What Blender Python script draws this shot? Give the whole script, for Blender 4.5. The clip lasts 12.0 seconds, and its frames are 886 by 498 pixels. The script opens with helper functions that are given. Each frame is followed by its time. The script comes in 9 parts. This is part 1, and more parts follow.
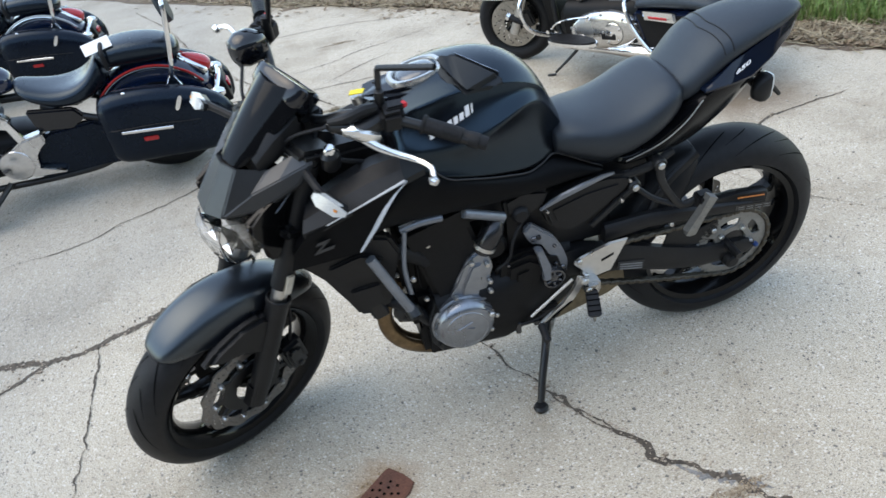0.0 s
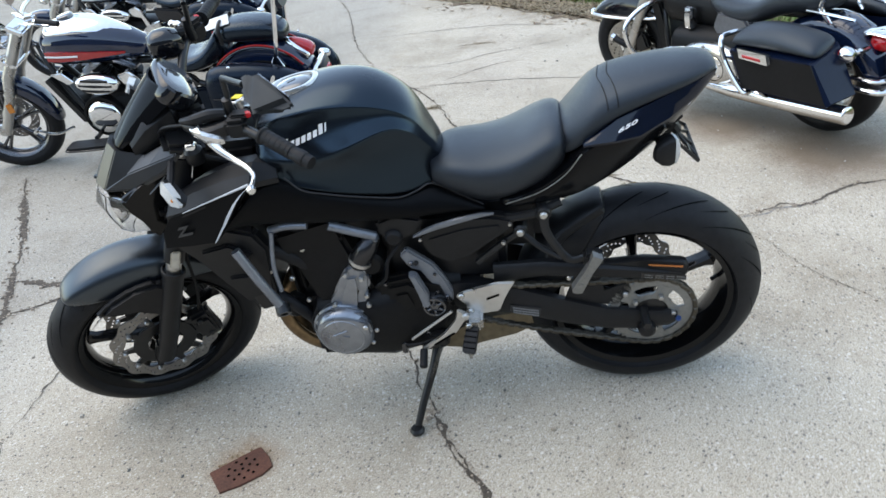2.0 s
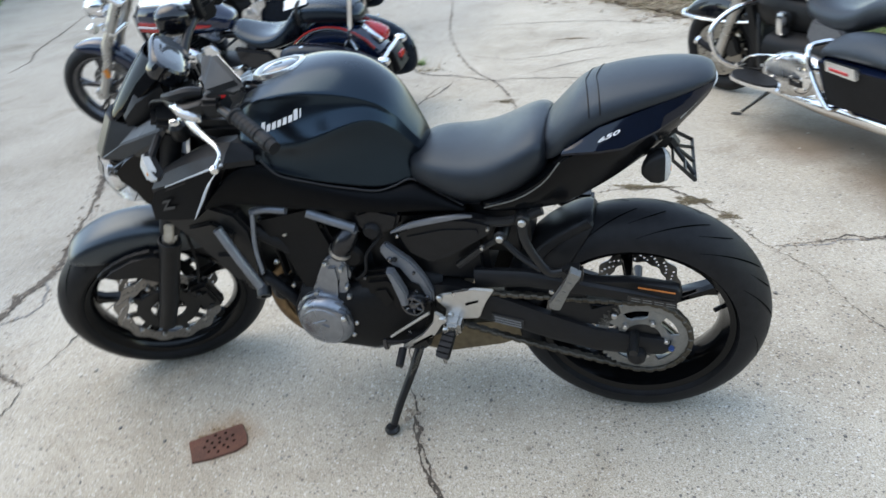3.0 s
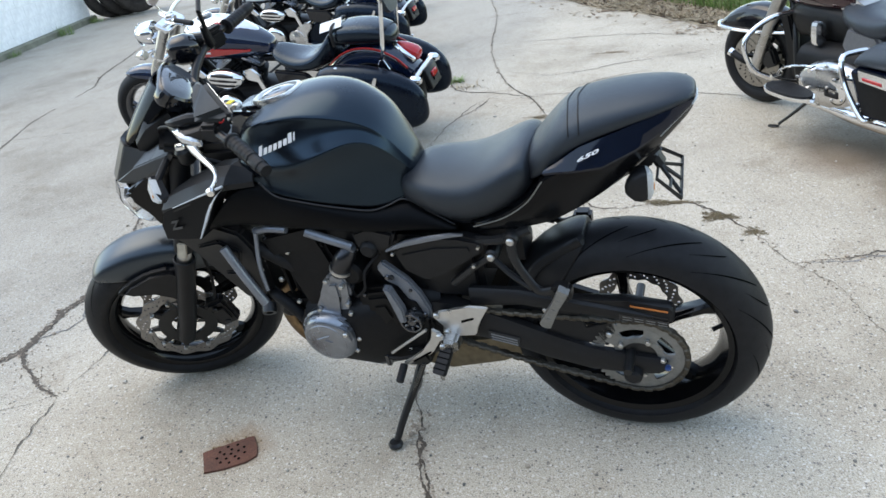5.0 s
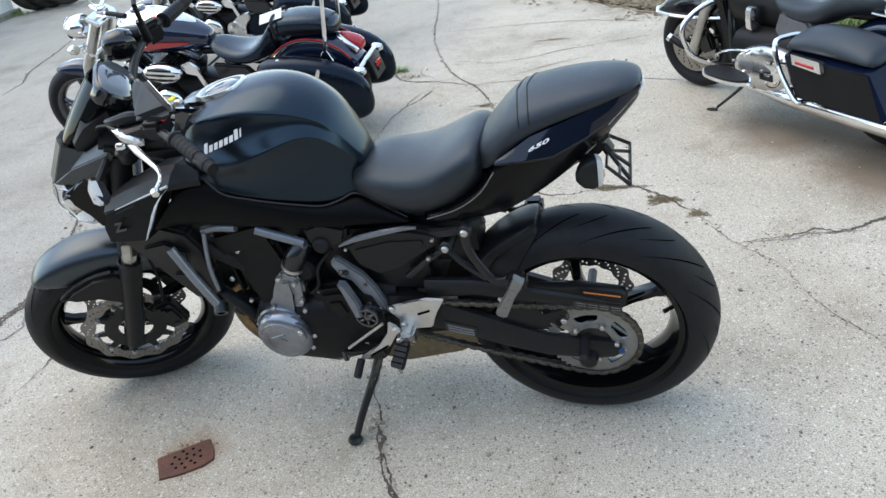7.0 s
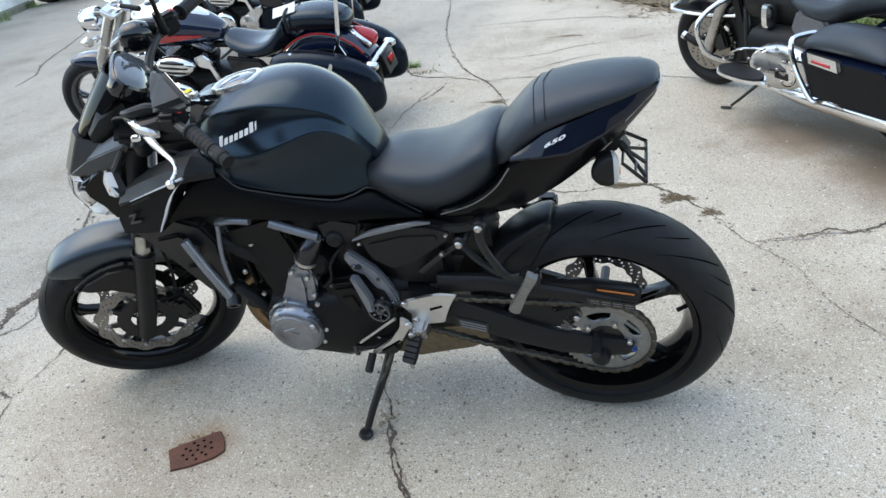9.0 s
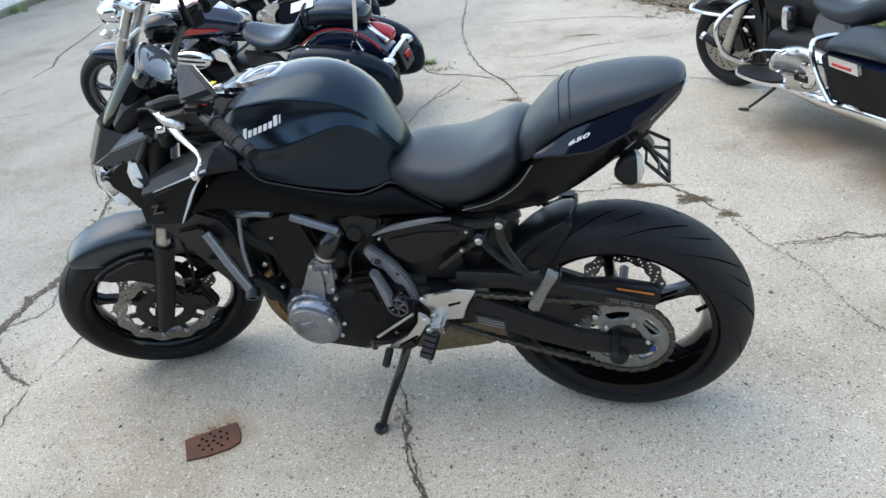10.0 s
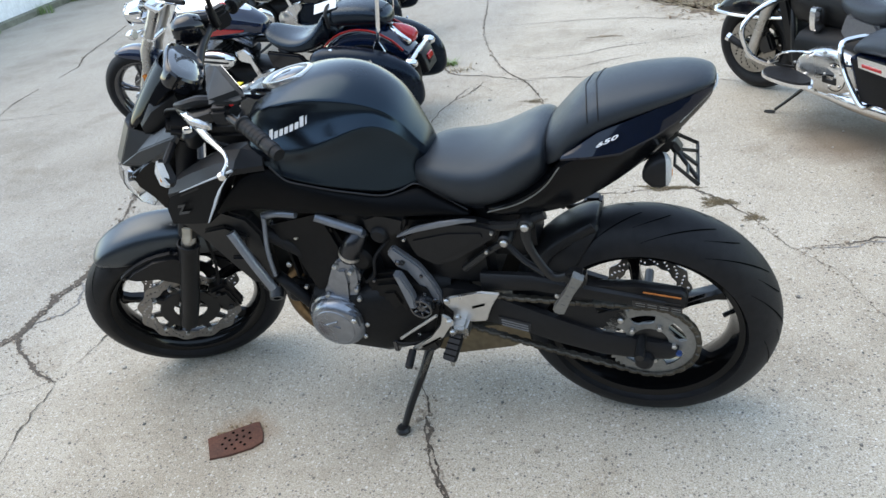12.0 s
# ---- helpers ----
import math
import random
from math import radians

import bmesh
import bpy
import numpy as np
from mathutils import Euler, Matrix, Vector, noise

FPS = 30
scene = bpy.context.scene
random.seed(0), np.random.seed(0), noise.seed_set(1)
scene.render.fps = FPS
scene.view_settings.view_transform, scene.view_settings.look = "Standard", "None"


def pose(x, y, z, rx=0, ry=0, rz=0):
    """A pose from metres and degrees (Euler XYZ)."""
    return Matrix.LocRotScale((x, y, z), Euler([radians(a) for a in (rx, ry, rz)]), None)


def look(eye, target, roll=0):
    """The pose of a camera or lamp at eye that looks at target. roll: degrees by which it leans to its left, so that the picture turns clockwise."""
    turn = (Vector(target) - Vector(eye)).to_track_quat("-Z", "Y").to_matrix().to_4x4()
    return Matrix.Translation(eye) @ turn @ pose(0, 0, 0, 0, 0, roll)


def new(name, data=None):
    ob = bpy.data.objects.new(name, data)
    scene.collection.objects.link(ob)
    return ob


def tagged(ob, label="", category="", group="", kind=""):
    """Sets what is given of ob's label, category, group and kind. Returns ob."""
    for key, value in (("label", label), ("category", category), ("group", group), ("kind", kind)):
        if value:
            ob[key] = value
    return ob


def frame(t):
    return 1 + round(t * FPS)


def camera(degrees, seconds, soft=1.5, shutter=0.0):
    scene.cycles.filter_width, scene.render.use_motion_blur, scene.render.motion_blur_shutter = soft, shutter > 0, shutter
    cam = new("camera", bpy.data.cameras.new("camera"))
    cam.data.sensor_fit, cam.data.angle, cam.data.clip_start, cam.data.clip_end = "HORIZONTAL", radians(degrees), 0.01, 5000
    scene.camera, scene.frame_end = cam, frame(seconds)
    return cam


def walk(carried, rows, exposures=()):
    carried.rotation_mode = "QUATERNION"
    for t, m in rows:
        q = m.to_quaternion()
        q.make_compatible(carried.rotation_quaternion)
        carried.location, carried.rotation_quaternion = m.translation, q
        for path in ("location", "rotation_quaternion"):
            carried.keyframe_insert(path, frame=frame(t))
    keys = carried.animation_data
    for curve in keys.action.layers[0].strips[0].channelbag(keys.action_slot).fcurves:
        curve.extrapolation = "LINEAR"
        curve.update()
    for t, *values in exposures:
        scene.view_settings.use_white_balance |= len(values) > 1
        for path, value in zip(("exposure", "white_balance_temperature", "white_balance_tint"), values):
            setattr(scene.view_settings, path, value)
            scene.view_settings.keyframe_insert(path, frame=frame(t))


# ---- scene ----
cam = camera(63.1, 12.0, shutter=0.5)
PATH = [
    (0, (-1.069, -1.704, 1.488), (-0.785, -0.024, 0.44), -10.4),
    (0.5, (-0.828, -1.716, 1.449), (-0.694, -0.017, 0.403), -11.8),
    (1, (-0.601, -1.746, 1.467), (-0.582, -0.029, 0.442), -11.8),
    (1.5, (-0.403, -1.837, 1.46), (-0.552, -0.113, 0.458), -9.6),
    (2, (-0.257, -1.78, 1.441), (-0.523, -0.056, 0.462), -8.5),
    (2.5, (-0.137, -1.708, 1.445), (-0.501, 0.009, 0.486), -8.3),
    (3, (0.045, -1.659, 1.391), (-0.518, 0.0, 0.426), -7.5),
    (3.2, (0.103, -1.65, 1.393), (-0.531, -0.04, 0.389), -7.5),
    (4.8, (0.198, -1.631, 1.393), (-0.532, -0.003, 0.489), -9.8),
    (5, (0.206, -1.63, 1.391), (-0.516, -0.001, 0.483), -10.0),
    (5.5, (0.212, -1.624, 1.392), (-0.467, 0.008, 0.457), -10.2),
    (6, (0.205, -1.617, 1.392), (-0.434, 0.024, 0.444), -10.3),
    (6.5, (0.198, -1.622, 1.395), (-0.397, 0.029, 0.436), -10.0),
    (7, (0.192, -1.626, 1.398), (-0.395, 0.029, 0.442), -10.0),
    (7.5, (0.191, -1.627, 1.398), (-0.409, 0.026, 0.446), -10.0),
    (9.5, (0.168, -1.629, 1.397), (-0.448, 0.012, 0.432), -9.4),
    (10, (0.154, -1.641, 1.399), (-0.477, -0.006, 0.435), -9.0),
    (10.5, (0.144, -1.645, 1.402), (-0.506, -0.014, 0.445), -8.8),
    (11, (0.138, -1.642, 1.401), (-0.526, -0.016, 0.446), -8.8),
    (11.5, (0.135, -1.64, 1.401), (-0.528, -0.014, 0.445), -9.0),
    (12, (0.137, -1.64, 1.4), (-0.541, -0.018, 0.445), -9.3),
]
walk(cam, [(t, look(eye, target, roll)) for t, eye, target, roll in PATH], exposures=((0.0, 1.66, 7750, 6.5),))

from mathutils.bvhtree import BVHTree

# ---- world and light: a bright hazy sky, the sun soft and behind the bike ----
world = bpy.data.worlds.new("sky")
scene.world = world
world.use_nodes = True
wn = world.node_tree
sky = wn.nodes.new("ShaderNodeTexSky")
sky.sky_type = "NISHITA"
sky.sun_disc = False
SUN_EL, SUN_AZ = radians(63), radians(-90)
sky.sun_elevation, sky.sun_rotation = SUN_EL, SUN_AZ
sky.air_density, sky.dust_density, sky.ozone_density = 1.0, 0.6, 2.5
cloud = wn.nodes.new("ShaderNodeMix")
cloud.data_type, cloud.blend_type = "RGBA", "ADD"
cloud.inputs["Factor"].default_value = 1.0
cloud.inputs["B"].default_value = (0.60, 0.70, 0.82, 1)
wn.links.new(sky.outputs[0], cloud.inputs["A"])
wn.links.new(cloud.outputs["Result"], wn.nodes["Background"].inputs[0])
wn.nodes["Background"].inputs[1].default_value = 0.15

sun_data = bpy.data.lights.new("sun", "SUN")
sun_data.energy, sun_data.angle, sun_data.color = 0.44, radians(60), (1.0, 0.93, 0.84)
sun = new("sun", sun_data)
sun_way = Vector((math.sin(SUN_AZ) * math.cos(SUN_EL), math.cos(SUN_AZ) * math.cos(SUN_EL), math.sin(SUN_EL)))
sun.matrix_world = look(sun_way * 20, (0, 0, 0))

# ---- materials ----
def mat(name, color, rough=0.5, metal=0.0, spread=0.12, scale=6.0, fine=60.0, bump=0.05, bump_scale=90.0, coat=0.0, dirt=None, rough_spread=0.08, spec=0.5, sheen=(1, 1, 1)):
    """A surface with coarse and fine variation of colour, roughness and relief."""
    m = bpy.data.materials.new(name)
    m.use_nodes = True
    nt = m.node_tree
    b = nt.nodes["Principled BSDF"]
    co = nt.nodes.new("ShaderNodeTexCoord")
    big = nt.nodes.new("ShaderNodeTexNoise")
    big.inputs["Scale"].default_value, big.inputs["Detail"].default_value = scale, 5
    small = nt.nodes.new("ShaderNodeTexNoise")
    small.inputs["Scale"].default_value, small.inputs["Detail"].default_value = fine, 4
    for n in (big, small):
        nt.links.new(co.outputs["Object"], n.inputs["Vector"])
    ramp = nt.nodes.new("ShaderNodeValToRGB")
    c = Vector(color)
    lo, hi = c * (1 - spread * 1.6), c * (1 + spread * 1.6)
    ramp.color_ramp.elements[0].position, ramp.color_ramp.elements[1].position = 0.3, 0.7
    ramp.color_ramp.elements[0].color = (*(dirt or lo), 1)
    ramp.color_ramp.elements[1].color = (*hi, 1)
    add = nt.nodes.new("ShaderNodeMath")
    add.operation = "MULTIPLY_ADD"
    add.inputs[1].default_value = 0.45
    mul = nt.nodes.new("ShaderNodeMath")
    mul.operation = "MULTIPLY"
    mul.inputs[1].default_value = 0.55
    nt.links.new(big.outputs["Fac"], mul.inputs[0])
    nt.links.new(small.outputs["Fac"], add.inputs[0])
    nt.links.new(mul.outputs[0], add.inputs[2])
    nt.links.new(add.outputs[0], ramp.inputs[0])
    nt.links.new(ramp.outputs[0], b.inputs["Base Color"])
    rr = nt.nodes.new("ShaderNodeMapRange")
    rr.inputs["From Min"].default_value, rr.inputs["From Max"].default_value = 0.3, 0.7
    rr.inputs["To Min"].default_value, rr.inputs["To Max"].default_value = max(0.02, rough - rough_spread), min(1, rough + rough_spread)
    nt.links.new(big.outputs["Fac"], rr.inputs["Value"])
    nt.links.new(rr.outputs[0], b.inputs["Roughness"])
    b.inputs["Metallic"].default_value = metal
    b.inputs["Specular IOR Level"].default_value = spec
    b.inputs["Specular Tint"].default_value = (*sheen, 1)
    b.inputs["Coat Weight"].default_value = coat
    b.inputs["Coat Roughness"].default_value = 0.06
    if bump:
        grain = nt.nodes.new("ShaderNodeTexNoise")
        grain.inputs["Scale"].default_value, grain.inputs["Detail"].default_value = bump_scale, 3
        nt.links.new(co.outputs["Object"], grain.inputs["Vector"])
        bm_ = nt.nodes.new("ShaderNodeBump")
        bm_.inputs["Strength"].default_value, bm_.inputs["Distance"].default_value = bump, 0.002
        nt.links.new(grain.outputs["Fac"], bm_.inputs["Height"])
        nt.links.new(bm_.outputs[0], b.inputs["Normal"])
    return m


def glass(name, color=(1, 1, 1), rough=0.02, ior=1.45, weight=1.0):
    m = mat(name, color, rough, 0.0, 0.02, bump=0.0, rough_spread=0.01)
    m.node_tree.nodes["Principled BSDF"].inputs["Transmission Weight"].default_value = weight
    m.node_tree.nodes["Principled BSDF"].inputs["IOR"].default_value = ior
    return m


# Bluish sheen values put the sky's blue reflection into the blacks' specular tint.
SATIN = mat("satin_black_paint", (0.0045, 0.0052, 0.0070), 0.25, 0.0, 0.15, bump=0.03, bump_scale=700, rough_spread=0.03, spec=0.56, sheen=(0.50, 0.76, 1.0))
UNDER = mat("dull_black_panel", (0.0030, 0.0032, 0.0038), 0.42, 0.0, 0.2, bump=0.05, bump_scale=600, spec=0.09)
GUARD = mat("satin_guard_paint", (0.0050, 0.0065, 0.0095), 0.28, 0.0, 0.12, bump=0.03, bump_scale=700, rough_spread=0.04, spec=0.9, sheen=(0.80, 0.92, 1.0))
GLOSS = mat("gloss_black_paint", (0.004, 0.0045, 0.0065), 0.10, 0.0, 0.2, bump=0.01, coat=0.25, rough_spread=0.03)
NAVY = mat("gloss_midnight_paint", (0.004, 0.0105, 0.031), 0.07, 0.1, 0.2, bump=0.01, coat=0.8, rough_spread=0.03)
PLASTIC = mat("black_plastic", (0.008, 0.008, 0.0088), 0.44, 0.0, 0.2, bump=0.12, bump_scale=400, spec=0.28)
GREYPLASTIC = mat("charcoal_plastic", (0.020, 0.020, 0.021), 0.44, 0.0, 0.12, bump=0.08, bump_scale=500, spec=0.36)
RUBBER = mat("tyre_rubber", (0.0095, 0.0095, 0.0105), 0.52, 0.0, 0.28, fine=45, bump=0.18, bump_scale=300, spec=0.22)
GROOVE = mat("tread_groove", (0.0015, 0.0015, 0.0015), 0.9, bump=0, spec=0.05)
SEATV = mat("black_vinyl", (0.0165, 0.0185, 0.0225), 0.42, 0.0, 0.12, fine=200, bump=0.25, bump_scale=900, spec=0.52, sheen=(0.72, 0.87, 1.0))
RIMBLACK = mat("rim_black", (0.003, 0.003, 0.0033), 0.13, 0.0, 0.2, bump=0.01, spec=0.26, rough_spread=0.03)
DULLALLOY = mat("dull_alloy", (0.235, 0.235, 0.225), 0.42, 0.7, 0.15, fine=120, bump=0.06)
SEATG = mat("glossy_vinyl", (0.006, 0.0075, 0.011), 0.23, 0.0, 0.12, fine=160, bump=0.2, bump_scale=500, spec=0.5, sheen=(0.62, 0.82, 1.0))
IRON = mat("black_metal", (0.008, 0.008, 0.0085), 0.36, 0.15, 0.25, bump=0.05)
ENGINE = mat("engine_black", (0.0052, 0.0052, 0.0056), 0.44, 0.1, 0.3, fine=80, bump=0.2, bump_scale=250, spec=0.20)
DARKSTEEL = mat("dark_polished_steel", (0.12, 0.12, 0.125), 0.22, 0.9, 0.15, bump=0.04)
COWL = mat("satin_charcoal_plastic", (0.014, 0.0145, 0.0155), 0.30, 0.0, 0.18, bump=0.06, bump_scale=500, spec=0.65, rough_spread=0.03)
MIRRORSHELL = mat("mirror_shell_plastic", (0.006, 0.006, 0.0065), 0.46, 0.0, 0.25, scale=20, bump=0.10, bump_scale=500, spec=0.36, sheen=(0.75, 0.88, 1.0))
COVER = mat("grey_engine_cover", (0.25, 0.265, 0.29), 0.27, 0.85, 0.12, bump=0.06, bump_scale=350)
BLUEALLOY = mat("blue_anodised", (0.05, 0.10, 0.26), 0.3, 0.6, 0.1)
TUBE = mat("grey_frame_paint", (0.19, 0.205, 0.23), 0.34, 0.55, 0.10, bump=0.05, bump_scale=500)
ALU = mat("bare_aluminium", (0.62, 0.61, 0.59), 0.33, 0.9, 0.06, bump=0.05, bump_scale=300)
STEEL = mat("brushed_steel", (0.48, 0.47, 0.45), 0.30, 0.95, 0.14, fine=160, bump=0.08)
DISC = mat("brake_steel", (0.26, 0.245, 0.23), 0.40, 0.85, 0.15, fine=140, bump=0.06)
CHROME = mat("chrome", (0.80, 0.80, 0.80), 0.07, 1.0, 0.05, bump=0.0, rough_spread=0.04)
CHAIN = mat("oily_chain", (0.075, 0.065, 0.050), 0.45, 0.7, 0.35, fine=120, bump=0.1)
PIPE = mat("heat_browned_steel", (0.20, 0.135, 0.075), 0.36, 0.85, 0.35, scale=9, bump=0.06)
CAN = mat("weathered_silencer", (0.17, 0.135, 0.085), 0.48, 0.55, 0.25, scale=9, bump=0.1)
WHITE = mat("white_decal", (0.72, 0.72, 0.72), 0.4, 0.0, 0.03, bump=0)
GREYDECAL = mat("grey_decal", (0.028, 0.028, 0.029), 0.5, bump=0)
SILVERDECAL = mat("silver_decal", (0.50, 0.52, 0.54), 0.4, 0.1, 0.05, bump=0)
BRIGHT = mat("polished_alloy", (0.78, 0.77, 0.75), 0.22, 0.9, 0.05, bump=0.03, bump_scale=300)
SHINE = mat("polished_alloy", (0.62, 0.62, 0.62), 0.24, 1.0, 0.12, fine=60, bump=0.06, bump_scale=40)
PALE = mat("pale_lens", (0.48, 0.48, 0.465), 0.12, 0.0, 0.15, fine=300, bump=0.3, bump_scale=260, coat=0.8)
ORANGE = mat("orange_label", (0.62, 0.20, 0.05), 0.5, bump=0)
YELLOW = mat("yellow_tag", (0.75, 0.60, 0.02), 0.5, bump=0)
REDPL = mat("red_plastic", (0.55, 0.015, 0.02), 0.3, bump=0)
REDLENS = mat("red_lens", (0.38, 0.008, 0.012), 0.10, 0.0, 0.1, bump=0, coat=0.3)
AMBER = mat("amber_lens", (0.55, 0.18, 0.02), 0.15, 0.0, 0.1, bump=0, coat=0.5)
CREAM = mat("cream_reflector", (0.52, 0.48, 0.40), 0.35, bump=0)
CLEAR = glass("clear_lens", (0.97, 0.98, 1.0), 0.03)
SMOKE = mat("smoked_screen", (0.004, 0.004, 0.0045), 0.07, 0.0, 0.1, bump=0, coat=0.0, rough_spread=0.02, spec=0.16)
TAILP = mat("tail_gloss_plastic", (0.0035, 0.0038, 0.0045), 0.16, 0.0, 0.2, bump=0.02, rough_spread=0.03, spec=0.16)
BAGNAVY = mat("deep_navy_bag_paint", (0.004, 0.008, 0.022), 0.14, 0.0, 0.15, bump=0.02, rough_spread=0.02, spec=0.20)
BAGSKIN = mat("grained_bag_skin", (0.0085, 0.0080, 0.0082), 0.5, 0.0, 0.2, bump=0.2, bump_scale=500, spec=0.14)
BAGBLACK = mat("satin_bag_black", (0.0035, 0.0050, 0.0095), 0.24, 0.0, 0.15, bump=0.03, rough_spread=0.03, spec=0.26, sheen=(0.6, 0.8, 1.0))
SIDEGREY = mat("matt_grey_cover", (0.11, 0.112, 0.118), 0.5, 0.1, 0.15, fine=60, bump=0.1)
DEEP = mat("deep_gloss_paint", (0.0020, 0.0045, 0.012), 0.07, 0.0, 0.2, bump=0.01, coat=0.15, rough_spread=0.02, spec=0.32)
MIRROR = mat("mirror_glass", (0.85, 0.87, 0.88), 0.03, 1.0, 0.02, bump=0, rough_spread=0.01)
SCREEN = mat("instrument_glass", (0.06, 0.066, 0.075), 0.06, 0.0, 0.1, bump=0, coat=1.0)
REDPAINT = mat("red_stripe_paint", (0.36, 0.018, 0.016), 0.15, bump=0, coat=0.7)
MAROON = mat("dark_maroon_paint", (0.030, 0.006, 0.009), 0.12, 0.1, bump=0, coat=0.8)
RUST = mat("rusted_iron", (0.105, 0.042, 0.026), 0.75, 0.15, 0.35, scale=14, fine=150, bump=0.5, bump_scale=160)
PAPER = mat("white_paper", (0.75, 0.75, 0.73), 0.7, bump=0)


# ---- mesh helpers ----
def slim(bm, start, most):
    """Pulls the sides in towards the middle: not at all inside start, by the full amount from three times start on."""
    for v in bm.verts:
        a = abs(v.co.y)
        v.co.y = math.copysign(max(0.0, a - most * min(1.0, max(0.0, (a - start) / (2 * start + 1e-9)))), v.co.y)
    return bm


def part(name, bm, material, parent, label="", sharp=35, subsurf=0):
    """One mesh object under a thing or a part."""
    if bm.faces:
        bmesh.ops.recalc_face_normals(bm, faces=bm.faces[:])
    me = bpy.data.meshes.new(name)
    bm.to_mesh(me)
    bm.free()
    for p in me.polygons:
        p.use_smooth = True
    if sharp < 180:
        me.set_sharp_from_angle(angle=radians(sharp))
    me.materials.append(material)
    ob = new(name, me)
    ob.parent = parent
    if label:
        ob["label"] = label
    if subsurf:
        s = ob.modifiers.new("smooth", "SUBSURF")
        s.levels = s.render_levels = subsurf
    return ob


def join(*bms):
    a = bms[0]
    for b in bms[1:]:
        me = bpy.data.meshes.new("tmp")
        b.to_mesh(me)
        b.free()
        a.from_mesh(me)
        bpy.data.meshes.remove(me)
    return a


def moved(bm, m):
    bm.transform(m)
    return bm


def mirrored(bm):
    bm.transform(Matrix.Diagonal((1, -1, 1, 1)))
    bmesh.ops.reverse_faces(bm, faces=bm.faces[:])
    return bm


def loft(rings, caps=True, closed=True, loop=False):
    """Quads between rings of equal count."""
    bm = bmesh.new()
    vs = [[bm.verts.new(p) for p in r] for r in rings]
    n = len(vs[0])
    pairs = list(zip(vs[:-1], vs[1:])) + ([(vs[-1], vs[0])] if loop else [])
    for a, b in pairs:
        for i in range(n if closed else n - 1):
            j = (i + 1) % n
            bm.faces.new((a[i], a[j], b[j], b[i]))
    if caps and closed and not loop:
        bm.faces.new(vs[0][::-1])
        bm.faces.new(vs[-1])
    return bm


def halves(stations):
    """Rings round the x axis from stations of (x, [(y, z) from the top middle down to the bottom edge])."""
    rings = []
    for x, half in stations:
        right = [(x, y, z) for y, z in half]
        left = [(x, -y, z) for y, z in half[::-1] if y > 1e-6]
        rings.append(right + left)
    return rings


def oval(x, y, z, w, h, n=14, power=2.6):
    """A superellipse ring across the x axis."""
    out = []
    for i in range(n):
        a = 2 * math.pi * i / n
        c, s = math.cos(a), math.sin(a)
        out.append((x, y + w * math.copysign(abs(c) ** (2 / power), c), z + h * math.copysign(abs(s) ** (2 / power), s)))
    return out


def plate(outline, y0, y1, bevel=0.003, seg=1, taper=1.0):
    """An outline of (x, z) with thickness from y0 to y1, its edges rounded; taper shrinks the y1 face about its middle."""
    bm = bmesh.new()
    cx, cz = sum(p[0] for p in outline) / len(outline), sum(p[1] for p in outline) / len(outline)
    a = [bm.verts.new((x, y0, z)) for x, z in outline]
    b = [bm.verts.new((cx + (x - cx) * taper, y1, cz + (z - cz) * taper)) for x, z in outline]
    n = len(a)
    bm.faces.new(a)
    bm.faces.new(b[::-1])
    for i in range(n):
        bm.faces.new((a[i], b[i], b[(i + 1) % n], a[(i + 1) % n]))
    if bevel:
        bmesh.ops.bevel(bm, geom=bm.edges[:], offset=bevel, segments=seg, affect="EDGES", clamp_overlap=True)
    return bm


def block(x0, x1, y0, y1, z0, z1, bevel=0.006, seg=2, m=None):
    bm = bmesh.new()
    bmesh.ops.create_cube(bm, size=1)
    bm.transform(Matrix.Translation(((x0 + x1) / 2, (y0 + y1) / 2, (z0 + z1) / 2)) @ Matrix.Diagonal((abs(x1 - x0), abs(y1 - y0), abs(z1 - z0), 1)))
    if bevel:
        bmesh.ops.bevel(bm, geom=bm.edges[:], offset=bevel, segments=seg, affect="EDGES", clamp_overlap=True)
    if m is not None:
        bm.transform(m)
    return bm


def smooth_path(pts, steps=6):
    """Points along a Catmull-Rom curve through pts."""
    p = [Vector(q) for q in pts]
    p = [2 * p[0] - p[1]] + p + [2 * p[-1] - p[-2]]
    out = []
    for i in range(1, len(p) - 2):
        for k in range(steps):
            t = k / steps
            out.append(0.5 * (2 * p[i] + (p[i + 1] - p[i - 1]) * t + (2 * p[i - 1] - 5 * p[i] + 4 * p[i + 1] - p[i + 2]) * t * t + (3 * p[i] - p[i - 1] - 3 * p[i + 1] + p[i + 2]) * t ** 3))
    out.append(p[-2])
    return out


def tube(pts, r, n=10, smooth=True, steps=6, flat=1.0, caps=True):
    """A round bar along points; r is a radius or a list of radii for the points."""
    radii = r if isinstance(r, (list, tuple)) else [r] * len(pts)
    path = smooth_path(pts, steps) if smooth and len(pts) > 2 else [Vector(q) for q in pts]
    count = len(path)
    rings, side = [], None
    for i, p in enumerate(path):
        d = (path[min(i + 1, count - 1)] - path[max(i - 1, 0)]).normalized()
        if side is None:
            side = d.cross(Vector((0, 1, 0)) if abs(d.y) < 0.9 else Vector((1, 0, 0))).normalized()
        side = (side - d * side.dot(d)).normalized()
        up = d.cross(side)
        f = i / max(1, count - 1) * (len(radii) - 1)
        k = min(int(f), len(radii) - 2) if len(radii) > 1 else 0
        rad = radii[k] + (radii[min(k + 1, len(radii) - 1)] - radii[k]) * (f - k)
        rings.append([p + (side * math.cos(2 * math.pi * j / n) + up * math.sin(2 * math.pi * j / n) * flat) * rad for j in range(n)])
    return loft(rings, caps)


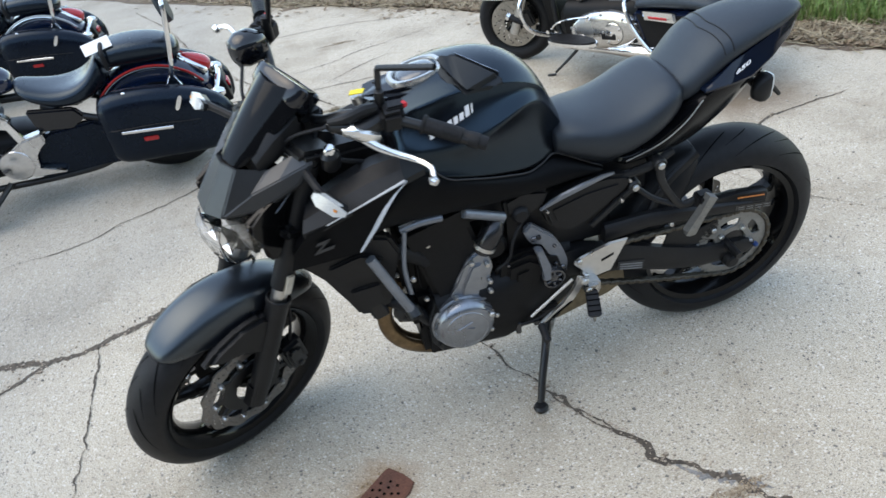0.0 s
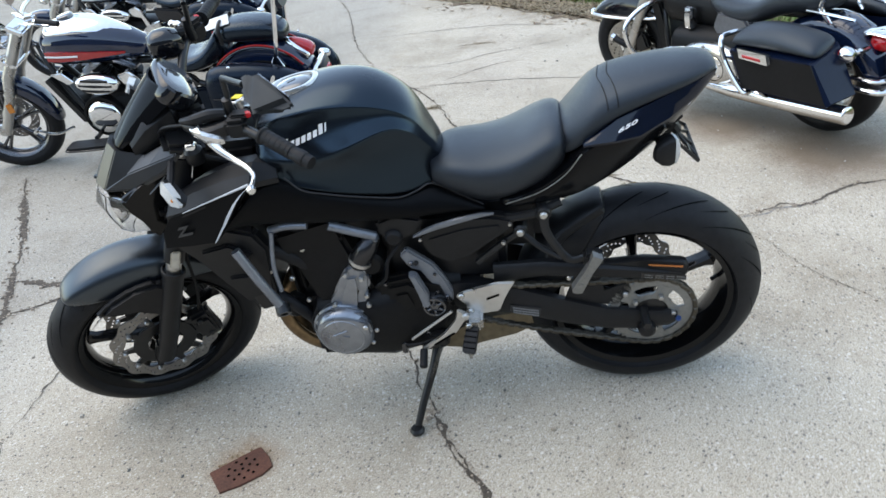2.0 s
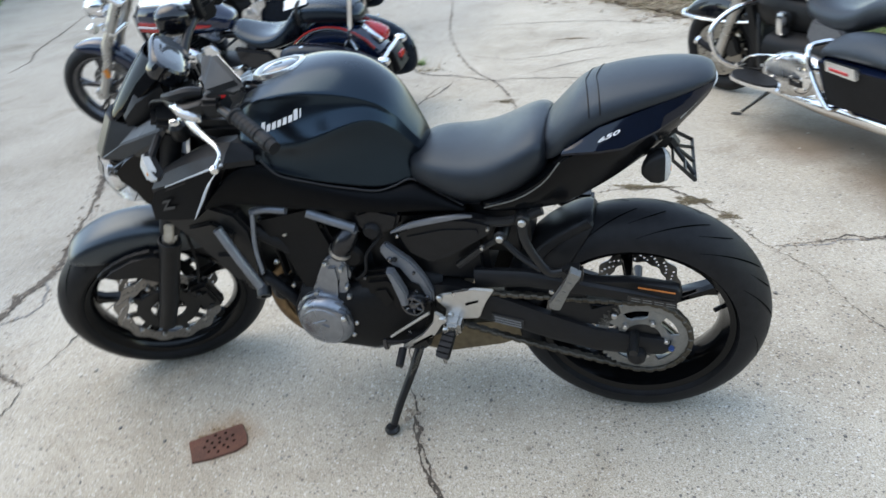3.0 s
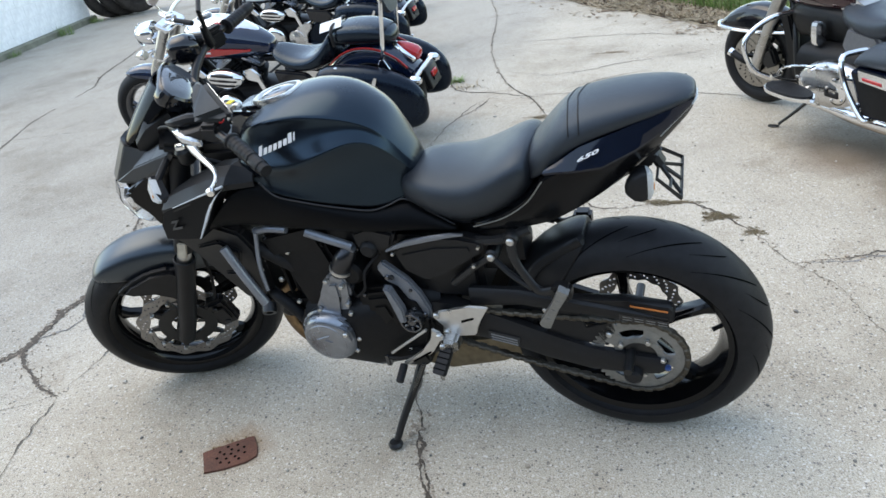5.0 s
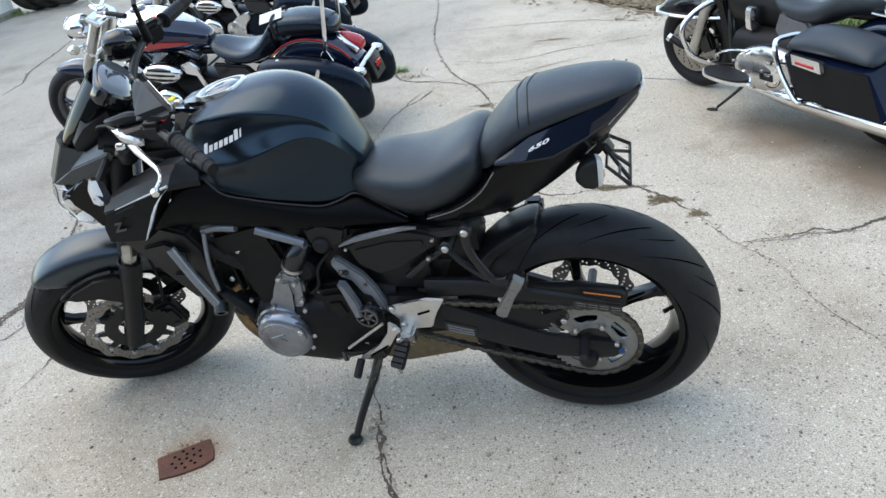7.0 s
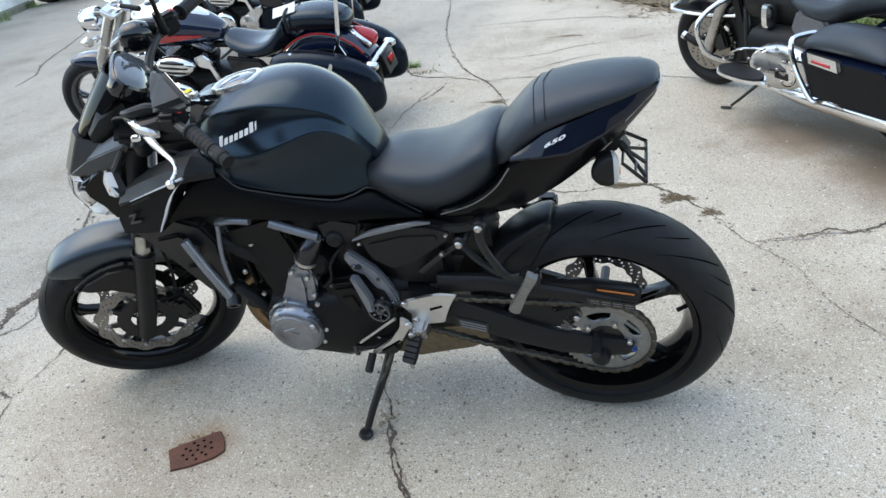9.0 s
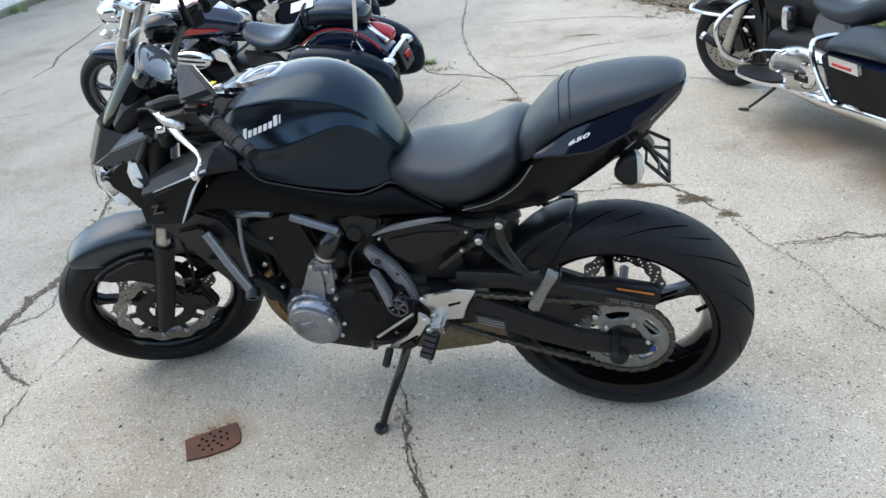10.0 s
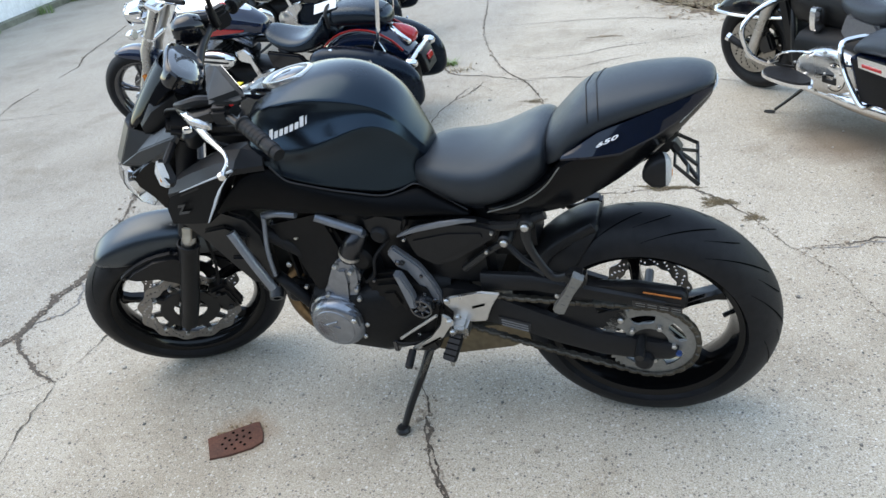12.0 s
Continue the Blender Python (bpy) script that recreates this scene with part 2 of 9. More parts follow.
def lathe(profile, n=32, axis="y", closed=False):
    """A profile of (radius, height) turned round the y axis (or z)."""
    rings = []
    for i in range(n):
        a = 2 * math.pi * i / n
        c, s = math.cos(a), math.sin(a)
        rings.append([(r * c, h, r * s) if axis == "y" else (r * c, r * s, h) for r, h in profile])
    bm = loft(rings, caps=False, closed=closed, loop=True)
    bmesh.ops.remove_doubles(bm, verts=bm.verts[:], dist=1e-5)
    return bm


def at_point(bm, x, y, z, rx=0, ry=0, rz=0):
    return moved(bm, pose(x, y, z, rx, ry, rz))


def bolt(x, y, z, r=0.008, h=0.006, n=8):
    """A domed bolt head that faces the camera's side (-y)."""
    return at_point(lathe([(0, -h), (r * 0.7, -h), (r, -h * 0.5), (r, h * 0.5), (0, h * 0.5)], n), x, y, z)


def between(a, b):
    """The pose whose x axis runs from a to b."""
    a, b = Vector(a), Vector(b)
    return Matrix.Translation(a) @ (b - a).to_track_quat("X", "Z").to_matrix().to_4x4()


def thing(name, label, category, m=None, group="", kind=""):
    ob = new(name)
    ob.empty_display_size = 0.2
    if m is not None:
        ob.matrix_world = m
    return tagged(ob, label, category, group, kind)


def grooves(radius, crown, width, count, reach, slant, thick=0.006, n=5):
    """Slanted tread cuts on a tyre whose crown is an arc."""
    bm = bmesh.new()
    for k in range(count):
        for sidey in (-1, 1):
            a0 = 2 * math.pi * (k + (0.5 if sidey > 0 else 0)) / count
            inner, outer = [], []
            for i in range(n):
                t = i / (n - 1)
                q = (0.12 + reach * t) * math.pi / 2
                half = thick * (0.35 + 0.65 * math.sin(math.pi * min(1, t + 0.12)))
                rr = radius - crown + (crown + 0.0010) * math.cos(q)
                y = sidey * (width / 2 + 0.0010) * math.sin(q)
                a = a0 + slant * t + 0.10 * t * t
                for lst, da in ((inner, -half / radius), (outer, half / radius)):
                    lst.append(bm.verts.new((rr * math.cos(a + da), y, rr * math.sin(a + da))))
            for i in range(n - 1):
                bm.faces.new((inner[i], inner[i + 1], outer[i + 1], outer[i]))
    return bm


def tyre_profile(R, w, crown, rim, n=24):
    """Half torus-like section with beads at the rim."""
    pts = [(rim, -w * 0.36), (rim + 0.012, -w * 0.42)]
    for i in range(n + 1):
        q = -math.pi / 2 + math.pi * i / n
        pts.append((R - crown + crown * math.cos(q), w / 2 * math.sin(q)))
    pts += [(rim + 0.012, w * 0.42), (rim, w * 0.36), (rim - 0.01, w * 0.3), (rim - 0.01, -w * 0.3)]
    return pts


def pieces(name, bm, material, parent, label="", slimmed=True):
    """Every loose piece of a mesh becomes a part of its own."""
    if slimmed:
        slim(bm, 0.03, 0.026)
    left = set(bm.verts)
    while left:
        stack, island = [next(iter(left))], set()
        while stack:
            v = stack.pop()
            if v in island:
                continue
            island.add(v)
            stack += [e.other_vert(v) for e in v.link_edges]
        left -= island
        one, names = bmesh.new(), {}
        for v in bm.verts:
            if v in island:
                names[v] = one.verts.new(v.co)
        for f in bm.faces:
            if f.verts[0] in island:
                one.faces.new([names[v] for v in f.verts])
        part(name, one, material, parent, label)
    bm.free()

# ---- ground: worn concrete with shown stones, one sheet to the horizon ----
def concrete():
    m = bpy.data.materials.new("worn_concrete")
    m.use_nodes = True
    nt = m.node_tree
    N, L = nt.nodes.new, nt.links.new
    b = nt.nodes["Principled BSDF"]
    co = N("ShaderNodeTexCoord")

    def noise_of(scale, detail=5, rough=0.6):
        n = N("ShaderNodeTexNoise")
        n.inputs["Scale"].default_value, n.inputs["Detail"].default_value, n.inputs["Roughness"].default_value = scale, detail, rough
        L(co.outputs["Object"], n.inputs["Vector"])
        return n

    def ramp_of(src, stops):
        r = N("ShaderNodeValToRGB")
        while len(r.color_ramp.elements) < len(stops):
            r.color_ramp.elements.new(0.5)
        for e, (p, c) in zip(r.color_ramp.elements, stops):
            e.position, e.color = p, (*c, 1)
        L(src, r.inputs[0])
        return r

    def mix(fac, a, b2, mode="MIX"):
        x = N("ShaderNodeMix")
        x.data_type, x.blend_type = "RGBA", mode
        if isinstance(fac, float):
            x.inputs["Factor"].default_value = fac
        else:
            L(fac, x.inputs["Factor"])
        L(a, x.inputs["A"])
        L(b2, x.inputs["B"])
        return x.outputs["Result"]

    base = ramp_of(noise_of(1.1).outputs["Fac"], [(0.30, (0.375, 0.333, 0.272)), (0.52, (0.455, 0.408, 0.337)), (0.72, (0.495, 0.45, 0.378))])
    sand = ramp_of(noise_of(260, 3).outputs["Fac"], [(0.30, (0.50, 0.47, 0.42)), (0.5, (0.98, 0.97, 0.95)), (0.70, (1.32, 1.29, 1.23))])
    colour = mix(1.0, base.outputs[0], sand.outputs[0], "MULTIPLY")
    # uneven stone outlines
    bent = N("ShaderNodeVectorMath")
    bent.operation = "MULTIPLY_ADD"
    bent.inputs[1].default_value = (0.010, 0.010, 0)
    L(noise_of(70, 3).outputs["Color"], bent.inputs[0])
    L(co.outputs["Object"], bent.inputs[2])
    # stones: cells of several sizes, some of them dark, grey or rusty
    for scale, cut, keep, strength in ((230, 0.48, 0.42, 0.72), (125, 0.44, 0.66, 0.85), (70, 0.34, 0.82, 0.85)):
        v = N("ShaderNodeTexVoronoi")
        v.inputs["Scale"].default_value = scale
        L(bent.outputs[0], v.inputs["Vector"])
        inside = N("ShaderNodeMapRange")
        inside.inputs["From Min"].default_value, inside.inputs["From Max"].default_value = cut, cut - 0.08
        L(v.outputs["Distance"], inside.inputs["Value"])
        sep = N("ShaderNodeSeparateColor")
        L(v.outputs["Color"], sep.inputs[0])
        chosen = N("ShaderNodeMath")
        chosen.operation, chosen.inputs[1].default_value = "GREATER_THAN", keep
        L(sep.outputs[0], chosen.inputs[0])
        both = N("ShaderNodeMath")
        both.operation = "MULTIPLY"
        L(inside.outputs[0], both.inputs[0])
        L(chosen.outputs[0], both.inputs[1])
        soft = N("ShaderNodeMath")
        soft.operation, soft.inputs[1].default_value = "MULTIPLY", strength
        L(both.outputs[0], soft.inputs[0])
        stone = ramp_of(sep.outputs[1], [(0.0, (0.085, 0.083, 0.085)), (0.16, (0.17, 0.155, 0.14)), (0.40, (0.34, 0.28, 0.215)), (0.70, (0.56, 0.52, 0.445)), (1.0, (0.66, 0.63, 0.57))])
        colour = mix(soft.outputs[0], colour, stone.outputs[0])
    # broad stains and drifted dust
    stain = ramp_of(noise_of(0.55, 6, 0.65).outputs["Fac"], [(0.34, (0.72, 0.69, 0.65)), (0.50, (1, 1, 1)), (0.75, (1.07, 1.06, 1.04))])
    colour = mix(0.55, colour, mix(1.0, colour, stain.outputs[0], "MULTIPLY"))
    spots = ramp_of(noise_of(3.7, 4).outputs["Fac"], [(0.30, (0.80, 0.77, 0.73)), (0.44, (1, 1, 1))])
    colour = mix(0.7, colour, mix(1.0, colour, spots.outputs[0], "MULTIPLY"))
    # the slab beyond the long joint is an older, greyer pour
    sp = N("ShaderNodeSeparateXYZ")
    L(co.outputs["Object"], sp.inputs[0])
    rise = N("ShaderNodeMath")
    rise.operation, rise.inputs[1].default_value = "SUBTRACT", 0.66
    L(sp.outputs["Y"], rise.inputs[0])
    reach = N("ShaderNodeClamp")
    reach.inputs["Max"].default_value = 0.64
    L(rise.outputs[0], reach.inputs["Value"])
    joint = N("ShaderNodeMath")
    joint.operation, joint.inputs[1].default_value = "MULTIPLY_ADD", -1.05
    L(reach.outputs[0], joint.inputs[0])
    L(sp.outputs["X"], joint.inputs[2])
    old = N("ShaderNodeMapRange")
    old.inputs["From Min"].default_value, old.inputs["From Max"].default_value = -1.90, -2.45
    L(joint.outputs[0], old.inputs["Value"])
    grey = N("ShaderNodeRGB")
    grey.outputs[0].default_value = (0.80, 0.825, 0.865, 1)
    colour = mix(old.outputs[0], colour, mix(1.0, colour, grey.outputs[0], "MULTIPLY"))
    # oily brown patches dripped round the parked tourer
    wob = N("ShaderNodeVectorMath")
    wob.operation = "MULTIPLY_ADD"
    wob.inputs[1].default_value = (0.36, 0.36, 0)
    L(noise_of(3.2, 6).outputs["Color"], wob.inputs[0])
    L(co.outputs["Object"], wob.inputs[2])
    brown = N("ShaderNodeRGB")
    brown.outputs[0].default_value = (0.165, 0.118, 0.080, 1)
    for spot, wide, strength in (((0.72, 1.90), 0.36, 0.80), ((1.02, 1.78), 0.36, 0.75), ((1.10, 1.36), 0.40, 0.85)):
        where = N("ShaderNodeVectorMath")
        where.operation = "DISTANCE"
        L(wob.outputs[0], where.inputs[0])
        where.inputs[1].default_value = (spot[0] + 0.18, spot[1] + 0.18, 0)
        oil = N("ShaderNodeMapRange")
        oil.inputs["From Min"].default_value, oil.inputs["From Max"].default_value = wide, wide * 0.35
        oil.inputs["To Max"].default_value = strength
        L(where.outputs["Value"], oil.inputs["Value"])
        colour = mix(oil.outputs[0], colour, brown.outputs[0])
    # rust washed out of the drain plate
    near = N("ShaderNodeVectorMath")
    near.operation = "DISTANCE"
    wob2 = N("ShaderNodeVectorMath")
    wob2.operation = "MULTIPLY_ADD"
    wob2.inputs[1].default_value = (0.10, 0.10, 0)
    L(noise_of(16, 4).outputs["Color"], wob2.inputs[0])
    L(co.outputs["Object"], wob2.inputs[2])
    L(wob2.outputs[0], near.inputs[0])
    near.inputs[1].default_value = (-1.060, -0.320, 0)
    rusty = N("ShaderNodeMapRange")
    rusty.inputs["From Min"].default_value, rusty.inputs["From Max"].default_value = 0.115, 0.055
    rusty.inputs["To Max"].default_value = 0.5
    L(near.outputs["Value"], rusty.inputs["Value"])
    tan = N("ShaderNodeRGB")
    tan.outputs[0].default_value = (0.25, 0.15, 0.075, 1)
    colour = mix(rusty.outputs[0], colour, tan.outputs[0])
    L(colour, b.inputs["Base Color"])
    b.inputs["Roughness"].default_value = 0.85
    b.inputs["Specular IOR Level"].default_value = 0.25
    bump = N("ShaderNodeBump")
    bump.inputs["Strength"].default_value, bump.inputs["Distance"].default_value = 0.75, 0.004
    L(noise_of(120, 5, 0.7).outputs["Fac"], bump.inputs["Height"])
    L(bump.outputs[0], b.inputs["Normal"])
    return m


def build_ground():
    bm = bmesh.new()
    ring = [(-300, -300), (300, -300), (300, 300), (-300, 300)]
    bm.faces.new([bm.verts.new((x, y, 0)) for x, y in ring])
    g = part("ground", bm, concrete(), None)
    return tagged(g, "pale worn concrete yard with shown stones and cracks", "ground", kind="structure")


ground = build_ground()
CRACKM = mat("crack_dirt", (0.075, 0.060, 0.046), 0.95, 0.0, 0.45, scale=18, fine=120, bump=0.6, bump_scale=120)

SILT = mat("grey_silt", (0.18, 0.172, 0.162), 0.95, 0.0, 0.5, scale=25, fine=140, bump=0.6, bump_scale=120)


def crack(points, width, rough=0.6, seed=1, parent=None, fill=None, lift=0.0012):
    """A jagged open joint that follows points (x, y): a dirt-filled strip with uneven edges and crumbled lips."""
    rnd = random.Random(seed)
    path = smooth_path([(x, y, 0) for x, y in points], 4)
    fine = []
    for a, b in zip(path[:-1], path[1:]):
        n = max(1, int((b - a).length / 0.008))
        fine += [a.lerp(b, i / n) for i in range(n)]
    fine.append(path[-1])
    bm = bmesh.new()
    left, right = [], []
    drift, kink, swell = 0.0, 0.0, 0.6
    for i, p in enumerate(fine):
        d = (fine[min(i + 1, len(fine) - 1)] - fine[max(i - 1, 0)]).normalized()
        s = Vector((-d.y, d.x, 0))
        if rnd.random() < 0.22:
            kink = rnd.uniform(-1, 1) * rough * 0.010
        drift = drift * 0.62 + kink * 0.38 + rnd.uniform(-1, 1) * rough * 0.0022
        swell = min(1.5, max(0.22, swell + rnd.uniform(-0.22, 0.22)))
        ends = min(1.0, 0.25 + 4 * min(i, len(fine) - 1 - i) / len(fine))
        w = width * ends * swell * rnd.uniform(0.55, 1.15)
        skew = rnd.uniform(-0.2, 0.2) * w
        left.append(bm.verts.new(p + s * (drift + skew + w / 2) + Vector((0, 0, lift))))
        right.append(bm.verts.new(p + s * (drift + skew - w / 2) + Vector((0, 0, lift))))
    for i in range(len(left) - 1):
        bm.faces.new((left[i], left[i + 1], right[i + 1], right[i]))
    return part("crack", bm, fill or CRACKM, parent, sharp=180)


CRACKS = [
    ([(-0.74, 0.16), (-0.692, 0.062), (-0.660, -0.076), (-0.612, -0.167), (-0.579, -0.259), (-0.527, -0.354), (-0.480, -0.431), (-0.441, -0.512), (-0.438, -0.564), (-0.381, -0.601), (-0.331, -0.647), (-0.286, -0.694), (-0.254, -0.757), (-0.05, -0.90)], 0.019),
    ([(-0.595, -0.215), (-0.527, -0.354), (-0.480, -0.431), (-0.441, -0.512), (-0.438, -0.564), (-0.381, -0.601)], 0.026),
    ([(-0.40, -0.595), (-0.345, -0.655), (-0.290, -0.700), (-0.235, -0.745)], 0.034, SILT),
    ([(-0.74, 0.16), (-0.95, 0.62), (-1.25, 1.3), (-1.40, 2.0), (-1.43, 2.34), (-1.41, 2.55), (-1.37, 2.89), (-1.20, 3.12)], 0.008),
    ([(0.90, 0.10), (0.68, 0.39), (0.57, 0.65), (0.454, 0.811), (0.428, 0.835), (0.394, 0.907), (0.349, 0.997), (0.27, 1.119), (0.09, 1.31), (-0.064, 1.321), (-0.34, 1.28), (-0.55, 1.75), (-0.79, 2.47), (-0.90, 2.75), (-1.04, 3.01), (-1.17, 3.17), (-1.34, 3.48), (-1.55, 4.0), (-1.75, 4.62), (-2.06, 5.91), (-2.5, 7.2)], 0.011),
    ([(0.44, 0.82), (0.521, 0.844), (0.635, 0.876), (0.713, 0.917), (0.806, 0.892), (0.95, 1.0), (1.14, 1.06), (1.5, 1.1)], 0.012),
    ([(0.50, 0.83), (0.60, 0.855), (0.70, 0.885), (0.80, 0.90)], 0.026, SILT),
    ([(-1.17, 3.17), (-1.42, 3.15), (-1.63, 3.25), (-1.83, 3.54), (-2.3, 4.0)], 0.012),
    ([(-1.04, 3.01), (-0.75, 3.01), (-0.2, 2.95), (0.4, 2.75)], 0.007),
    ([(-1.36, 3.55), (-1.09, 3.49), (-0.73, 3.56), (-0.5, 3.69), (0.1, 3.9)], 0.007),
    ([(-3.3, 2.0), (-2.72, 1.05), (-2.63, 0.85), (-2.43, 0.45), (-2.415, 0.22), (-2.38, 0.05), (-2.37, -0.03), (-2.42, -0.14), (-2.7, -0.5)], 0.032),
    ([(-2.43, 0.47), (-2.304, 0.532), (-2.232, 0.592), (-2.147, 0.650), (-2.037, 0.652), (-1.942, 0.691), (-1.863, 0.726), (-1.782, 0.762), (-1.5, 0.95), (-1.25, 1.3)], 0.034),
    ([(-2.55, 0.74), (-2.343, 0.692), (-2.259, 0.672), (-2.16, 0.652)], 0.030),
    ([(-2.42, 0.36), (-2.34, 0.30), (-2.28, 0.20), (-2.31, 0.08), (-2.37, 0.02)], 0.016, SILT),
    ([(-1.99, 0.66), (-1.976, 0.57), (-1.959, 0.32), (-1.957, 0.137), (-1.957, -0.066), (-1.950, -0.20), (-1.950, -0.27)], 0.0089),
    ([(-2.37, -0.04), (-2.267, -0.128), (-2.16, -0.175), (-2.052, -0.229), (-1.950, -0.272)], 0.034),
    ([(-2.6, -0.5), (-2.12, -0.36), (-2.01, -0.31), (-1.950, -0.272), (-1.89, -0.45), (-1.82, -0.62), (-1.7, -0.9)], 0.007),
    ([(-2.9, 1.35), (-2.55, 1.51), (-2.23, 1.55), (-2.01, 1.69), (-1.77, 1.8), (-1.42, 2.08)], 0.007),
    ([(-5.15, 2.1), (-5.30, 2.40), (-5.458, 2.665), (-5.656, 3.028), (-5.80, 3.45)], 0.014),
    ([(-5.898, 3.80), (-5.98, 4.05), (-6.043, 4.233), (-6.332, 4.612), (-6.589, 5.14), (-6.743, 5.486), (-7.3, 6.6)], 0.014),
    ([(-5.7, 2.50), (-5.278, 2.575), (-4.802, 2.676), (-4.354, 2.789)], 0.005),
    ([(-1.55, 3.19), (-1.28, 3.11), (-0.92, 2.94)], 0.007),
    ([(-1.02, 2.92), (-0.84, 3.09), (-0.55, 3.34), (-0.30, 3.46)], 0.006),
    ([(-1.39, 2.62), (-1.33, 2.79), (-1.31, 2.99)], 0.010),
    ([(-1.38, 3.67), (-1.04, 3.51), (-0.8, 3.44)], 0.005),
    ([(-1.75, 4.62), (-0.6, 4.6), (0.15, 4.3)], 0.007),
    ([(-3.9, 4.9), (-2.06, 5.91), (-1.2, 6.0)], 0.008),
]
for i, (pts, w, *fill) in enumerate(CRACKS):
    crack(pts, w, seed=i + 3, parent=ground, fill=fill[0] if fill else None, rough=1.3 if fill else 1.0, lift=(0.0006 if fill else 0.0016) + 0.0001 * i)


def rubble():
    """Broken grit lying in and beside the wide cracks."""
    rnd = random.Random(77)
    verts, faces = [], []
    for pts, w, *_ in CRACKS:
        if w < 0.009:
            continue
        path = smooth_path([(x, y, 0) for x, y in pts], 5)
        for a, b in zip(path[:-1], path[1:]):
            for k in range(int((b - a).length * w * 6000)):
                c = a.lerp(b, rnd.random()) + Vector((rnd.gauss(0, w * 0.8), rnd.gauss(0, w * 0.8), 0))
                r, base = rnd.uniform(0.0015, 0.0050) * (2.2 if rnd.random() < 0.06 else 1), len(verts)
                turn_by = rnd.random() * 6.3
                for h, q in ((-0.1, 1.0), (0.7, 0.75)):
                    for n in range(5):
                        f = turn_by + n * 1.2566 + rnd.uniform(-0.3, 0.3)
                        verts.append((c.x + r * q * math.cos(f), c.y + r * q * 0.8 * math.sin(f), 0.0008 + max(0.0, r * h * rnd.uniform(0.8, 1.2))))
                for n in range(5):
                    m = (n + 1) % 5
                    faces.append((base + n, base + m, base + 5 + m, base + 5 + n))
                faces.append(tuple(base + 5 + n for n in range(5)))
    me = bpy.data.meshes.new("rubble")
    me.from_pydata(verts, [], faces)
    me.materials.append(mat("broken_concrete", (0.30, 0.245, 0.19), 0.9, 0.0, 0.5, scale=40, fine=200, bump=0.3))
    tagged(new("rubble", me), "grey grit and crumbs along the cracks", "rubble", kind="stuff")


rubble()


def build_grate():
    """A small rusted drain plate with drilled holes, sunk at the kerb of a patch."""
    m = Matrix.Translation((-1.121, -0.408, 0)) @ pose(0, 0, 0, 0, 0, 38)
    th = thing("drain_cover", "small rusted iron drain plate with drilled holes in the concrete", "drain cover", m)
    rnd = random.Random(4)
    outline = [(-0.074, -0.040), (-0.02, -0.052), (0.045, -0.054), (0.076, -0.042), (0.082, -0.005), (0.078, 0.046), (0.064, 0.050), (-0.074, 0.048)]
    bm = bmesh.new()
    lo = [bm.verts.new((x * 1.02, y * 1.02, 0.001)) for x, y in outline]
    hi = [bm.verts.new((x, y, 0.007)) for x, y in outline]
    bm.faces.new(hi)
    for i in range(len(lo)):
        j = (i + 1) % len(lo)
        bm.faces.new((lo[i], lo[j], hi[j], hi[i]))
    part("plate", bm, RUST, th)
    holes = bmesh.new()
    for ring, count in ((0.0, 1), (0.019, 5), (0.036, 9)):
        for k in range(count):
            a = 2 * math.pi * k / count + ring * 9
            c = lathe([(0, 0.0078), (0.0045, 0.0078), (0.0045, 0.005)], 8, "z")
            holes = join(holes, at_point(c, 0.006 + ring * math.cos(a) * 1.15, ring * math.sin(a), 0))
    pieces("hole", holes, GROOVE, th, slimmed=False)
    crumbs = bmesh.new()
    for k in range(46):
        a, r = rnd.uniform(0.2, 2.2), rnd.uniform(0.062, 0.092)
        s = rnd.uniform(0.002, 0.005)
        c = bmesh.new()
        bmesh.ops.create_icosphere(c, subdivisions=1, radius=s)
        crumbs = join(crumbs, at_point(c, r * math.cos(a) * 1.1, r * math.sin(a) * 0.8, s * 0.4))
    grit = part("grit", crumbs, mat("tan_grit", (0.28, 0.20, 0.12), 0.9), th)
    tagged(grit, kind="stuff")


build_grate()

# ---- the bike: nose towards -x, its left side towards the camera; built upright, then leaned on its stand ----
BIKE_LEAN, STEER_ANGLE, FRONT_DROP = 7.98, 31.56, -0.0066
bike = thing("motorcycle", "matt black naked sport motorcycle leaning on its side stand", "motorcycle", pose(0, -0.026, 0.001, BIKE_LEAN, 0, 0))
STEER_FOOT = Vector((-1.51, 0, 0))
STEER_AXIS = Vector((math.sin(radians(24)), 0, math.cos(radians(24))))
STEER = Matrix.Translation((0, 0, FRONT_DROP)) @ Matrix.Translation(STEER_FOOT) @ Matrix.Rotation(radians(STEER_ANGLE), 4, STEER_AXIS) @ Matrix.Translation(-STEER_FOOT)



def steered(bm):
    """Turns what is built straight ahead to where the bars point."""
    return moved(slim(bm, 0.10, 0.022), STEER)


def body(name, bm, material, parent, label="", sharp=35, subsurf=0):
    """A part of the body, which is a little slimmer than its first drawing."""
    return part(name, slim(bm, 0.03, 0.026), material, parent, label, sharp, subsurf)


def turned(bm):
    """Steered, at its true width."""
    return moved(bm, STEER)


def fork_x(z):
    """Where the fork legs stand at height z, before steering."""
    return -1.41 + (z - 0.299) * math.tan(radians(24))


def both(bm_of):
    """The left and the mirrored right copy in one mesh."""
    return join(bm_of(), mirrored(bm_of()))


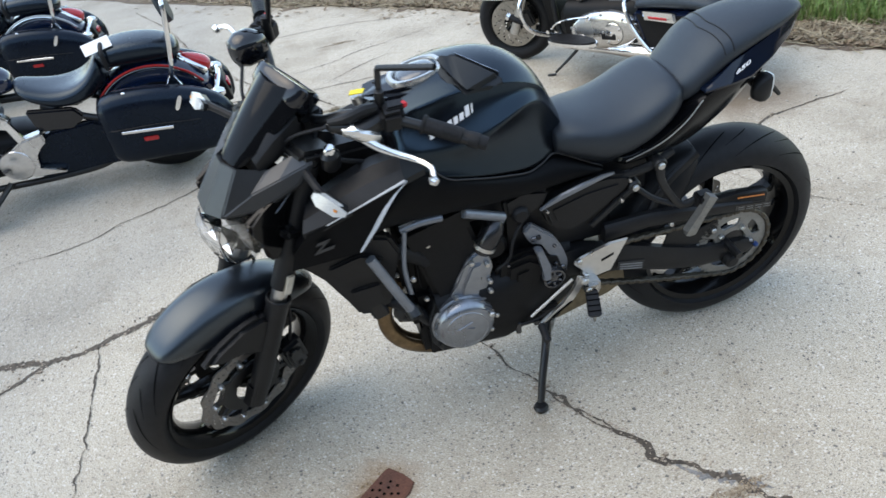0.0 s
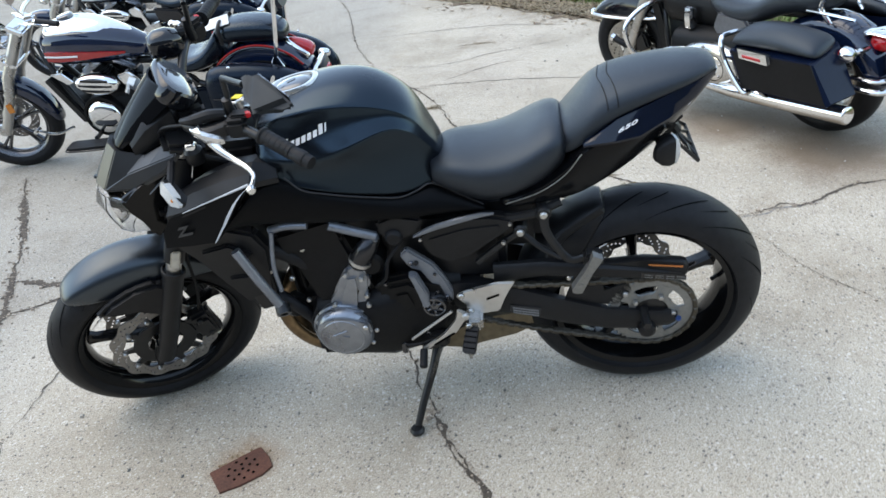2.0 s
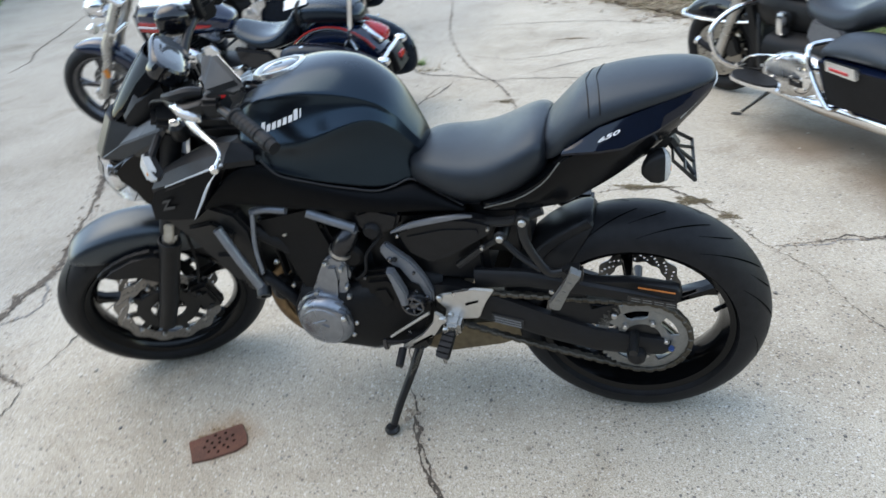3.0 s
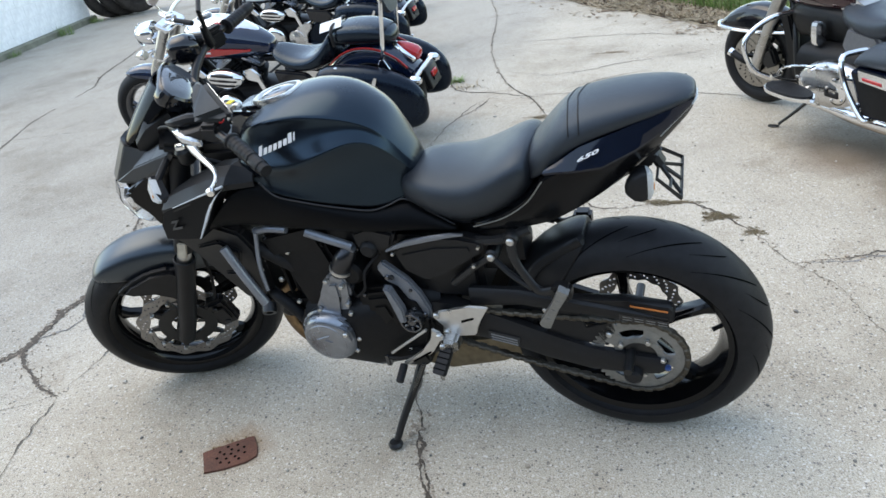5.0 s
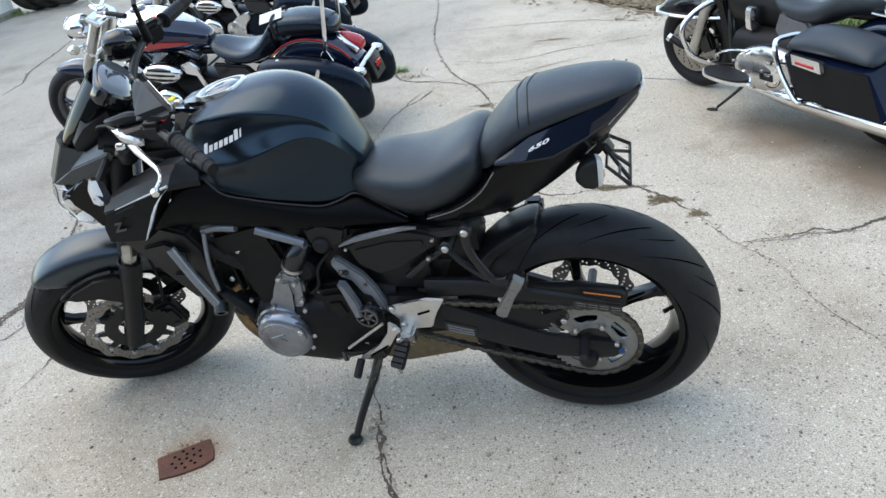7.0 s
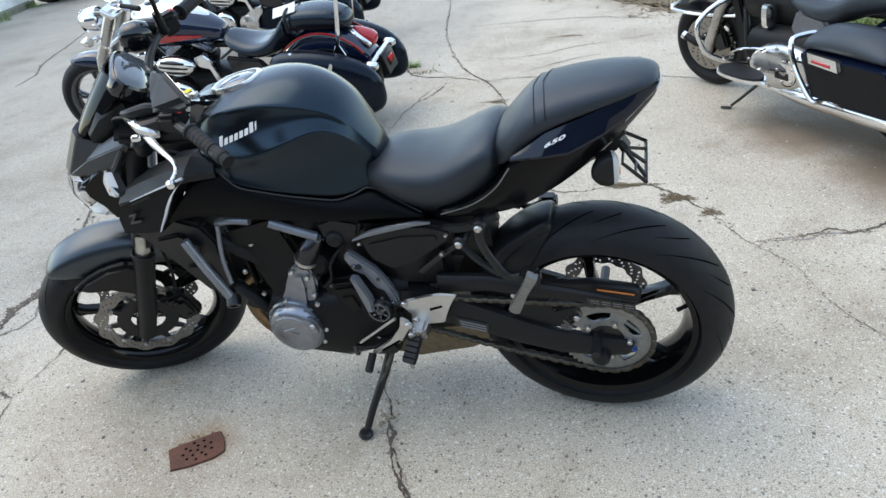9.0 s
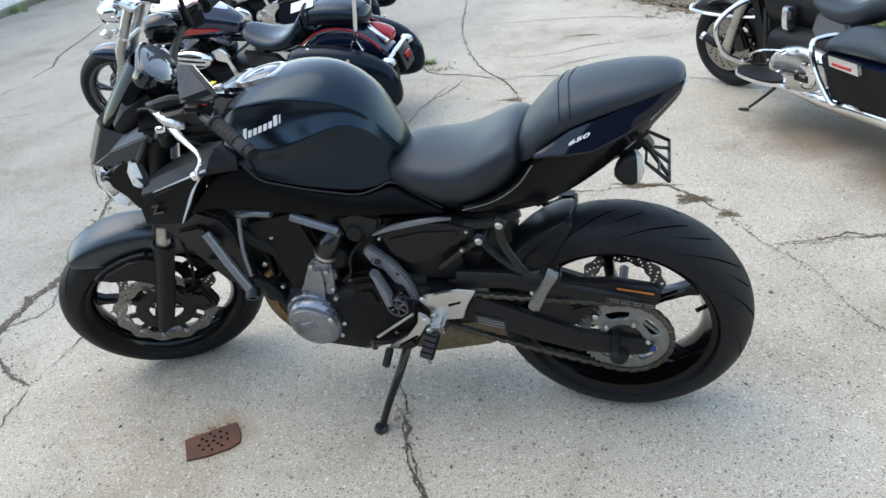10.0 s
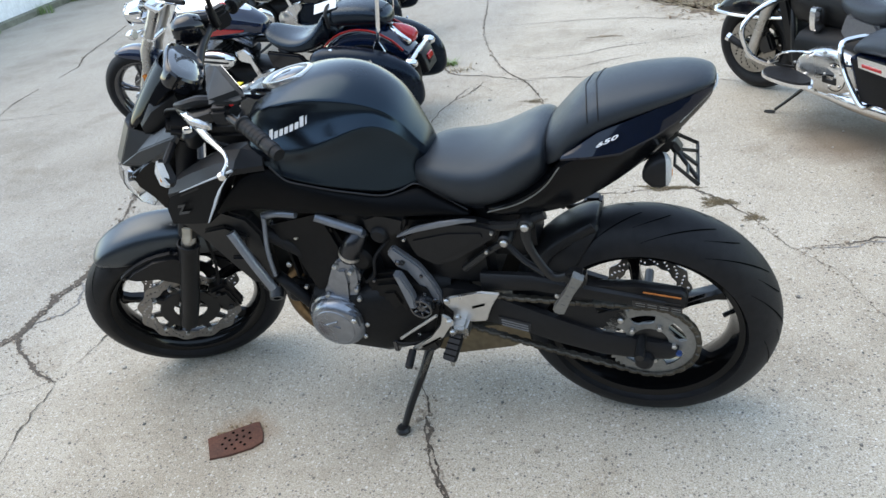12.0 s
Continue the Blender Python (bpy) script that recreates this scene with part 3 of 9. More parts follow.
def disc_ring(r0, r1, wave, petals, y, thick=0.004, cols=140, rows=6):
    """A wavy brake disc drilled with rows of holes."""
    bm = bmesh.new()
    grid = []
    for i in range(cols):
        a = 2 * math.pi * i / cols
        edge = r1 + wave * math.cos(petals * a)
        base = r0 - wave * 0.6 * math.cos(petals * a)
        grid.append([bm.verts.new(((base + (edge - base) * j / rows) * math.cos(a), y, (base + (edge - base) * j / rows) * math.sin(a))) for j in range(rows + 1)])
    for i in range(cols):
        k = (i + 1) % cols
        for j in range(rows):
            ph = i % 7
            if (j == 1 and ph == 1) or (j == 2 and ph == 3) or (j == 3 and ph == 5) or (j == 4 and ph == 0):
                continue
            bm.faces.new((grid[i][j], grid[i][j + 1], grid[k][j + 1], grid[k][j]))
    geo = bmesh.ops.extrude_face_region(bm, geom=bm.faces[:])
    bmesh.ops.translate(bm, verts=[v for v in geo["geom"] if isinstance(v, bmesh.types.BMVert)], vec=(0, thick, 0))
    return bm


def cast_wheel(parent, name, c, R, w, crown, rim, spokes, m, material=None, tread=True, twin=False, phase=0.3, hub=0.045, spoke_w=0.026):
    """A cast wheel with tyre, rim, hub and spokes; m turns it after it is set at c."""
    place = m @ Matrix.Translation(c)
    hw = w * 0.42
    prof = [(rim + 0.006, -hw), (rim + 0.008, -hw + 0.006), (rim - 0.004, -hw + 0.012), (rim - 0.014, -hw * 0.55), (rim - 0.020, -hw * 0.2), (rim - 0.020, hw * 0.2), (rim - 0.014, hw * 0.55), (rim - 0.004, hw - 0.012), (rim + 0.008, hw - 0.006), (rim + 0.006, hw),
            (rim - 0.008, hw - 0.006), (rim - 0.021, hw * 0.5), (rim - 0.028, hw * 0.2), (rim - 0.028, -hw * 0.2), (rim - 0.021, -hw * 0.5), (rim - 0.008, -hw + 0.006)]
    bm = lathe(prof, 72, closed=True)
    spoke_bms = []
    bm = join(bm, lathe([(0.012, -w * 0.42), (hub * 0.7, -w * 0.42), (hub * 0.8, -w * 0.36), (hub, -w * 0.22), (hub, w * 0.22), (hub * 0.8, w * 0.36), (hub * 0.7, w * 0.42), (0.012, w * 0.42)], 28))
    for k in range(spokes):
        a = 2 * math.pi * k / spokes + phase
        offs = (-0.09, 0.09) if twin else (0.0,)
        for o in offs:
            rings = []
            for t in (0, 0.15, 0.5, 0.85, 1.0):
                r = hub * 0.85 + (rim - 0.023 - hub * 0.85) * t
                aa = a + o * (0.6 + 0.4 * t) + 0.05 * math.sin(math.pi * t)
                hwid = spoke_w * (0.75 - 0.32 * math.sin(math.pi * (t * 0.8 + 0.1)) + (0.25 if t == 1 else 0)) * (0.7 if twin else 1)
                dep = w * (0.17 - 0.05 * t)
                cx, cz, tx, tz = r * math.cos(aa), r * math.sin(aa), -math.sin(aa), math.cos(aa)
                rings.append([(cx + tx * hwid, -dep * 0.6, cz + tz * hwid), (cx + tx * hwid * 0.5, -dep, cz + tz * hwid * 0.5), (cx - tx * hwid * 0.5, -dep, cz - tz * hwid * 0.5), (cx - tx * hwid, -dep * 0.6, cz - tz * hwid),
                              (cx - tx * hwid, dep * 0.6, cz - tz * hwid), (cx - tx * hwid * 0.5, dep, cz - tz * hwid * 0.5), (cx + tx * hwid * 0.5, dep, cz + tz * hwid * 0.5), (cx + tx * hwid, dep * 0.6, cz + tz * hwid)])
            spoke_bms.append(loft(rings))
    wheel = part(name, moved(bm, place), material or RIMBLACK, parent, "cast spoked wheel rim")
    for sb in spoke_bms:
        part("spoke", moved(sb, place), material or RIMBLACK, wheel)
    part("tyre", moved(lathe(tyre_profile(R, w, crown, rim), 96, closed=True), place), RUBBER, wheel, "black treaded tyre", sharp=60)
    if tread:
        part("tread_pattern", moved(join(grooves(R, crown, w, 12, 0.60, 0.42, 0.0040, 11), moved(grooves(R, crown, w, 12, 0.32, 0.16, 0.0030, 7), Matrix.Rotation(0.20, 4, "Y"))), place), GROOVE, wheel)
    return wheel, place


# rear wheel, sprocket, chain
rear, rear_at = cast_wheel(bike, "rear_wheel", (0.003, 0, 0.313), 0.320, 0.164, 0.077, 0.230, 5, Matrix.Identity(4), phase=0.42)
part("brake_disc", moved(disc_ring(0.072, 0.108, 0.004, 12, 0.098, cols=112, rows=6), rear_at), DISC, rear, "small drilled wavy brake disc")
part("valve_stem", moved(tube([(0.213, -0.012, 0.036), (0.186, -0.03, 0.031)], [0.005, 0.006], 8), rear_at), RUBBER, rear)
part("spindle", moved(lathe([(0, -0.165), (0.010, -0.165), (0.012, -0.155), (0.012, 0.16), (0, 0.16)], 16), rear_at), IRON, rear)


def sprocket(r, teeth, hole, y, thick=0.005):
    """A toothed ring."""
    outer, inner = [], []
    for i in range(teeth * 4):
        a = 2 * math.pi * i / (teeth * 4)
        rr = r + (0.004 if i % 4 in (1, 2) else -0.003)
        outer.append((rr * math.cos(a), rr * math.sin(a)))
        inner.append((hole * math.cos(a), hole * math.sin(a)))
    rings = []
    for yy, pts in ((y, outer), (y + thick, outer), (y + thick, inner), (y, inner)):
        rings.append([(px, yy, pz) for px, pz in pts])
    return loft(rings, caps=False, loop=True)


spk_at = rear_at @ Matrix.Translation((0.020, 0, -0.008))
spk = part("sprocket", moved(sprocket(0.112, 46, 0.086, -0.098), spk_at), DULLALLOY, rear, "toothed steel rear sprocket")
part("sprocket_ring", moved(lathe([(0.044, -0.099), (0.060, -0.099), (0.060, -0.092), (0.044, -0.092)], 36, closed=True), spk_at), DULLALLOY, spk)
part("sprocket_hub", moved(lathe([(0, -0.094), (0.034, -0.096), (0.044, -0.090), (0.044, -0.07), (0, -0.07)], 28), spk_at), IRON, spk, "black hub centre")
arms, nuts = bmesh.new(), bmesh.new()
for k in range(5):
    a = radians(66 + 72 * k)
    arm = plate([(0.050, -0.026), (0.066, -0.017), (0.088, -0.023), (0.090, 0.0), (0.088, 0.023), (0.066, 0.017), (0.050, 0.026)], -0.0985, -0.0925, 0)
    arms = join(arms, moved(arm, Matrix.Rotation(-a, 4, "Y")))
    nuts = join(nuts, bolt(0.056 * math.cos(a), -0.103, 0.056 * math.sin(a), 0.0080, 0.007, 6))
pieces("sprocket_arm", moved(arms, spk_at), DULLALLOY, spk, slimmed=False)
pieces("sprocket_nut", moved(nuts, spk_at), STEEL, spk, slimmed=False)


def chain_run():
    """Single links round both sprockets."""
    a, b, ra, rb = Vector((0.023, 0, 0.305)), Vector((-0.565, 0, 0.392)), 0.113, 0.036
    pts = []
    for i in range(22):
        q = radians(100 - 200 * i / 21)
        pts.append(a + Vector((math.cos(q), 0, math.sin(q))) * ra)
    lower = b + Vector((0.006, 0, -rb))
    for i in range(1, 40):
        p = pts[21].lerp(lower, i / 40)
        pts.append(p + Vector((0, 0, -0.010 * math.sin(math.pi * i / 40))))
    for i in range(9):
        q = radians(-95 - 170 * i / 8)
        pts.append(b + Vector((math.cos(q), 0, math.sin(q))) * rb)
    for i in range(1, 40):
        pts.append(pts[69].lerp(pts[0], i / 40))
    bm = bmesh.new()
    total = [Vector(p) for p in pts] + [Vector(pts[0])]
    step, carry, links = 0.0155, 0.0, []
    for p, q in zip(total[:-1], total[1:]):
        seg = (q - p).length
        while carry < seg:
            links.append((p.lerp(q, carry / seg), (q - p).normalized()))
            carry += step
        carry -= seg
    for i, (p, d) in enumerate(links):
        m = Matrix.Translation((p.x, -0.0955, p.z)) @ Matrix.Rotation(-math.atan2(d.z, d.x), 4, "Y")
        wide = 0.0105 if i % 2 else 0.0075
        bm = join(bm, moved(block(-0.0105, 0.0105, -wide, wide, -0.0065, 0.0065, 0.003, 1), m))
    return bm


part("drive_chain", chain_run(), CHAIN, bike, "oily roller chain")

# swing arm
def arm_side():
    rings = []
    for x, z, h, y0, y1 in ((-0.535, 0.405, 0.040, 0.085, 0.130), (-0.44, 0.402, 0.046, 0.095, 0.138), (-0.32, 0.376, 0.042, 0.112, 0.142), (-0.20, 0.330, 0.040, 0.116, 0.142), (-0.09, 0.296, 0.034, 0.118, 0.142), (0.01, 0.286, 0.030, 0.118, 0.142), (0.07, 0.284, 0.024, 0.120, 0.140), (0.09, 0.286, 0.012, 0.124, 0.138)):
        rings.append([(x, -y0, z - h), (x, -y1 + 0.006, z - h), (x, -y1, z - h * 0.6), (x, -y1, z + h * 0.5), (x, -y1 + 0.008, z + h), (x, -y0, z + h)])
    return loft(rings)


swing = body("swing_arm", join(arm_side(), mirrored(arm_side()), block(-0.56, -0.42, -0.10, 0.10, 0.36, 0.45, 0.01)), PLASTIC, bike, "black box-section swing arm")
body("swing_arm_brace", join(loft([oval(-0.38, -0.118, 0.470, 0.016, 0.030, 10), oval(-0.25, -0.125, 0.482, 0.017, 0.024, 10), oval(-0.14, -0.128, 0.468, 0.016, 0.022, 10), oval(0.00, -0.126, 0.446, 0.016, 0.018, 10), oval(0.06, -0.124, 0.436, 0.014, 0.012, 10)]),
     plate([(-0.17, 0.46), (-0.12, 0.465), (-0.10, 0.385), (-0.035, 0.412), (-0.022, 0.366), (-0.05, 0.332), (-0.16, 0.345), (-0.20, 0.37)], -0.124, -0.118, 0.002)), PLASTIC, swing)
body("chain_guard", plate([(-0.13, 0.486), (0.0, 0.486), (0.098, 0.476), (0.110, 0.462), (0.106, 0.424), (0.06, 0.418), (0.0, 0.424), (-0.10, 0.440)], -0.132, -0.105, 0.006), PLASTIC, swing)
part("label_plate", plate([(-0.012, 0.4690), (0.098, 0.4520), (0.098, 0.4360), (-0.012, 0.4530)], -0.1334, -0.1322, 0), GLOSS, swing, "glossy black label")
pieces("label_line", join(*[plate([(-0.004 + 0.026 * k, 0.4625 - 0.0156 * row - 0.0040 * k), (0.016 + 0.026 * k, 0.4594 - 0.0156 * row - 0.0040 * k), (0.016 + 0.026 * k, 0.4580 - 0.0156 * row - 0.0040 * k), (-0.004 + 0.026 * k, 0.4611 - 0.0156 * row - 0.0040 * k)], -0.1344, -0.1330, 0) for row in (0, 0.45) for k in range(4)]), DULLALLOY, swing, slimmed=False)
body("caution_label", plate([(0.010, 0.4735), (0.094, 0.4605), (0.094, 0.4565), (0.010, 0.4695)], -0.1338, -0.1324, 0), ORANGE, swing, "thin orange caution label")
pieces("caution_line", join(*[plate([(0.010, 0.452 - 0.009 * k), (0.093, 0.439 - 0.009 * k), (0.093, 0.4365 - 0.009 * k), (0.010, 0.4495 - 0.009 * k)], -0.1338, -0.1324, 0) for k in range(2)]), GREYPLASTIC, swing)
body("arm_label", plate([(-0.345, 0.376), (-0.265, 0.357), (-0.268, 0.332), (-0.348, 0.350)], -0.1450, -0.1425, 0), GREYPLASTIC, swing, "faded grey label")
pieces("label_line", join(*[plate([(-0.339, 0.368 - 0.0085 * k), (-0.272, 0.351 - 0.0085 * k), (-0.2725, 0.347 - 0.0085 * k), (-0.3395, 0.364 - 0.0085 * k)], -0.1462, -0.1450, 0) for k in range(3)]), mat("pale_print", (0.16, 0.16, 0.16), 0.6), swing)
body("spindle_cap", at_point(lathe([(0, -0.022), (0.014, -0.022), (0.021, -0.017), (0.024, -0.004), (0.024, 0.008), (0, 0.008)], 24), 0.010, -0.142, 0.264), PLASTIC, swing, "round black rubber axle cap")
body("chain_adjuster", block(0.084, 0.098, -0.148, -0.132, 0.282, 0.294, 0.003), BLUEALLOY, swing, "small blue anodised adjuster")
pieces("arm_bolt", join(bolt(-0.10, -0.126, 0.452, 0.007), bolt(-0.045, -0.126, 0.372, 0.008), bolt(-0.20, -0.128, 0.470, 0.006)), STEEL, swing)

# rear hugger: an arc shell over the front of the rear tyre
def arc_shell(cx, cz, stations, n=9, thick=0.004):
    """A mudguard: stations of (angle in degrees, radius, half width, side drop) round (cx, cz)."""
    outer, inner = [], []
    for deg, r, hw, drop in stations:
        a = radians(deg)
        u = Vector((math.cos(a), 0, math.sin(a)))
        ro, ri = [], []
        for i in range(n):
            s = -1 + 2 * i / (n - 1)
            f = abs(s) ** 3.0
            p = Vector((cx, 0, cz)) + u * (r - drop * f) + Vector((0, hw * math.sin(s * math.pi / 2) if abs(s) < 1 else hw * s, 0))
            ro.append(p)
            ri.append(p - u * thick * (1 - 0.3 * f) - Vector((0, thick * s, 0)))
        outer.append(ro)
        inner.append(ri)
    rings = [o + i[::-1] for o, i in zip(outer, inner)]
    return loft(rings)


part("rear_hugger", arc_shell(0, 0.313, [(106, 0.330, 0.058, 0.02), (112, 0.338, 0.074, 0.050), (122, 0.342, 0.084, 0.085), (135, 0.343, 0.090, 0.115), (150, 0.343, 0.090, 0.12), (168, 0.342, 0.086, 0.10), (180, 0.340, 0.078, 0.06)]), PLASTIC, bike, "satin black plastic rear mudguard", subsurf=1)
body("hugger_stay", tube([(-0.10, -0.085, 0.62), (-0.20, -0.105, 0.56), (-0.24, -0.115, 0.49)], 0.013, 8, flat=0.5), PLASTIC, bike)

# silencer under the engine, header pipes
body("silencer", loft([
    [(-0.62, -0.075, 0.185), (-0.62, -0.075, 0.255), (-0.62, 0.16, 0.255), (-0.62, 0.16, 0.15)],
    [(-0.50, -0.085, 0.170), (-0.50, -0.085, 0.27), (-0.50, 0.19, 0.28), (-0.50, 0.19, 0.135)],
    [(-0.34, -0.088, 0.215), (-0.34, -0.088, 0.295), (-0.34, 0.20, 0.31), (-0.34, 0.20, 0.17)],
    [(-0.29, -0.075, 0.235), (-0.29, -0.075, 0.280), (-0.29, 0.19, 0.29), (-0.29, 0.19, 0.20)]]), CAN, bike, "low brown weathered silencer box")
body("header_pipe", tube([(-0.93, -0.055, 0.46), (-0.985, -0.06, 0.38), (-0.985, -0.062, 0.29), (-0.93, -0.06, 0.215), (-0.82, -0.055, 0.175), (-0.60, -0.03, 0.185)], 0.021, 14), PIPE, bike, "heat-browned steel header pipe")
body("header_pipe", tube([(-0.93, 0.020, 0.46), (-0.985, 0.012, 0.38), (-0.988, 0.002, 0.29), (-0.938, -0.008, 0.205), (-0.82, 0.00, 0.165), (-0.60, 0.02, 0.180)], 0.021, 14), PIPE, bike, "heat-browned steel header pipe")
part("oil_sump", join(block(-0.905, -0.66, -0.105, 0.105, 0.205, 0.33, 0.018, 2), at_point(lathe([(0, -0.06), (0.030, -0.06), (0.034, -0.054), (0.034, 0.02), (0, 0.02)], 20, "z"), -0.925, 0.0, 0.31, 0, -70, 0)), ENGINE, bike, "black oil sump and filter")

# engine
eng = body("engine", join(
    loft([oval(-0.885, 0, 0.33, 0.145, 0.085, 16, 4), oval(-0.86, 0, 0.335, 0.175, 0.115, 16, 4), oval(-0.68, 0, 0.335, 0.180, 0.130, 16, 4), oval(-0.54, 0, 0.36, 0.150, 0.130, 16, 4), oval(-0.47, 0, 0.37, 0.125, 0.11, 16, 4)]),
    block(-0.16, 0.0, -0.145, 0.145, 0.0, 0.22, 0.012, 2, pose(-0.695, 0, 0.445, 0, -14, 0)),
    block(-0.17, 0.01, -0.155, 0.155, 0.19, 0.27, 0.014, 2, pose(-0.695, 0, 0.445, 0, -14, 0))), ENGINE, bike, "black twin-cylinder engine block")
body("air_box", join(block(-0.80, -0.52, -0.115, 0.115, 0.60, 0.755, 0.03, 2), block(-0.54, -0.24, -0.085, 0.085, 0.52, 0.70, 0.03, 2)), PLASTIC, bike, "black air box and battery box")
body("engine_front", join(block(-0.93, -0.80, -0.100, 0.100, 0.43, 0.70, 0.02, 2), block(-0.92, -0.82, -0.12, 0.12, 0.30, 0.45, 0.02, 2)), ENGINE, eng)
for k in range(5):
    part("engine_rib", block(-0.915 + 0.024 * k, -0.907 + 0.024 * k, -0.098, 0.098, 0.45 + 0.010 * k, 0.66, 0.003, 1), ENGINE, eng)
part("radiator_hose", tube([(-1.000, -0.105, 0.655), (-0.955, -0.125, 0.640), (-0.905, -0.118, 0.600), (-0.860, -0.100, 0.545), (-0.835, -0.090, 0.480)], 0.019, 14), RUBBER, eng, "black rubber coolant hose")
part("radiator_hose", tube([(-0.995, -0.085, 0.455), (-0.950, -0.105, 0.440), (-0.910, -0.110, 0.400), (-0.880, -0.105, 0.350)], 0.017, 14), RUBBER, eng, "black rubber coolant hose")
pieces("front_bolt", join(bolt(-0.905, -0.122, 0.520, 0.008), bolt(-0.880, -0.118, 0.440, 0.007), bolt(-0.855, -0.118, 0.610, 0.007), bolt(-0.945, -0.135, 0.560, 0.006)), STEEL, eng, slimmed=False)
body("battery_box", block(-0.66, -0.345, -0.105, 0.105, 0.44, 0.665, 0.02, 2), PLASTIC, bike, "black battery box")
GEN = Vector((-0.797, -0.150, 0.346))
part("generator_cover", join(at_point(lathe([(0, -0.026), (0.032, -0.026), (0.060, -0.023), (0.071, -0.017), (0.079, -0.006), (0.082, 0.006), (0.087, 0.010), (0.088, 0.06), (0, 0.06)], 44), *GEN),
     plate([(-0.858, 0.400), (-0.812, 0.432), (-0.740, 0.420), (-0.716, 0.395), (-0.718, 0.330), (-0.80, 0.320), (-0.87, 0.345)], GEN.y - 0.004, GEN.y + 0.05, 0.008, 2),
     plate([(-0.790, 0.396), (-0.746, 0.404), (-0.720, 0.388), (-0.716, 0.345), (-0.742, 0.335)], GEN.y - 0.020, GEN.y + 0.03, 0.007, 2)), COVER, eng, "grey cast round engine cover")
part("cover_emblem", join(at_point(lathe([(0.055, -0.0235), (0.058, -0.0245), (0.061, -0.0210)], 40), *GEN), plate([(-0.824, 0.357), (-0.782, 0.373), (-0.780, 0.366), (-0.802, 0.355), (-0.777, 0.349), (-0.780, 0.342)], GEN.y - 0.0285, GEN.y - 0.024, 0.001)), COVER, eng)
part("cam_drive_cover", join(plate([(-0.774, 0.518), (-0.756, 0.545), (-0.732, 0.556), (-0.712, 0.546), (-0.704, 0.517), (-0.699, 0.505), (-0.703, 0.479), (-0.718, 0.454), (-0.722, 0.424), (-0.740, 0.398), (-0.780, 0.380), (-0.830, 0.405), (-0.810, 0.441), (-0.802, 0.471)], -0.131, -0.07, 0.009, 2),
     plate([(-0.757, 0.520), (-0.729, 0.524), (-0.731, 0.478), (-0.752, 0.428), (-0.751, 0.405), (-0.800, 0.405), (-0.787, 0.457)], -0.138, -0.12, 0.005, 2)), COVER, eng, "grey cast upper engine cover")
pieces("cover_bolt", join(*[bolt(x, -0.137, z, 0.0075, 0.008, 8) for x, z in ((-0.757, 0.533), (-0.717, 0.516), (-0.714, 0.458), (-0.808, 0.432), (-0.715, 0.425))], bolt(-0.728, -0.176, 0.380, 0.008), bolt(-0.708, -0.150, 0.345, 0.007), bolt(-0.726, -0.150, 0.300, 0.007), bolt(-0.868, -0.150, 0.330, 0.007), bolt(-0.862, -0.150, 0.385, 0.007)), STEEL, eng, slimmed=False)
part("sprocket_cover", join(plate([(-0.685, 0.49), (-0.60, 0.505), (-0.515, 0.47), (-0.49, 0.39), (-0.52, 0.315), (-0.60, 0.275), (-0.675, 0.295), (-0.70, 0.38)], -0.124, -0.09, 0.010, 2), plate([(-0.660, 0.475), (-0.602, 0.485), (-0.560, 0.455), (-0.575, 0.40), (-0.61, 0.35), (-0.67, 0.37)], -0.132, -0.11, 0.006, 2), plate([(-0.640, 0.452), (-0.605, 0.458), (-0.592, 0.415), (-0.622, 0.385), (-0.648, 0.402)], -0.137, -0.12, 0.004, 2)), ENGINE, eng, "black sprocket cover")
body("starter_motor", at_point(lathe([(0, -0.10), (0.026, -0.10), (0.036, -0.092), (0.038, -0.05), (0.038, 0.05), (0, 0.05)], 24), -0.690, -0.05, 0.545, 0, 0, 0), ENGINE, eng)
part("water_pipe", tube([(-0.722, -0.112, 0.548), (-0.708, -0.118, 0.572), (-0.690, -0.116, 0.598), (-0.676, -0.100, 0.620)], [0.026, 0.028, 0.028, 0.024], 18), mat("dark_elbow_steel", (0.045, 0.045, 0.048), 0.20, 0.85, 0.2), eng, "dark polished coolant elbow")
part("hose_clip", at_point(lathe([(0.0285, -0.005), (0.0310, -0.005), (0.0310, 0.005), (0.0285, 0.005)], 20, "z"), -0.714, -0.115, 0.560, 0, 28, 0), STEEL, eng)
part("pipe_nub", tube([(-0.672, -0.108, 0.606), (-0.664, -0.114, 0.630)], 0.012, 12), TUBE, eng)
part("coolant_hose", tube([(-0.905, -0.085, 0.68), (-0.85, -0.110, 0.672), (-0.79, -0.105, 0.635), (-0.755, -0.085, 0.60)], 0.015, 12), RUBBER, eng)
pieces("cable", join(tube([(-0.690, -0.120, 0.29), (-0.640, -0.140, 0.272), (-0.580, -0.140, 0.278), (-0.535, -0.125, 0.30)], 0.005, 6), tube([(-0.600, -0.100, 0.60), (-0.640, -0.125, 0.560), (-0.655, -0.128, 0.505), (-0.690, -0.120, 0.47)], 0.0045, 6), tube([(-0.86, -0.125, 0.42), (-0.885, -0.135, 0.36), (-0.87, -0.135, 0.28)], 0.005, 6)), RUBBER, eng, slimmed=False)
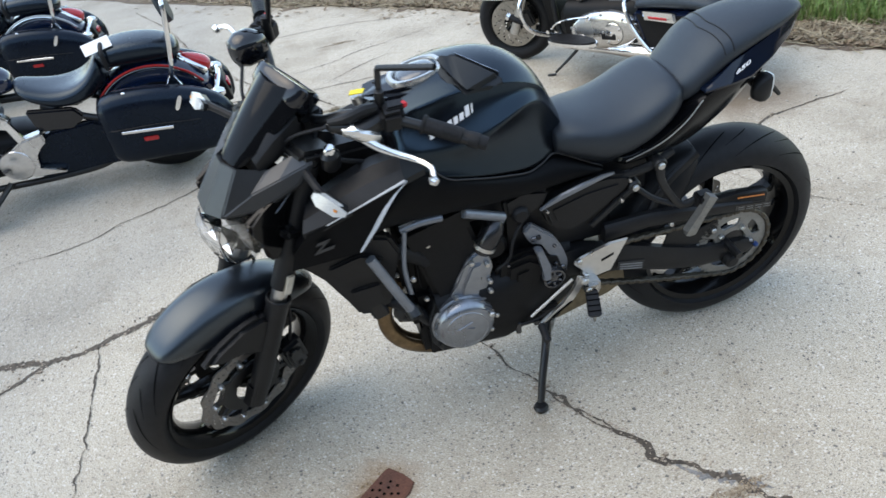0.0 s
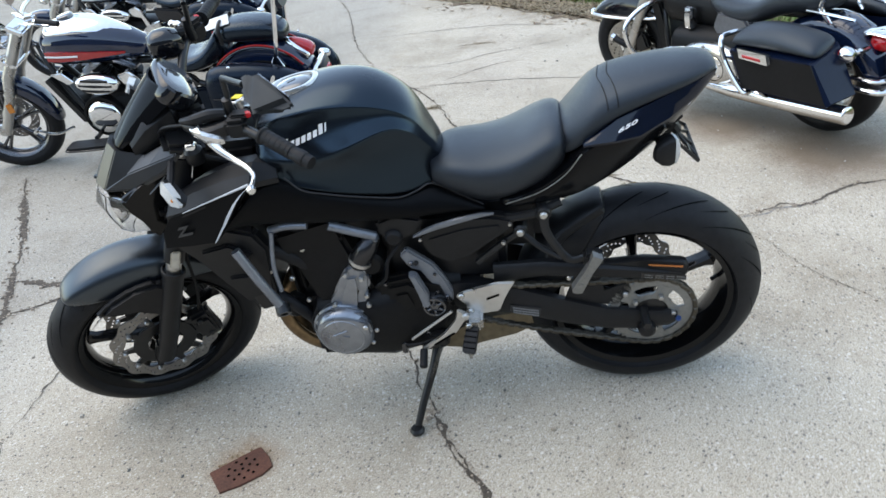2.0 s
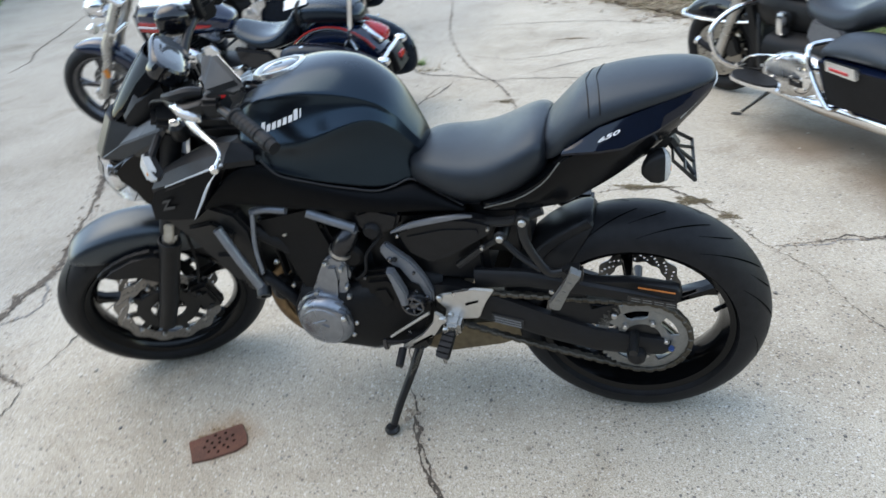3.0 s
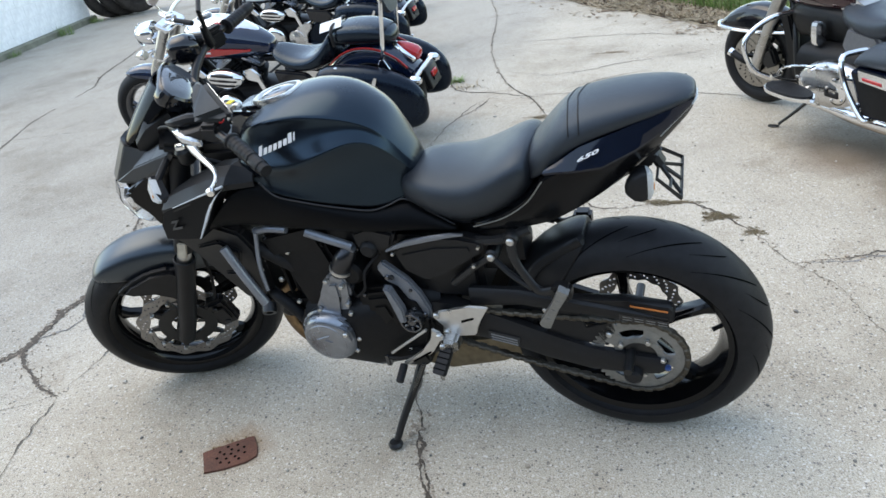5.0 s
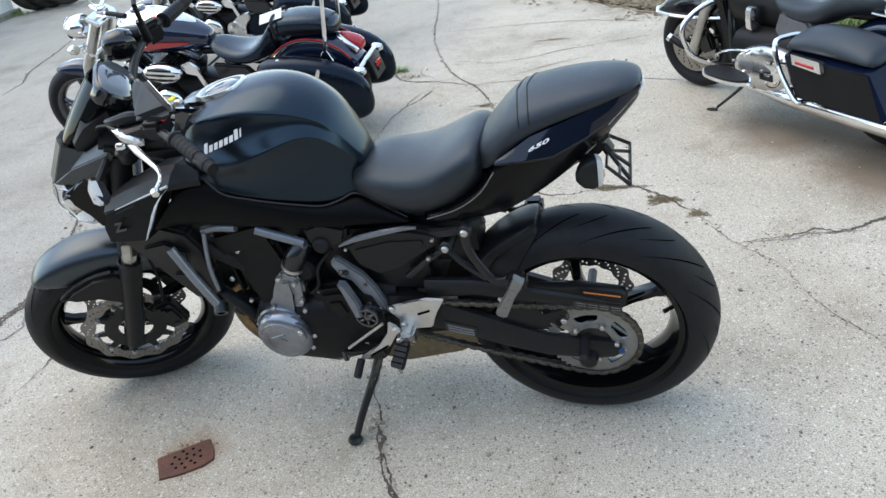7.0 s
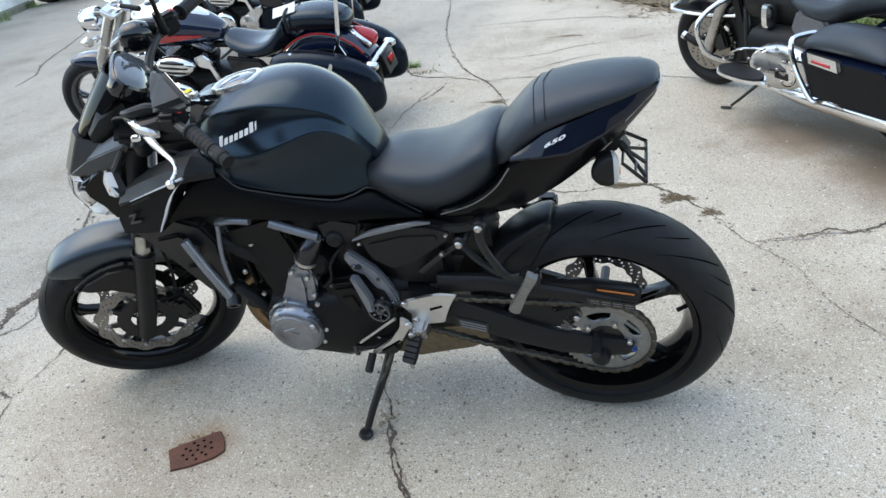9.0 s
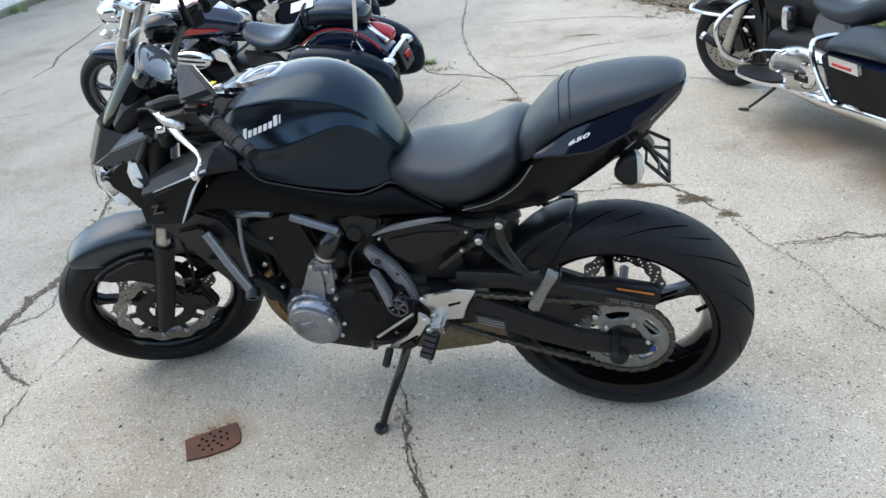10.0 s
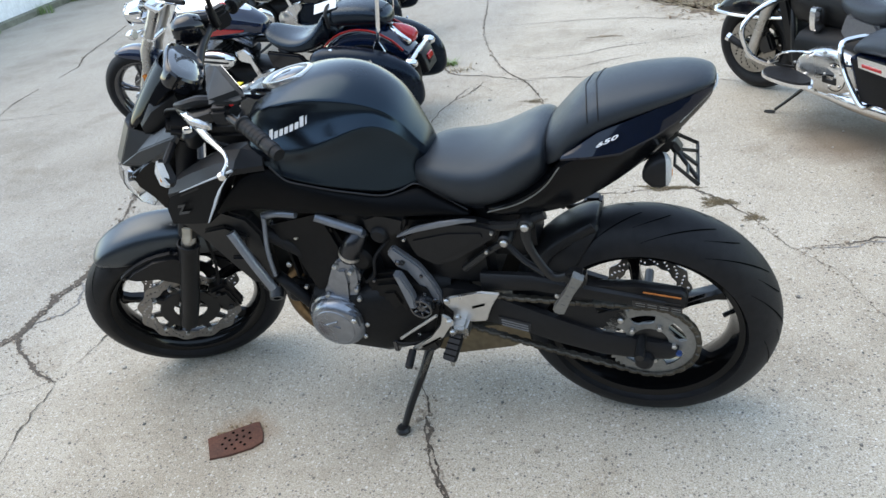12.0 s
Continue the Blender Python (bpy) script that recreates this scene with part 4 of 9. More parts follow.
pieces("engine_bolt", join(*[bolt(x, y, z, r, 0.007, 6) for x, y, z, r in ((-0.63, -0.126, 0.315, 0.007), (-0.575, -0.126, 0.300, 0.007), (-0.66, -0.128, 0.275, 0.006), (-0.615, -0.128, 0.262, 0.006), (-0.66, -0.127, 0.485, 0.006), (-0.53, -0.126, 0.445, 0.006))],
     block(-0.70, -0.665, -0.145, -0.11, 0.250, 0.275, 0.004), block(-0.655, -0.64, -0.145, -0.12, 0.240, 0.282, 0.003), block(-0.60, -0.57, -0.135, -0.10, 0.240, 0.262, 0.004)), DARKSTEEL, eng, slimmed=False)

# radiator with its side shrouds
rad = body("radiator", block(-0.02, 0.02, -0.150, 0.150, -0.14, 0.14, 0.006, 1, pose(-1.035, 0, 0.555, 0, -16, 0)), IRON, bike, "finned black radiator")
for k in range(21):
    body("fin", block(-0.024, -0.019, -0.145, 0.145, -0.13 + 0.013 * k, -0.126 + 0.013 * k, 0, 1, pose(-1.035, 0, 0.555, 0, -16, 0)), IRON, rad)
def rad_side():
    bm = join(plate([(-1.168, 0.690), (-1.020, 0.725), (-0.945, 0.700), (-0.925, 0.640), (-0.950, 0.560), (-0.965, 0.462), (-1.020, 0.436), (-1.052, 0.446), (-1.080, 0.535), (-1.104, 0.620)], -0.165, -0.125, 0.008, 2),
              plate([(-1.10, 0.655), (-1.02, 0.675), (-0.965, 0.640), (-0.995, 0.585), (-1.075, 0.592)], -0.172, -0.155, 0.006, 2),
              plate([(-1.065, 0.555), (-0.985, 0.560), (-0.980, 0.480), (-1.035, 0.462)], -0.172, -0.155, 0.006, 2))
    for v in bm.verts:
        v.co.y += 0.19 * max(0.0, 0.69 - v.co.z)
    return bm
part("radiator_shroud", rad_side(), PLASTIC, bike, "matt black lower radiator shroud")
part("radiator_shroud", mirrored(rad_side()), PLASTIC, bike, "matt black lower radiator shroud")
body("horn", at_point(lathe([(0, -0.02), (0.03, -0.02), (0.036, -0.01), (0.036, 0.012), (0, 0.012)], 20), -0.935, -0.11, 0.40, 0, 0, 40), IRON, bike)

# grey trellis frame
FRAME_RUNS = [
    ([(-1.000, -0.175, 0.662), (-0.965, -0.182, 0.570), (-0.929, -0.184, 0.476)], 0.0128, False),
    ([(-0.908, -0.145, 0.690), (-0.925, -0.158, 0.595), (-0.922, -0.170, 0.520)], 0.0060, True),
    ([(-0.915, -0.135, 0.688), (-0.870, -0.140, 0.700), (-0.815, -0.140, 0.698)], 0.010, True),
    ([(-0.762, -0.141, 0.693), (-0.715, -0.132, 0.667), (-0.660, -0.118, 0.634)], 0.0120, True)]
for make in (lambda b: b, mirrored):
    for run, thick, bent in FRAME_RUNS:
        frm = part("frame_tube", make(tube(run, thick, 12, smooth=bent)), TUBE, bike, "grey painted steel frame tube")
part("slider_bung", at_point(lathe([(0.010, -0.012), (0.0185, -0.012), (0.0195, -0.006), (0.0195, 0.014), (0, 0.014), (0, -0.004), (0.010, -0.004)], 20), -0.927, -0.188, 0.470, 35, 0, 20), IRON, frm)
def frame_plate():
    """The pivot plate's broad bent arm, the strut beside it and the boss round the pivot."""
    return join(plate([(-0.591, 0.587), (-0.531, 0.531), (-0.506, 0.484), (-0.490, 0.434), (-0.494, 0.398), (-0.512, 0.392), (-0.526, 0.424), (-0.5285, 0.456), (-0.562, 0.5215), (-0.576, 0.514), (-0.593, 0.524), (-0.611, 0.566)], -0.119, -0.098, 0.005, 2),
                plate([(-0.593, 0.526), (-0.573, 0.524), (-0.550, 0.456), (-0.552, 0.412), (-0.572, 0.412), (-0.570, 0.452)], -0.152, -0.128, 0.004, 2),
                plate([(-0.572, 0.424), (-0.520, 0.424), (-0.498, 0.404), (-0.512, 0.380), (-0.560, 0.374)], -0.116, -0.090, 0.006, 2))
for make in (mirrored, lambda b: b):
    fp = part("pivot_frame", make(frame_plate()), TUBE, bike, "grey swing arm pivot plate")
part("pivot_plug", join(at_point(lathe([(0, 0.0), (0.008, -0.004), (0.012, -0.002), (0.014, 0.004), (0.022, 0.004), (0.025, -0.006), (0.030, -0.006), (0.033, 0.002), (0.033, 0.03), (0, 0.03)], 28), -0.541, -0.142, 0.409), *[block(-0.003, 0.003, -0.004, 0.004, 0.012, 0.024, 0.001, 1, pose(-0.541, -0.143, 0.409, 0, 60 * k, 0)) for k in range(6)]), DARKSTEEL, fp, "round ribbed dark pivot plug")
pieces("plate_bolt", join(bolt(-0.572, -0.120, 0.541, 0.007), bolt(-0.503, -0.120, 0.408, 0.006)), IRON, fp, slimmed=False)
pieces("frame_bolt", join(bolt(-0.585, -0.119, 0.540, 0.008), bolt(-0.508, -0.119, 0.420, 0.008), bolt(-0.530, -0.119, 0.500, 0.005)), DARKSTEEL, fp, slimmed=False)

# fuel tank
TANK = [
    (-0.905, [(0, 0.95), (0.05, 0.947), (0.085, 0.935), (0.108, 0.912), (0.128, 0.885), (0.134, 0.868), (0.134, 0.862), (0.128, 0.855)]),
    (-0.860, [(0, 0.983), (0.056, 0.979), (0.1025, 0.963), (0.1145, 0.928), (0.146, 0.885), (0.142, 0.862), (0.142, 0.848), (0.144, 0.838)]),
    (-0.800, [(0, 1.004), (0.06, 1), (0.115, 0.98), (0.115, 0.94), (0.154, 0.88), (0.146, 0.85), (0.148, 0.83), (0.156, 0.815)]),
    (-0.740, [(0, 1.018), (0.062, 1.013), (0.117, 0.99), (0.115, 0.95), (0.158, 0.88), (0.14, 0.842), (0.139, 0.812), (0.147, 0.792)]),
    (-0.690, [(0, 1.022), (0.062, 1.016), (0.113, 0.99), (0.112, 0.952), (0.154, 0.892), (0.129, 0.846), (0.126, 0.806), (0.134, 0.773)]),
    (-0.640, [(0, 1.02), (0.058, 1.013), (0.105, 0.982), (0.105, 0.949), (0.142, 0.908), (0.115, 0.856), (0.11, 0.802), (0.119, 0.756)]),
    (-0.600, [(0, 1.008), (0.054, 1), (0.095, 0.97), (0.094, 0.946), (0.124, 0.919), (0.101, 0.861), (0.095, 0.801), (0.106, 0.743)]),
    (-0.565, [(0, 0.985), (0.048, 0.978), (0.0805, 0.953), (0.0835, 0.938), (0.105, 0.918), (0.087, 0.861), (0.081, 0.8), (0.094, 0.738)]),
    (-0.535, [(0, 0.955), (0.042, 0.95), (0.0685, 0.931), (0.0705, 0.917), (0.088, 0.899), (0.074, 0.85), (0.07, 0.795), (0.082, 0.74)]),
    (-0.512, [(0, 0.915), (0.036, 0.91), (0.055, 0.896), (0.062, 0.887), (0.072, 0.869), (0.061, 0.83), (0.058, 0.788), (0.07, 0.745)]),
    (-0.492, [(0, 0.868), (0.03, 0.864), (0.045, 0.854), (0.051, 0.846), (0.058, 0.833), (0.051, 0.81), (0.049, 0.782), (0.058, 0.753)]),
    (-0.470, [(0, 0.825), (0.022, 0.822), (0.034, 0.815), (0.04, 0.808), (0.044, 0.8), (0.042, 0.79), (0.04, 0.775), (0.046, 0.762)]),
]
TANK = [(x, half + [(half[-1][0] * 0.75, half[-1][1] - 0.018)]) for x, half in TANK]
def creased(stations, keen, start=-9.0):
    """A lofted body with firm lines: keen gives the crease of the line through each station's n-th point, from x = start on."""
    bm = loft(halves(stations))
    lines = {}
    for x, half in stations:
        for n, c in keen.items():
            for sgn in (-1, 1):
                lines[(round(x, 4), round(sgn * half[n][0], 4), round(half[n][1], 4))] = (n, sgn, c)
    layer = bm.edges.layers.float.get("crease_edge") or bm.edges.layers.float.new("crease_edge")
    for e in bm.edges:
        a, b = (lines.get(tuple(round(q, 4) for q in v.co)) for v in e.verts)
        if a and b and a[:2] == b[:2] and max(v.co.x for v in e.verts) > start:
            e[layer] = a[2]
    return bm
tank = part("fuel_tank", creased(TANK, {2: 0.5, 4: 0.65, 7: 0.8}, -0.85), SATIN, bike, "satin black sculpted fuel tank", sharp=180, subsurf=3)
body("filler_ring", moved(lathe([(0.050, 0.0), (0.053, 0.006), (0.062, 0.006), (0.066, 0.0), (0.066, -0.02), (0.050, -0.02)], 40, "z"), pose(-0.800, 0, 1.003, 0, -9, 0)), ALU, tank, "silver filler ring")
body("filler_cap", join(moved(lathe([(0, 0.010), (0.018, 0.0095), (0.034, 0.007), (0.046, 0.002), (0.051, -0.01)], 32, "z"), pose(-0.800, 0, 1.003, 0, -9, 0)), moved(block(-0.012, 0.012, -0.007, 0.007, 0.008, 0.0115, 0.002), pose(-0.800, 0, 1.003, 0, -9, 30))), SCREEN, tank, "dark keyed filler cap", sharp=60)
def nose_trim():
    """A flat-topped gloss wedge before the filler, drawn out to a point on each side, with a steep flank."""
    top = [(-0.930, 0.0, 0.973), (-0.914, 0.042, 0.980), (-0.798, 0.071, 0.987), (-0.838, 0.046, 0.994), (-0.852, 0.0, 0.996)]
    low = [(-0.950, 0.0, 0.915), (-0.940, 0.056, 0.915), (-0.810, 0.080, 0.955), (-0.838, 0.046, 0.935), (-0.852, 0.0, 0.930)]
    bm = loft([top, low])
    bmesh.ops.bevel(bm, geom=[e for e in bm.edges if e.calc_face_angle(0) > 0.6], offset=0.002, segments=2, affect="EDGES", clamp_overlap=True)
    return bm
for make in (lambda b: b, mirrored):
    part("tank_nose_trim", make(nose_trim()), GLOSS, tank, "gloss black key trim", sharp=30)
    part("trim_bolt", make(at_point(lathe([(0, 0.003), (0.005, 0.0025), (0.0065, 0.0), (0.0065, -0.006)], 14, "z"), -0.888, 0.032, 0.983, 0, -8, 0)), IRON, tank)
body("key_lock", moved(lathe([(0, 0.006), (0.008, 0.006), (0.011, 0.008), (0.015, 0.006), (0.016, -0.01)], 20, "z"), pose(-0.935, 0, 0.972, 0, -14, 0)), STEEL, tank)
# brand mark on both sides: a row of plain white strokes laid on the tank's skin
def skin_y(ob, x, z):
    """The left skin's y of a body part at (x, z)."""
    ev = ob.evaluated_get(bpy.context.evaluated_depsgraph_get())
    hit, p, _, _ = ev.ray_cast(Vector((x, -0.6, z)), Vector((0, 1, 0)))
    return p.y if hit else -0.15


bpy.context.view_layer.update()
def brand_bars():
    bms = []
    for k in range(8):
        tall = 0.021 if k in (0, 6) else 0.0175 if k == 7 else 0.0135
        xa = -0.814 + 0.0143 * k
        xb = xa + (0.0038 if k == 7 else 0.0098)
        base = 0.9045 + 0.0046 * k
        quad = [(xa, base), (xb, base + 0.003), (xb + 0.002, base + 0.003 + tall), (xa + 0.002, base + tall)]
        bms.append(loft([[(x, skin_y(tank, x, z) - d, z) for x, z in quad] for d in (0.0012, -0.003)]))
    return join(*bms)
BRAND = brand_bars

# black side cover under the tank and the seat rails
COVER_COLUMNS = [
    ((-1.000, -0.205, 0.742), (-1.004, -0.204, 0.734), (-1.008, -0.196, 0.724)),
    ((-0.930, -0.196, 0.812), (-0.955, -0.200, 0.770), (-0.975, -0.178, 0.726)),
    ((-0.885, -0.184, 0.852), (-0.905, -0.190, 0.790), (-0.915, -0.166, 0.718)),
    ((-0.828, -0.154, 0.846), (-0.838, -0.172, 0.780), (-0.845, -0.156, 0.706)),
    ((-0.791, -0.160, 0.811), (-0.785, -0.168, 0.765), (-0.780, -0.150, 0.696)),
    ((-0.740, -0.151, 0.790), (-0.730, -0.157, 0.748), (-0.720, -0.142, 0.688)),
    ((-0.690, -0.138, 0.770), (-0.675, -0.146, 0.732), (-0.660, -0.135, 0.681)),
    ((-0.640, -0.123, 0.752), (-0.625, -0.134, 0.718), (-0.605, -0.127, 0.675)),
    ((-0.582, -0.105, 0.734), (-0.570, -0.120, 0.706), (-0.555, -0.119, 0.671)),
    ((-0.540, -0.087, 0.738), (-0.525, -0.108, 0.706), (-0.505, -0.113, 0.670)),
    ((-0.502, -0.072, 0.746), (-0.475, -0.097, 0.706), (-0.455, -0.108, 0.669)),
    ((-0.444, -0.077, 0.714), (-0.425, -0.092, 0.692), (-0.410, -0.103, 0.667)),
    ((-0.385, -0.083, 0.681), (-0.378, -0.092, 0.674), (-0.370, -0.099, 0.665))]
def side_cover():
    """The panel between the tank's seam and the frame: its outer skin swells a little and tucks in below."""
    return loft([[a, b, c, (c[0], c[1] + 0.035, c[2] + 0.004), (b[0], b[1] + 0.045, b[2]), (a[0], a[1] + 0.035, a[2] - 0.012)] for a, b, c in COVER_COLUMNS])
for make in (lambda b: b, mirrored):
    part("side_cover", make(side_cover()), UNDER, bike, "satin black cover below the tank", sharp=50, subsurf=2)
    seam_line = [(a[0], a[1] - 0.0015, a[2] + 0.0005) for a, b, c in COVER_COLUMNS[3:]]
    part("cover_lip", make(tube(seam_line, 0.0022, 6, steps=4)), GREYPLASTIC, tank, "thin lighter lip along the seam")
def side_panel():
    return join(plate([(-0.556, 0.621), (-0.520, 0.640), (-0.450, 0.655), (-0.380, 0.664), (-0.314, 0.650), (-0.320, 0.617), (-0.434, 0.548), (-0.485, 0.524), (-0.537, 0.555)], -0.113, -0.075, 0.008, 2),
                plate([(-0.535, 0.612), (-0.440, 0.636), (-0.350, 0.640), (-0.345, 0.622), (-0.436, 0.564), (-0.482, 0.545), (-0.522, 0.570)], -0.117, -0.105, 0.005, 2),
                plate([(-0.655, 0.672), (-0.605, 0.690), (-0.535, 0.672), (-0.552, 0.630), (-0.600, 0.610), (-0.650, 0.625)], -0.116, -0.08, 0.008, 2))
for make in (lambda b: b, mirrored):
    sp = part("frame_cover", make(side_panel()), PLASTIC, bike, "black plastic frame cover")
    part("silver_strip", make(loft([oval(-0.565, -0.121, 0.625, 0.004, 0.003, 8), oval(-0.535, -0.121, 0.639, 0.006, 0.0065, 8), oval(-0.509, -0.120, 0.648, 0.006, 0.0080, 8), oval(-0.450, -0.116, 0.660, 0.006, 0.0078, 8), oval(-0.393, -0.111, 0.668, 0.005, 0.0060, 8), oval(-0.362, -0.106, 0.666, 0.003, 0.003, 8)])), TUBE, sp, "silver trim strip")
    pieces("cover_screw", make(join(bolt(-0.548, -0.124, 0.618, 0.005), bolt(-0.325, -0.119, 0.640, 0.005), bolt(-0.345, -0.119, 0.585, 0.006))), STEEL, sp, slimmed=False)
part("rubber_plug", at_point(lathe([(0, -0.010), (0.016, -0.010), (0.022, -0.004), (0.024, 0.006), (0, 0.006)], 20), -0.615, -0.118, 0.625), RUBBER, sp, "round black rubber plug")

# seats
SEAT = [
    (-0.503, [(0, 0.798), (0.040, 0.797), (0.064, 0.790), (0.074, 0.775), (0.076, 0.758), (0.064, 0.742)]),
    (-0.500, [(0, 0.803), (0.042, 0.802), (0.068, 0.795), (0.079, 0.778), (0.080, 0.756), (0.065, 0.739)]),
    (-0.470, [(0, 0.816), (0.052, 0.814), (0.088, 0.804), (0.102, 0.782), (0.098, 0.744), (0.066, 0.722)]),
    (-0.430, [(0, 0.817), (0.060, 0.815), (0.106, 0.802), (0.120, 0.772), (0.106, 0.730), (0.070, 0.702)]),
    (-0.380, [(0, 0.815), (0.065, 0.813), (0.115, 0.798), (0.130, 0.760), (0.112, 0.712), (0.074, 0.680)]),
    (-0.320, [(0, 0.825), (0.070, 0.823), (0.122, 0.806), (0.138, 0.768), (0.120, 0.722), (0.085, 0.698)]),
    (-0.270, [(0, 0.848), (0.070, 0.846), (0.124, 0.828), (0.138, 0.790), (0.122, 0.745), (0.090, 0.720)]),
    (-0.225, [(0, 0.870), (0.066, 0.868), (0.118, 0.850), (0.130, 0.814), (0.116, 0.772), (0.090, 0.746)]),
    (-0.196, [(0, 0.873), (0.060, 0.871), (0.106, 0.855), (0.117, 0.826), (0.104, 0.792), (0.085, 0.768)]),
    (-0.178, [(0, 0.860), (0.050, 0.858), (0.090, 0.845), (0.099, 0.822), (0.090, 0.800), (0.070, 0.788)]),
]
SEAT = [(x, half + [(half[-1][0] - 0.004, half[-1][1] - 0.010), (0.02, half[-1][1] - 0.012)]) for x, half in SEAT]
seat = part("rider_seat", creased(SEAT, {2: 0.18, 5: 0.5, 6: 0.8}), SEATV, bike, "black vinyl rider seat", sharp=180, subsurf=3)
PILLION = [
    (-0.205, [(0, 0.845), (0.040, 0.844), (0.070, 0.836), (0.080, 0.822), (0.080, 0.805), (0.040, 0.790)]),
    (-0.178, [(0, 0.878), (0.045, 0.875), (0.080, 0.858), (0.094, 0.832), (0.088, 0.802), (0.050, 0.790)]),
    (-0.150, [(0, 0.908), (0.052, 0.904), (0.090, 0.882), (0.107, 0.855), (0.101, 0.826), (0.050, 0.815)]),
    (-0.115, [(0, 0.943), (0.055, 0.939), (0.094, 0.920), (0.111, 0.890), (0.105, 0.860), (0.050, 0.850)]),
    (-0.068, [(0, 0.961), (0.055, 0.958), (0.092, 0.942), (0.109, 0.918), (0.103, 0.895), (0.050, 0.885)]),
    (0.020, [(0, 0.975), (0.052, 0.972), (0.084, 0.958), (0.097, 0.940), (0.091, 0.922), (0.050, 0.912)]),
    (0.090, [(0, 0.979), (0.046, 0.976), (0.070, 0.965), (0.080, 0.952), (0.074, 0.940), (0.040, 0.930)]),
    (0.128, [(0, 0.976), (0.036, 0.973), (0.052, 0.966), (0.058, 0.958), (0.053, 0.950), (0.030, 0.942)]),
    (0.152, [(0, 0.965), (0.024, 0.963), (0.035, 0.959), (0.039, 0.954), (0.035, 0.949), (0.020, 0.944)]),
]
pil = part("pillion_seat", creased(PILLION, {2: 0.25, 4: 0.75}), SEATV, bike, "black vinyl pillion pad", sharp=180, subsurf=3)
bpy.context.view_layer.update()
def over(ob, x, y, lift):
    """A point on the upper skin of a body part above (x, y)."""
    ev = ob.evaluated_get(bpy.context.evaluated_depsgraph_get())
    hit, p, _, _ = ev.ray_cast(Vector((x, y, 1.4)), Vector((0, 0, -1)))
    return Vector((x, y, (p.z if hit else 0.9) + lift))
def strap(x, tilt):
    """Points over the pad from side to side along one seam."""
    return [over(pil, x - tilt * abs(y) / 0.10, y, 0.0004) for y in (-0.104, -0.100, -0.090, -0.075, -0.055, -0.030, 0.0, 0.030, 0.055, 0.075, 0.090, 0.100, 0.104)]
for x in (-0.104, -0.082):
    part("seat_seam", tube(strap(x, -0.014), 0.0015, 6, steps=3), PLASTIC, pil)

# tail
TAIL = [
    (-0.360, [(0, 0.700), (0.060, 0.700), (0.088, 0.688), (0.097, 0.680), (0.092, 0.670), (0.050, 0.666)]),
    (-0.300, [(0, 0.720), (0.070, 0.718), (0.108, 0.703), (0.113, 0.692), (0.103, 0.678), (0.050, 0.672)]),
    (-0.226, [(0, 0.760), (0.080, 0.758), (0.114, 0.742), (0.119, 0.718), (0.100, 0.684), (0.050, 0.678)]),
    (-0.180, [(0, 0.795), (0.085, 0.793), (0.118, 0.780), (0.123, 0.750), (0.094, 0.688), (0.050, 0.680)]),
    (-0.137, [(0, 0.835), (0.090, 0.838), (0.125, 0.836), (0.123, 0.798), (0.090, 0.700), (0.050, 0.692)]),
    (-0.080, [(0, 0.855), (0.090, 0.852), (0.123, 0.846), (0.117, 0.810), (0.084, 0.732), (0.045, 0.722)]),
    (-0.025, [(0, 0.865), (0.085, 0.862), (0.119, 0.850), (0.110, 0.824), (0.076, 0.768), (0.040, 0.758)]),
    (0.060, [(0, 0.900), (0.070, 0.900), (0.092, 0.888), (0.084, 0.868), (0.056, 0.832), (0.030, 0.826)]),
    (0.124, [(0, 0.936), (0.040, 0.938), (0.053, 0.934), (0.048, 0.921), (0.034, 0.901), (0.020, 0.896)]),
    (0.150, [(0, 0.948), (0.022, 0.950), (0.031, 0.947), (0.028, 0.938), (0.020, 0.927), (0.012, 0.923)]),
]
tail = part("tail_cowl", creased(TAIL, {2: 0.8, 4: 0.9}), TAILP, bike, "gloss black tail cowl", sharp=40, subsurf=2)
def cowl_side():
    """The proud gloss blade along the tail's side, with a lip below and a pointed front."""
    rows = [((-0.146, 0.128, 0.838), (-0.146, 0.128, 0.842), (-0.143, 0.122, 0.846)),
            ((-0.120, 0.131, 0.841), (-0.119, 0.132, 0.847), (-0.115, 0.118, 0.862)),
            ((-0.072, 0.130, 0.844), (-0.071, 0.132, 0.850), (-0.070, 0.108, 0.890)),
            ((-0.024, 0.124, 0.848), (-0.024, 0.126, 0.854), (-0.022, 0.100, 0.906)),
            ((0.040, 0.103, 0.874), (0.040, 0.105, 0.879), (0.042, 0.086, 0.927)),
            ((0.100, 0.074, 0.906), (0.100, 0.076, 0.910), (0.104, 0.066, 0.943)),
            ((0.144, 0.040, 0.938), (0.144, 0.042, 0.942), (0.148, 0.040, 0.953))]
    bm = loft([[(a[0], -a[1] + 0.022, a[2]), (a[0], -a[1], a[2]), (b[0], -b[1], b[2]), ((b[0] + c[0]) / 2, -(b[1] + c[1]) / 2 - 0.001, (b[2] + c[2]) / 2 + 0.001), (c[0], -c[1], c[2]), (c[0], -c[1] + 0.022, c[2] - 0.004)] for a, b, c in rows])
    bmesh.ops.triangulate(bm, faces=bm.faces[:])
    return bm
blade = part("side_blade", cowl_side(), DEEP, tail, "gloss midnight black side blade", sharp=30)
part("side_blade", mirrored(cowl_side()), DEEP, tail, "gloss midnight black side blade", sharp=30)
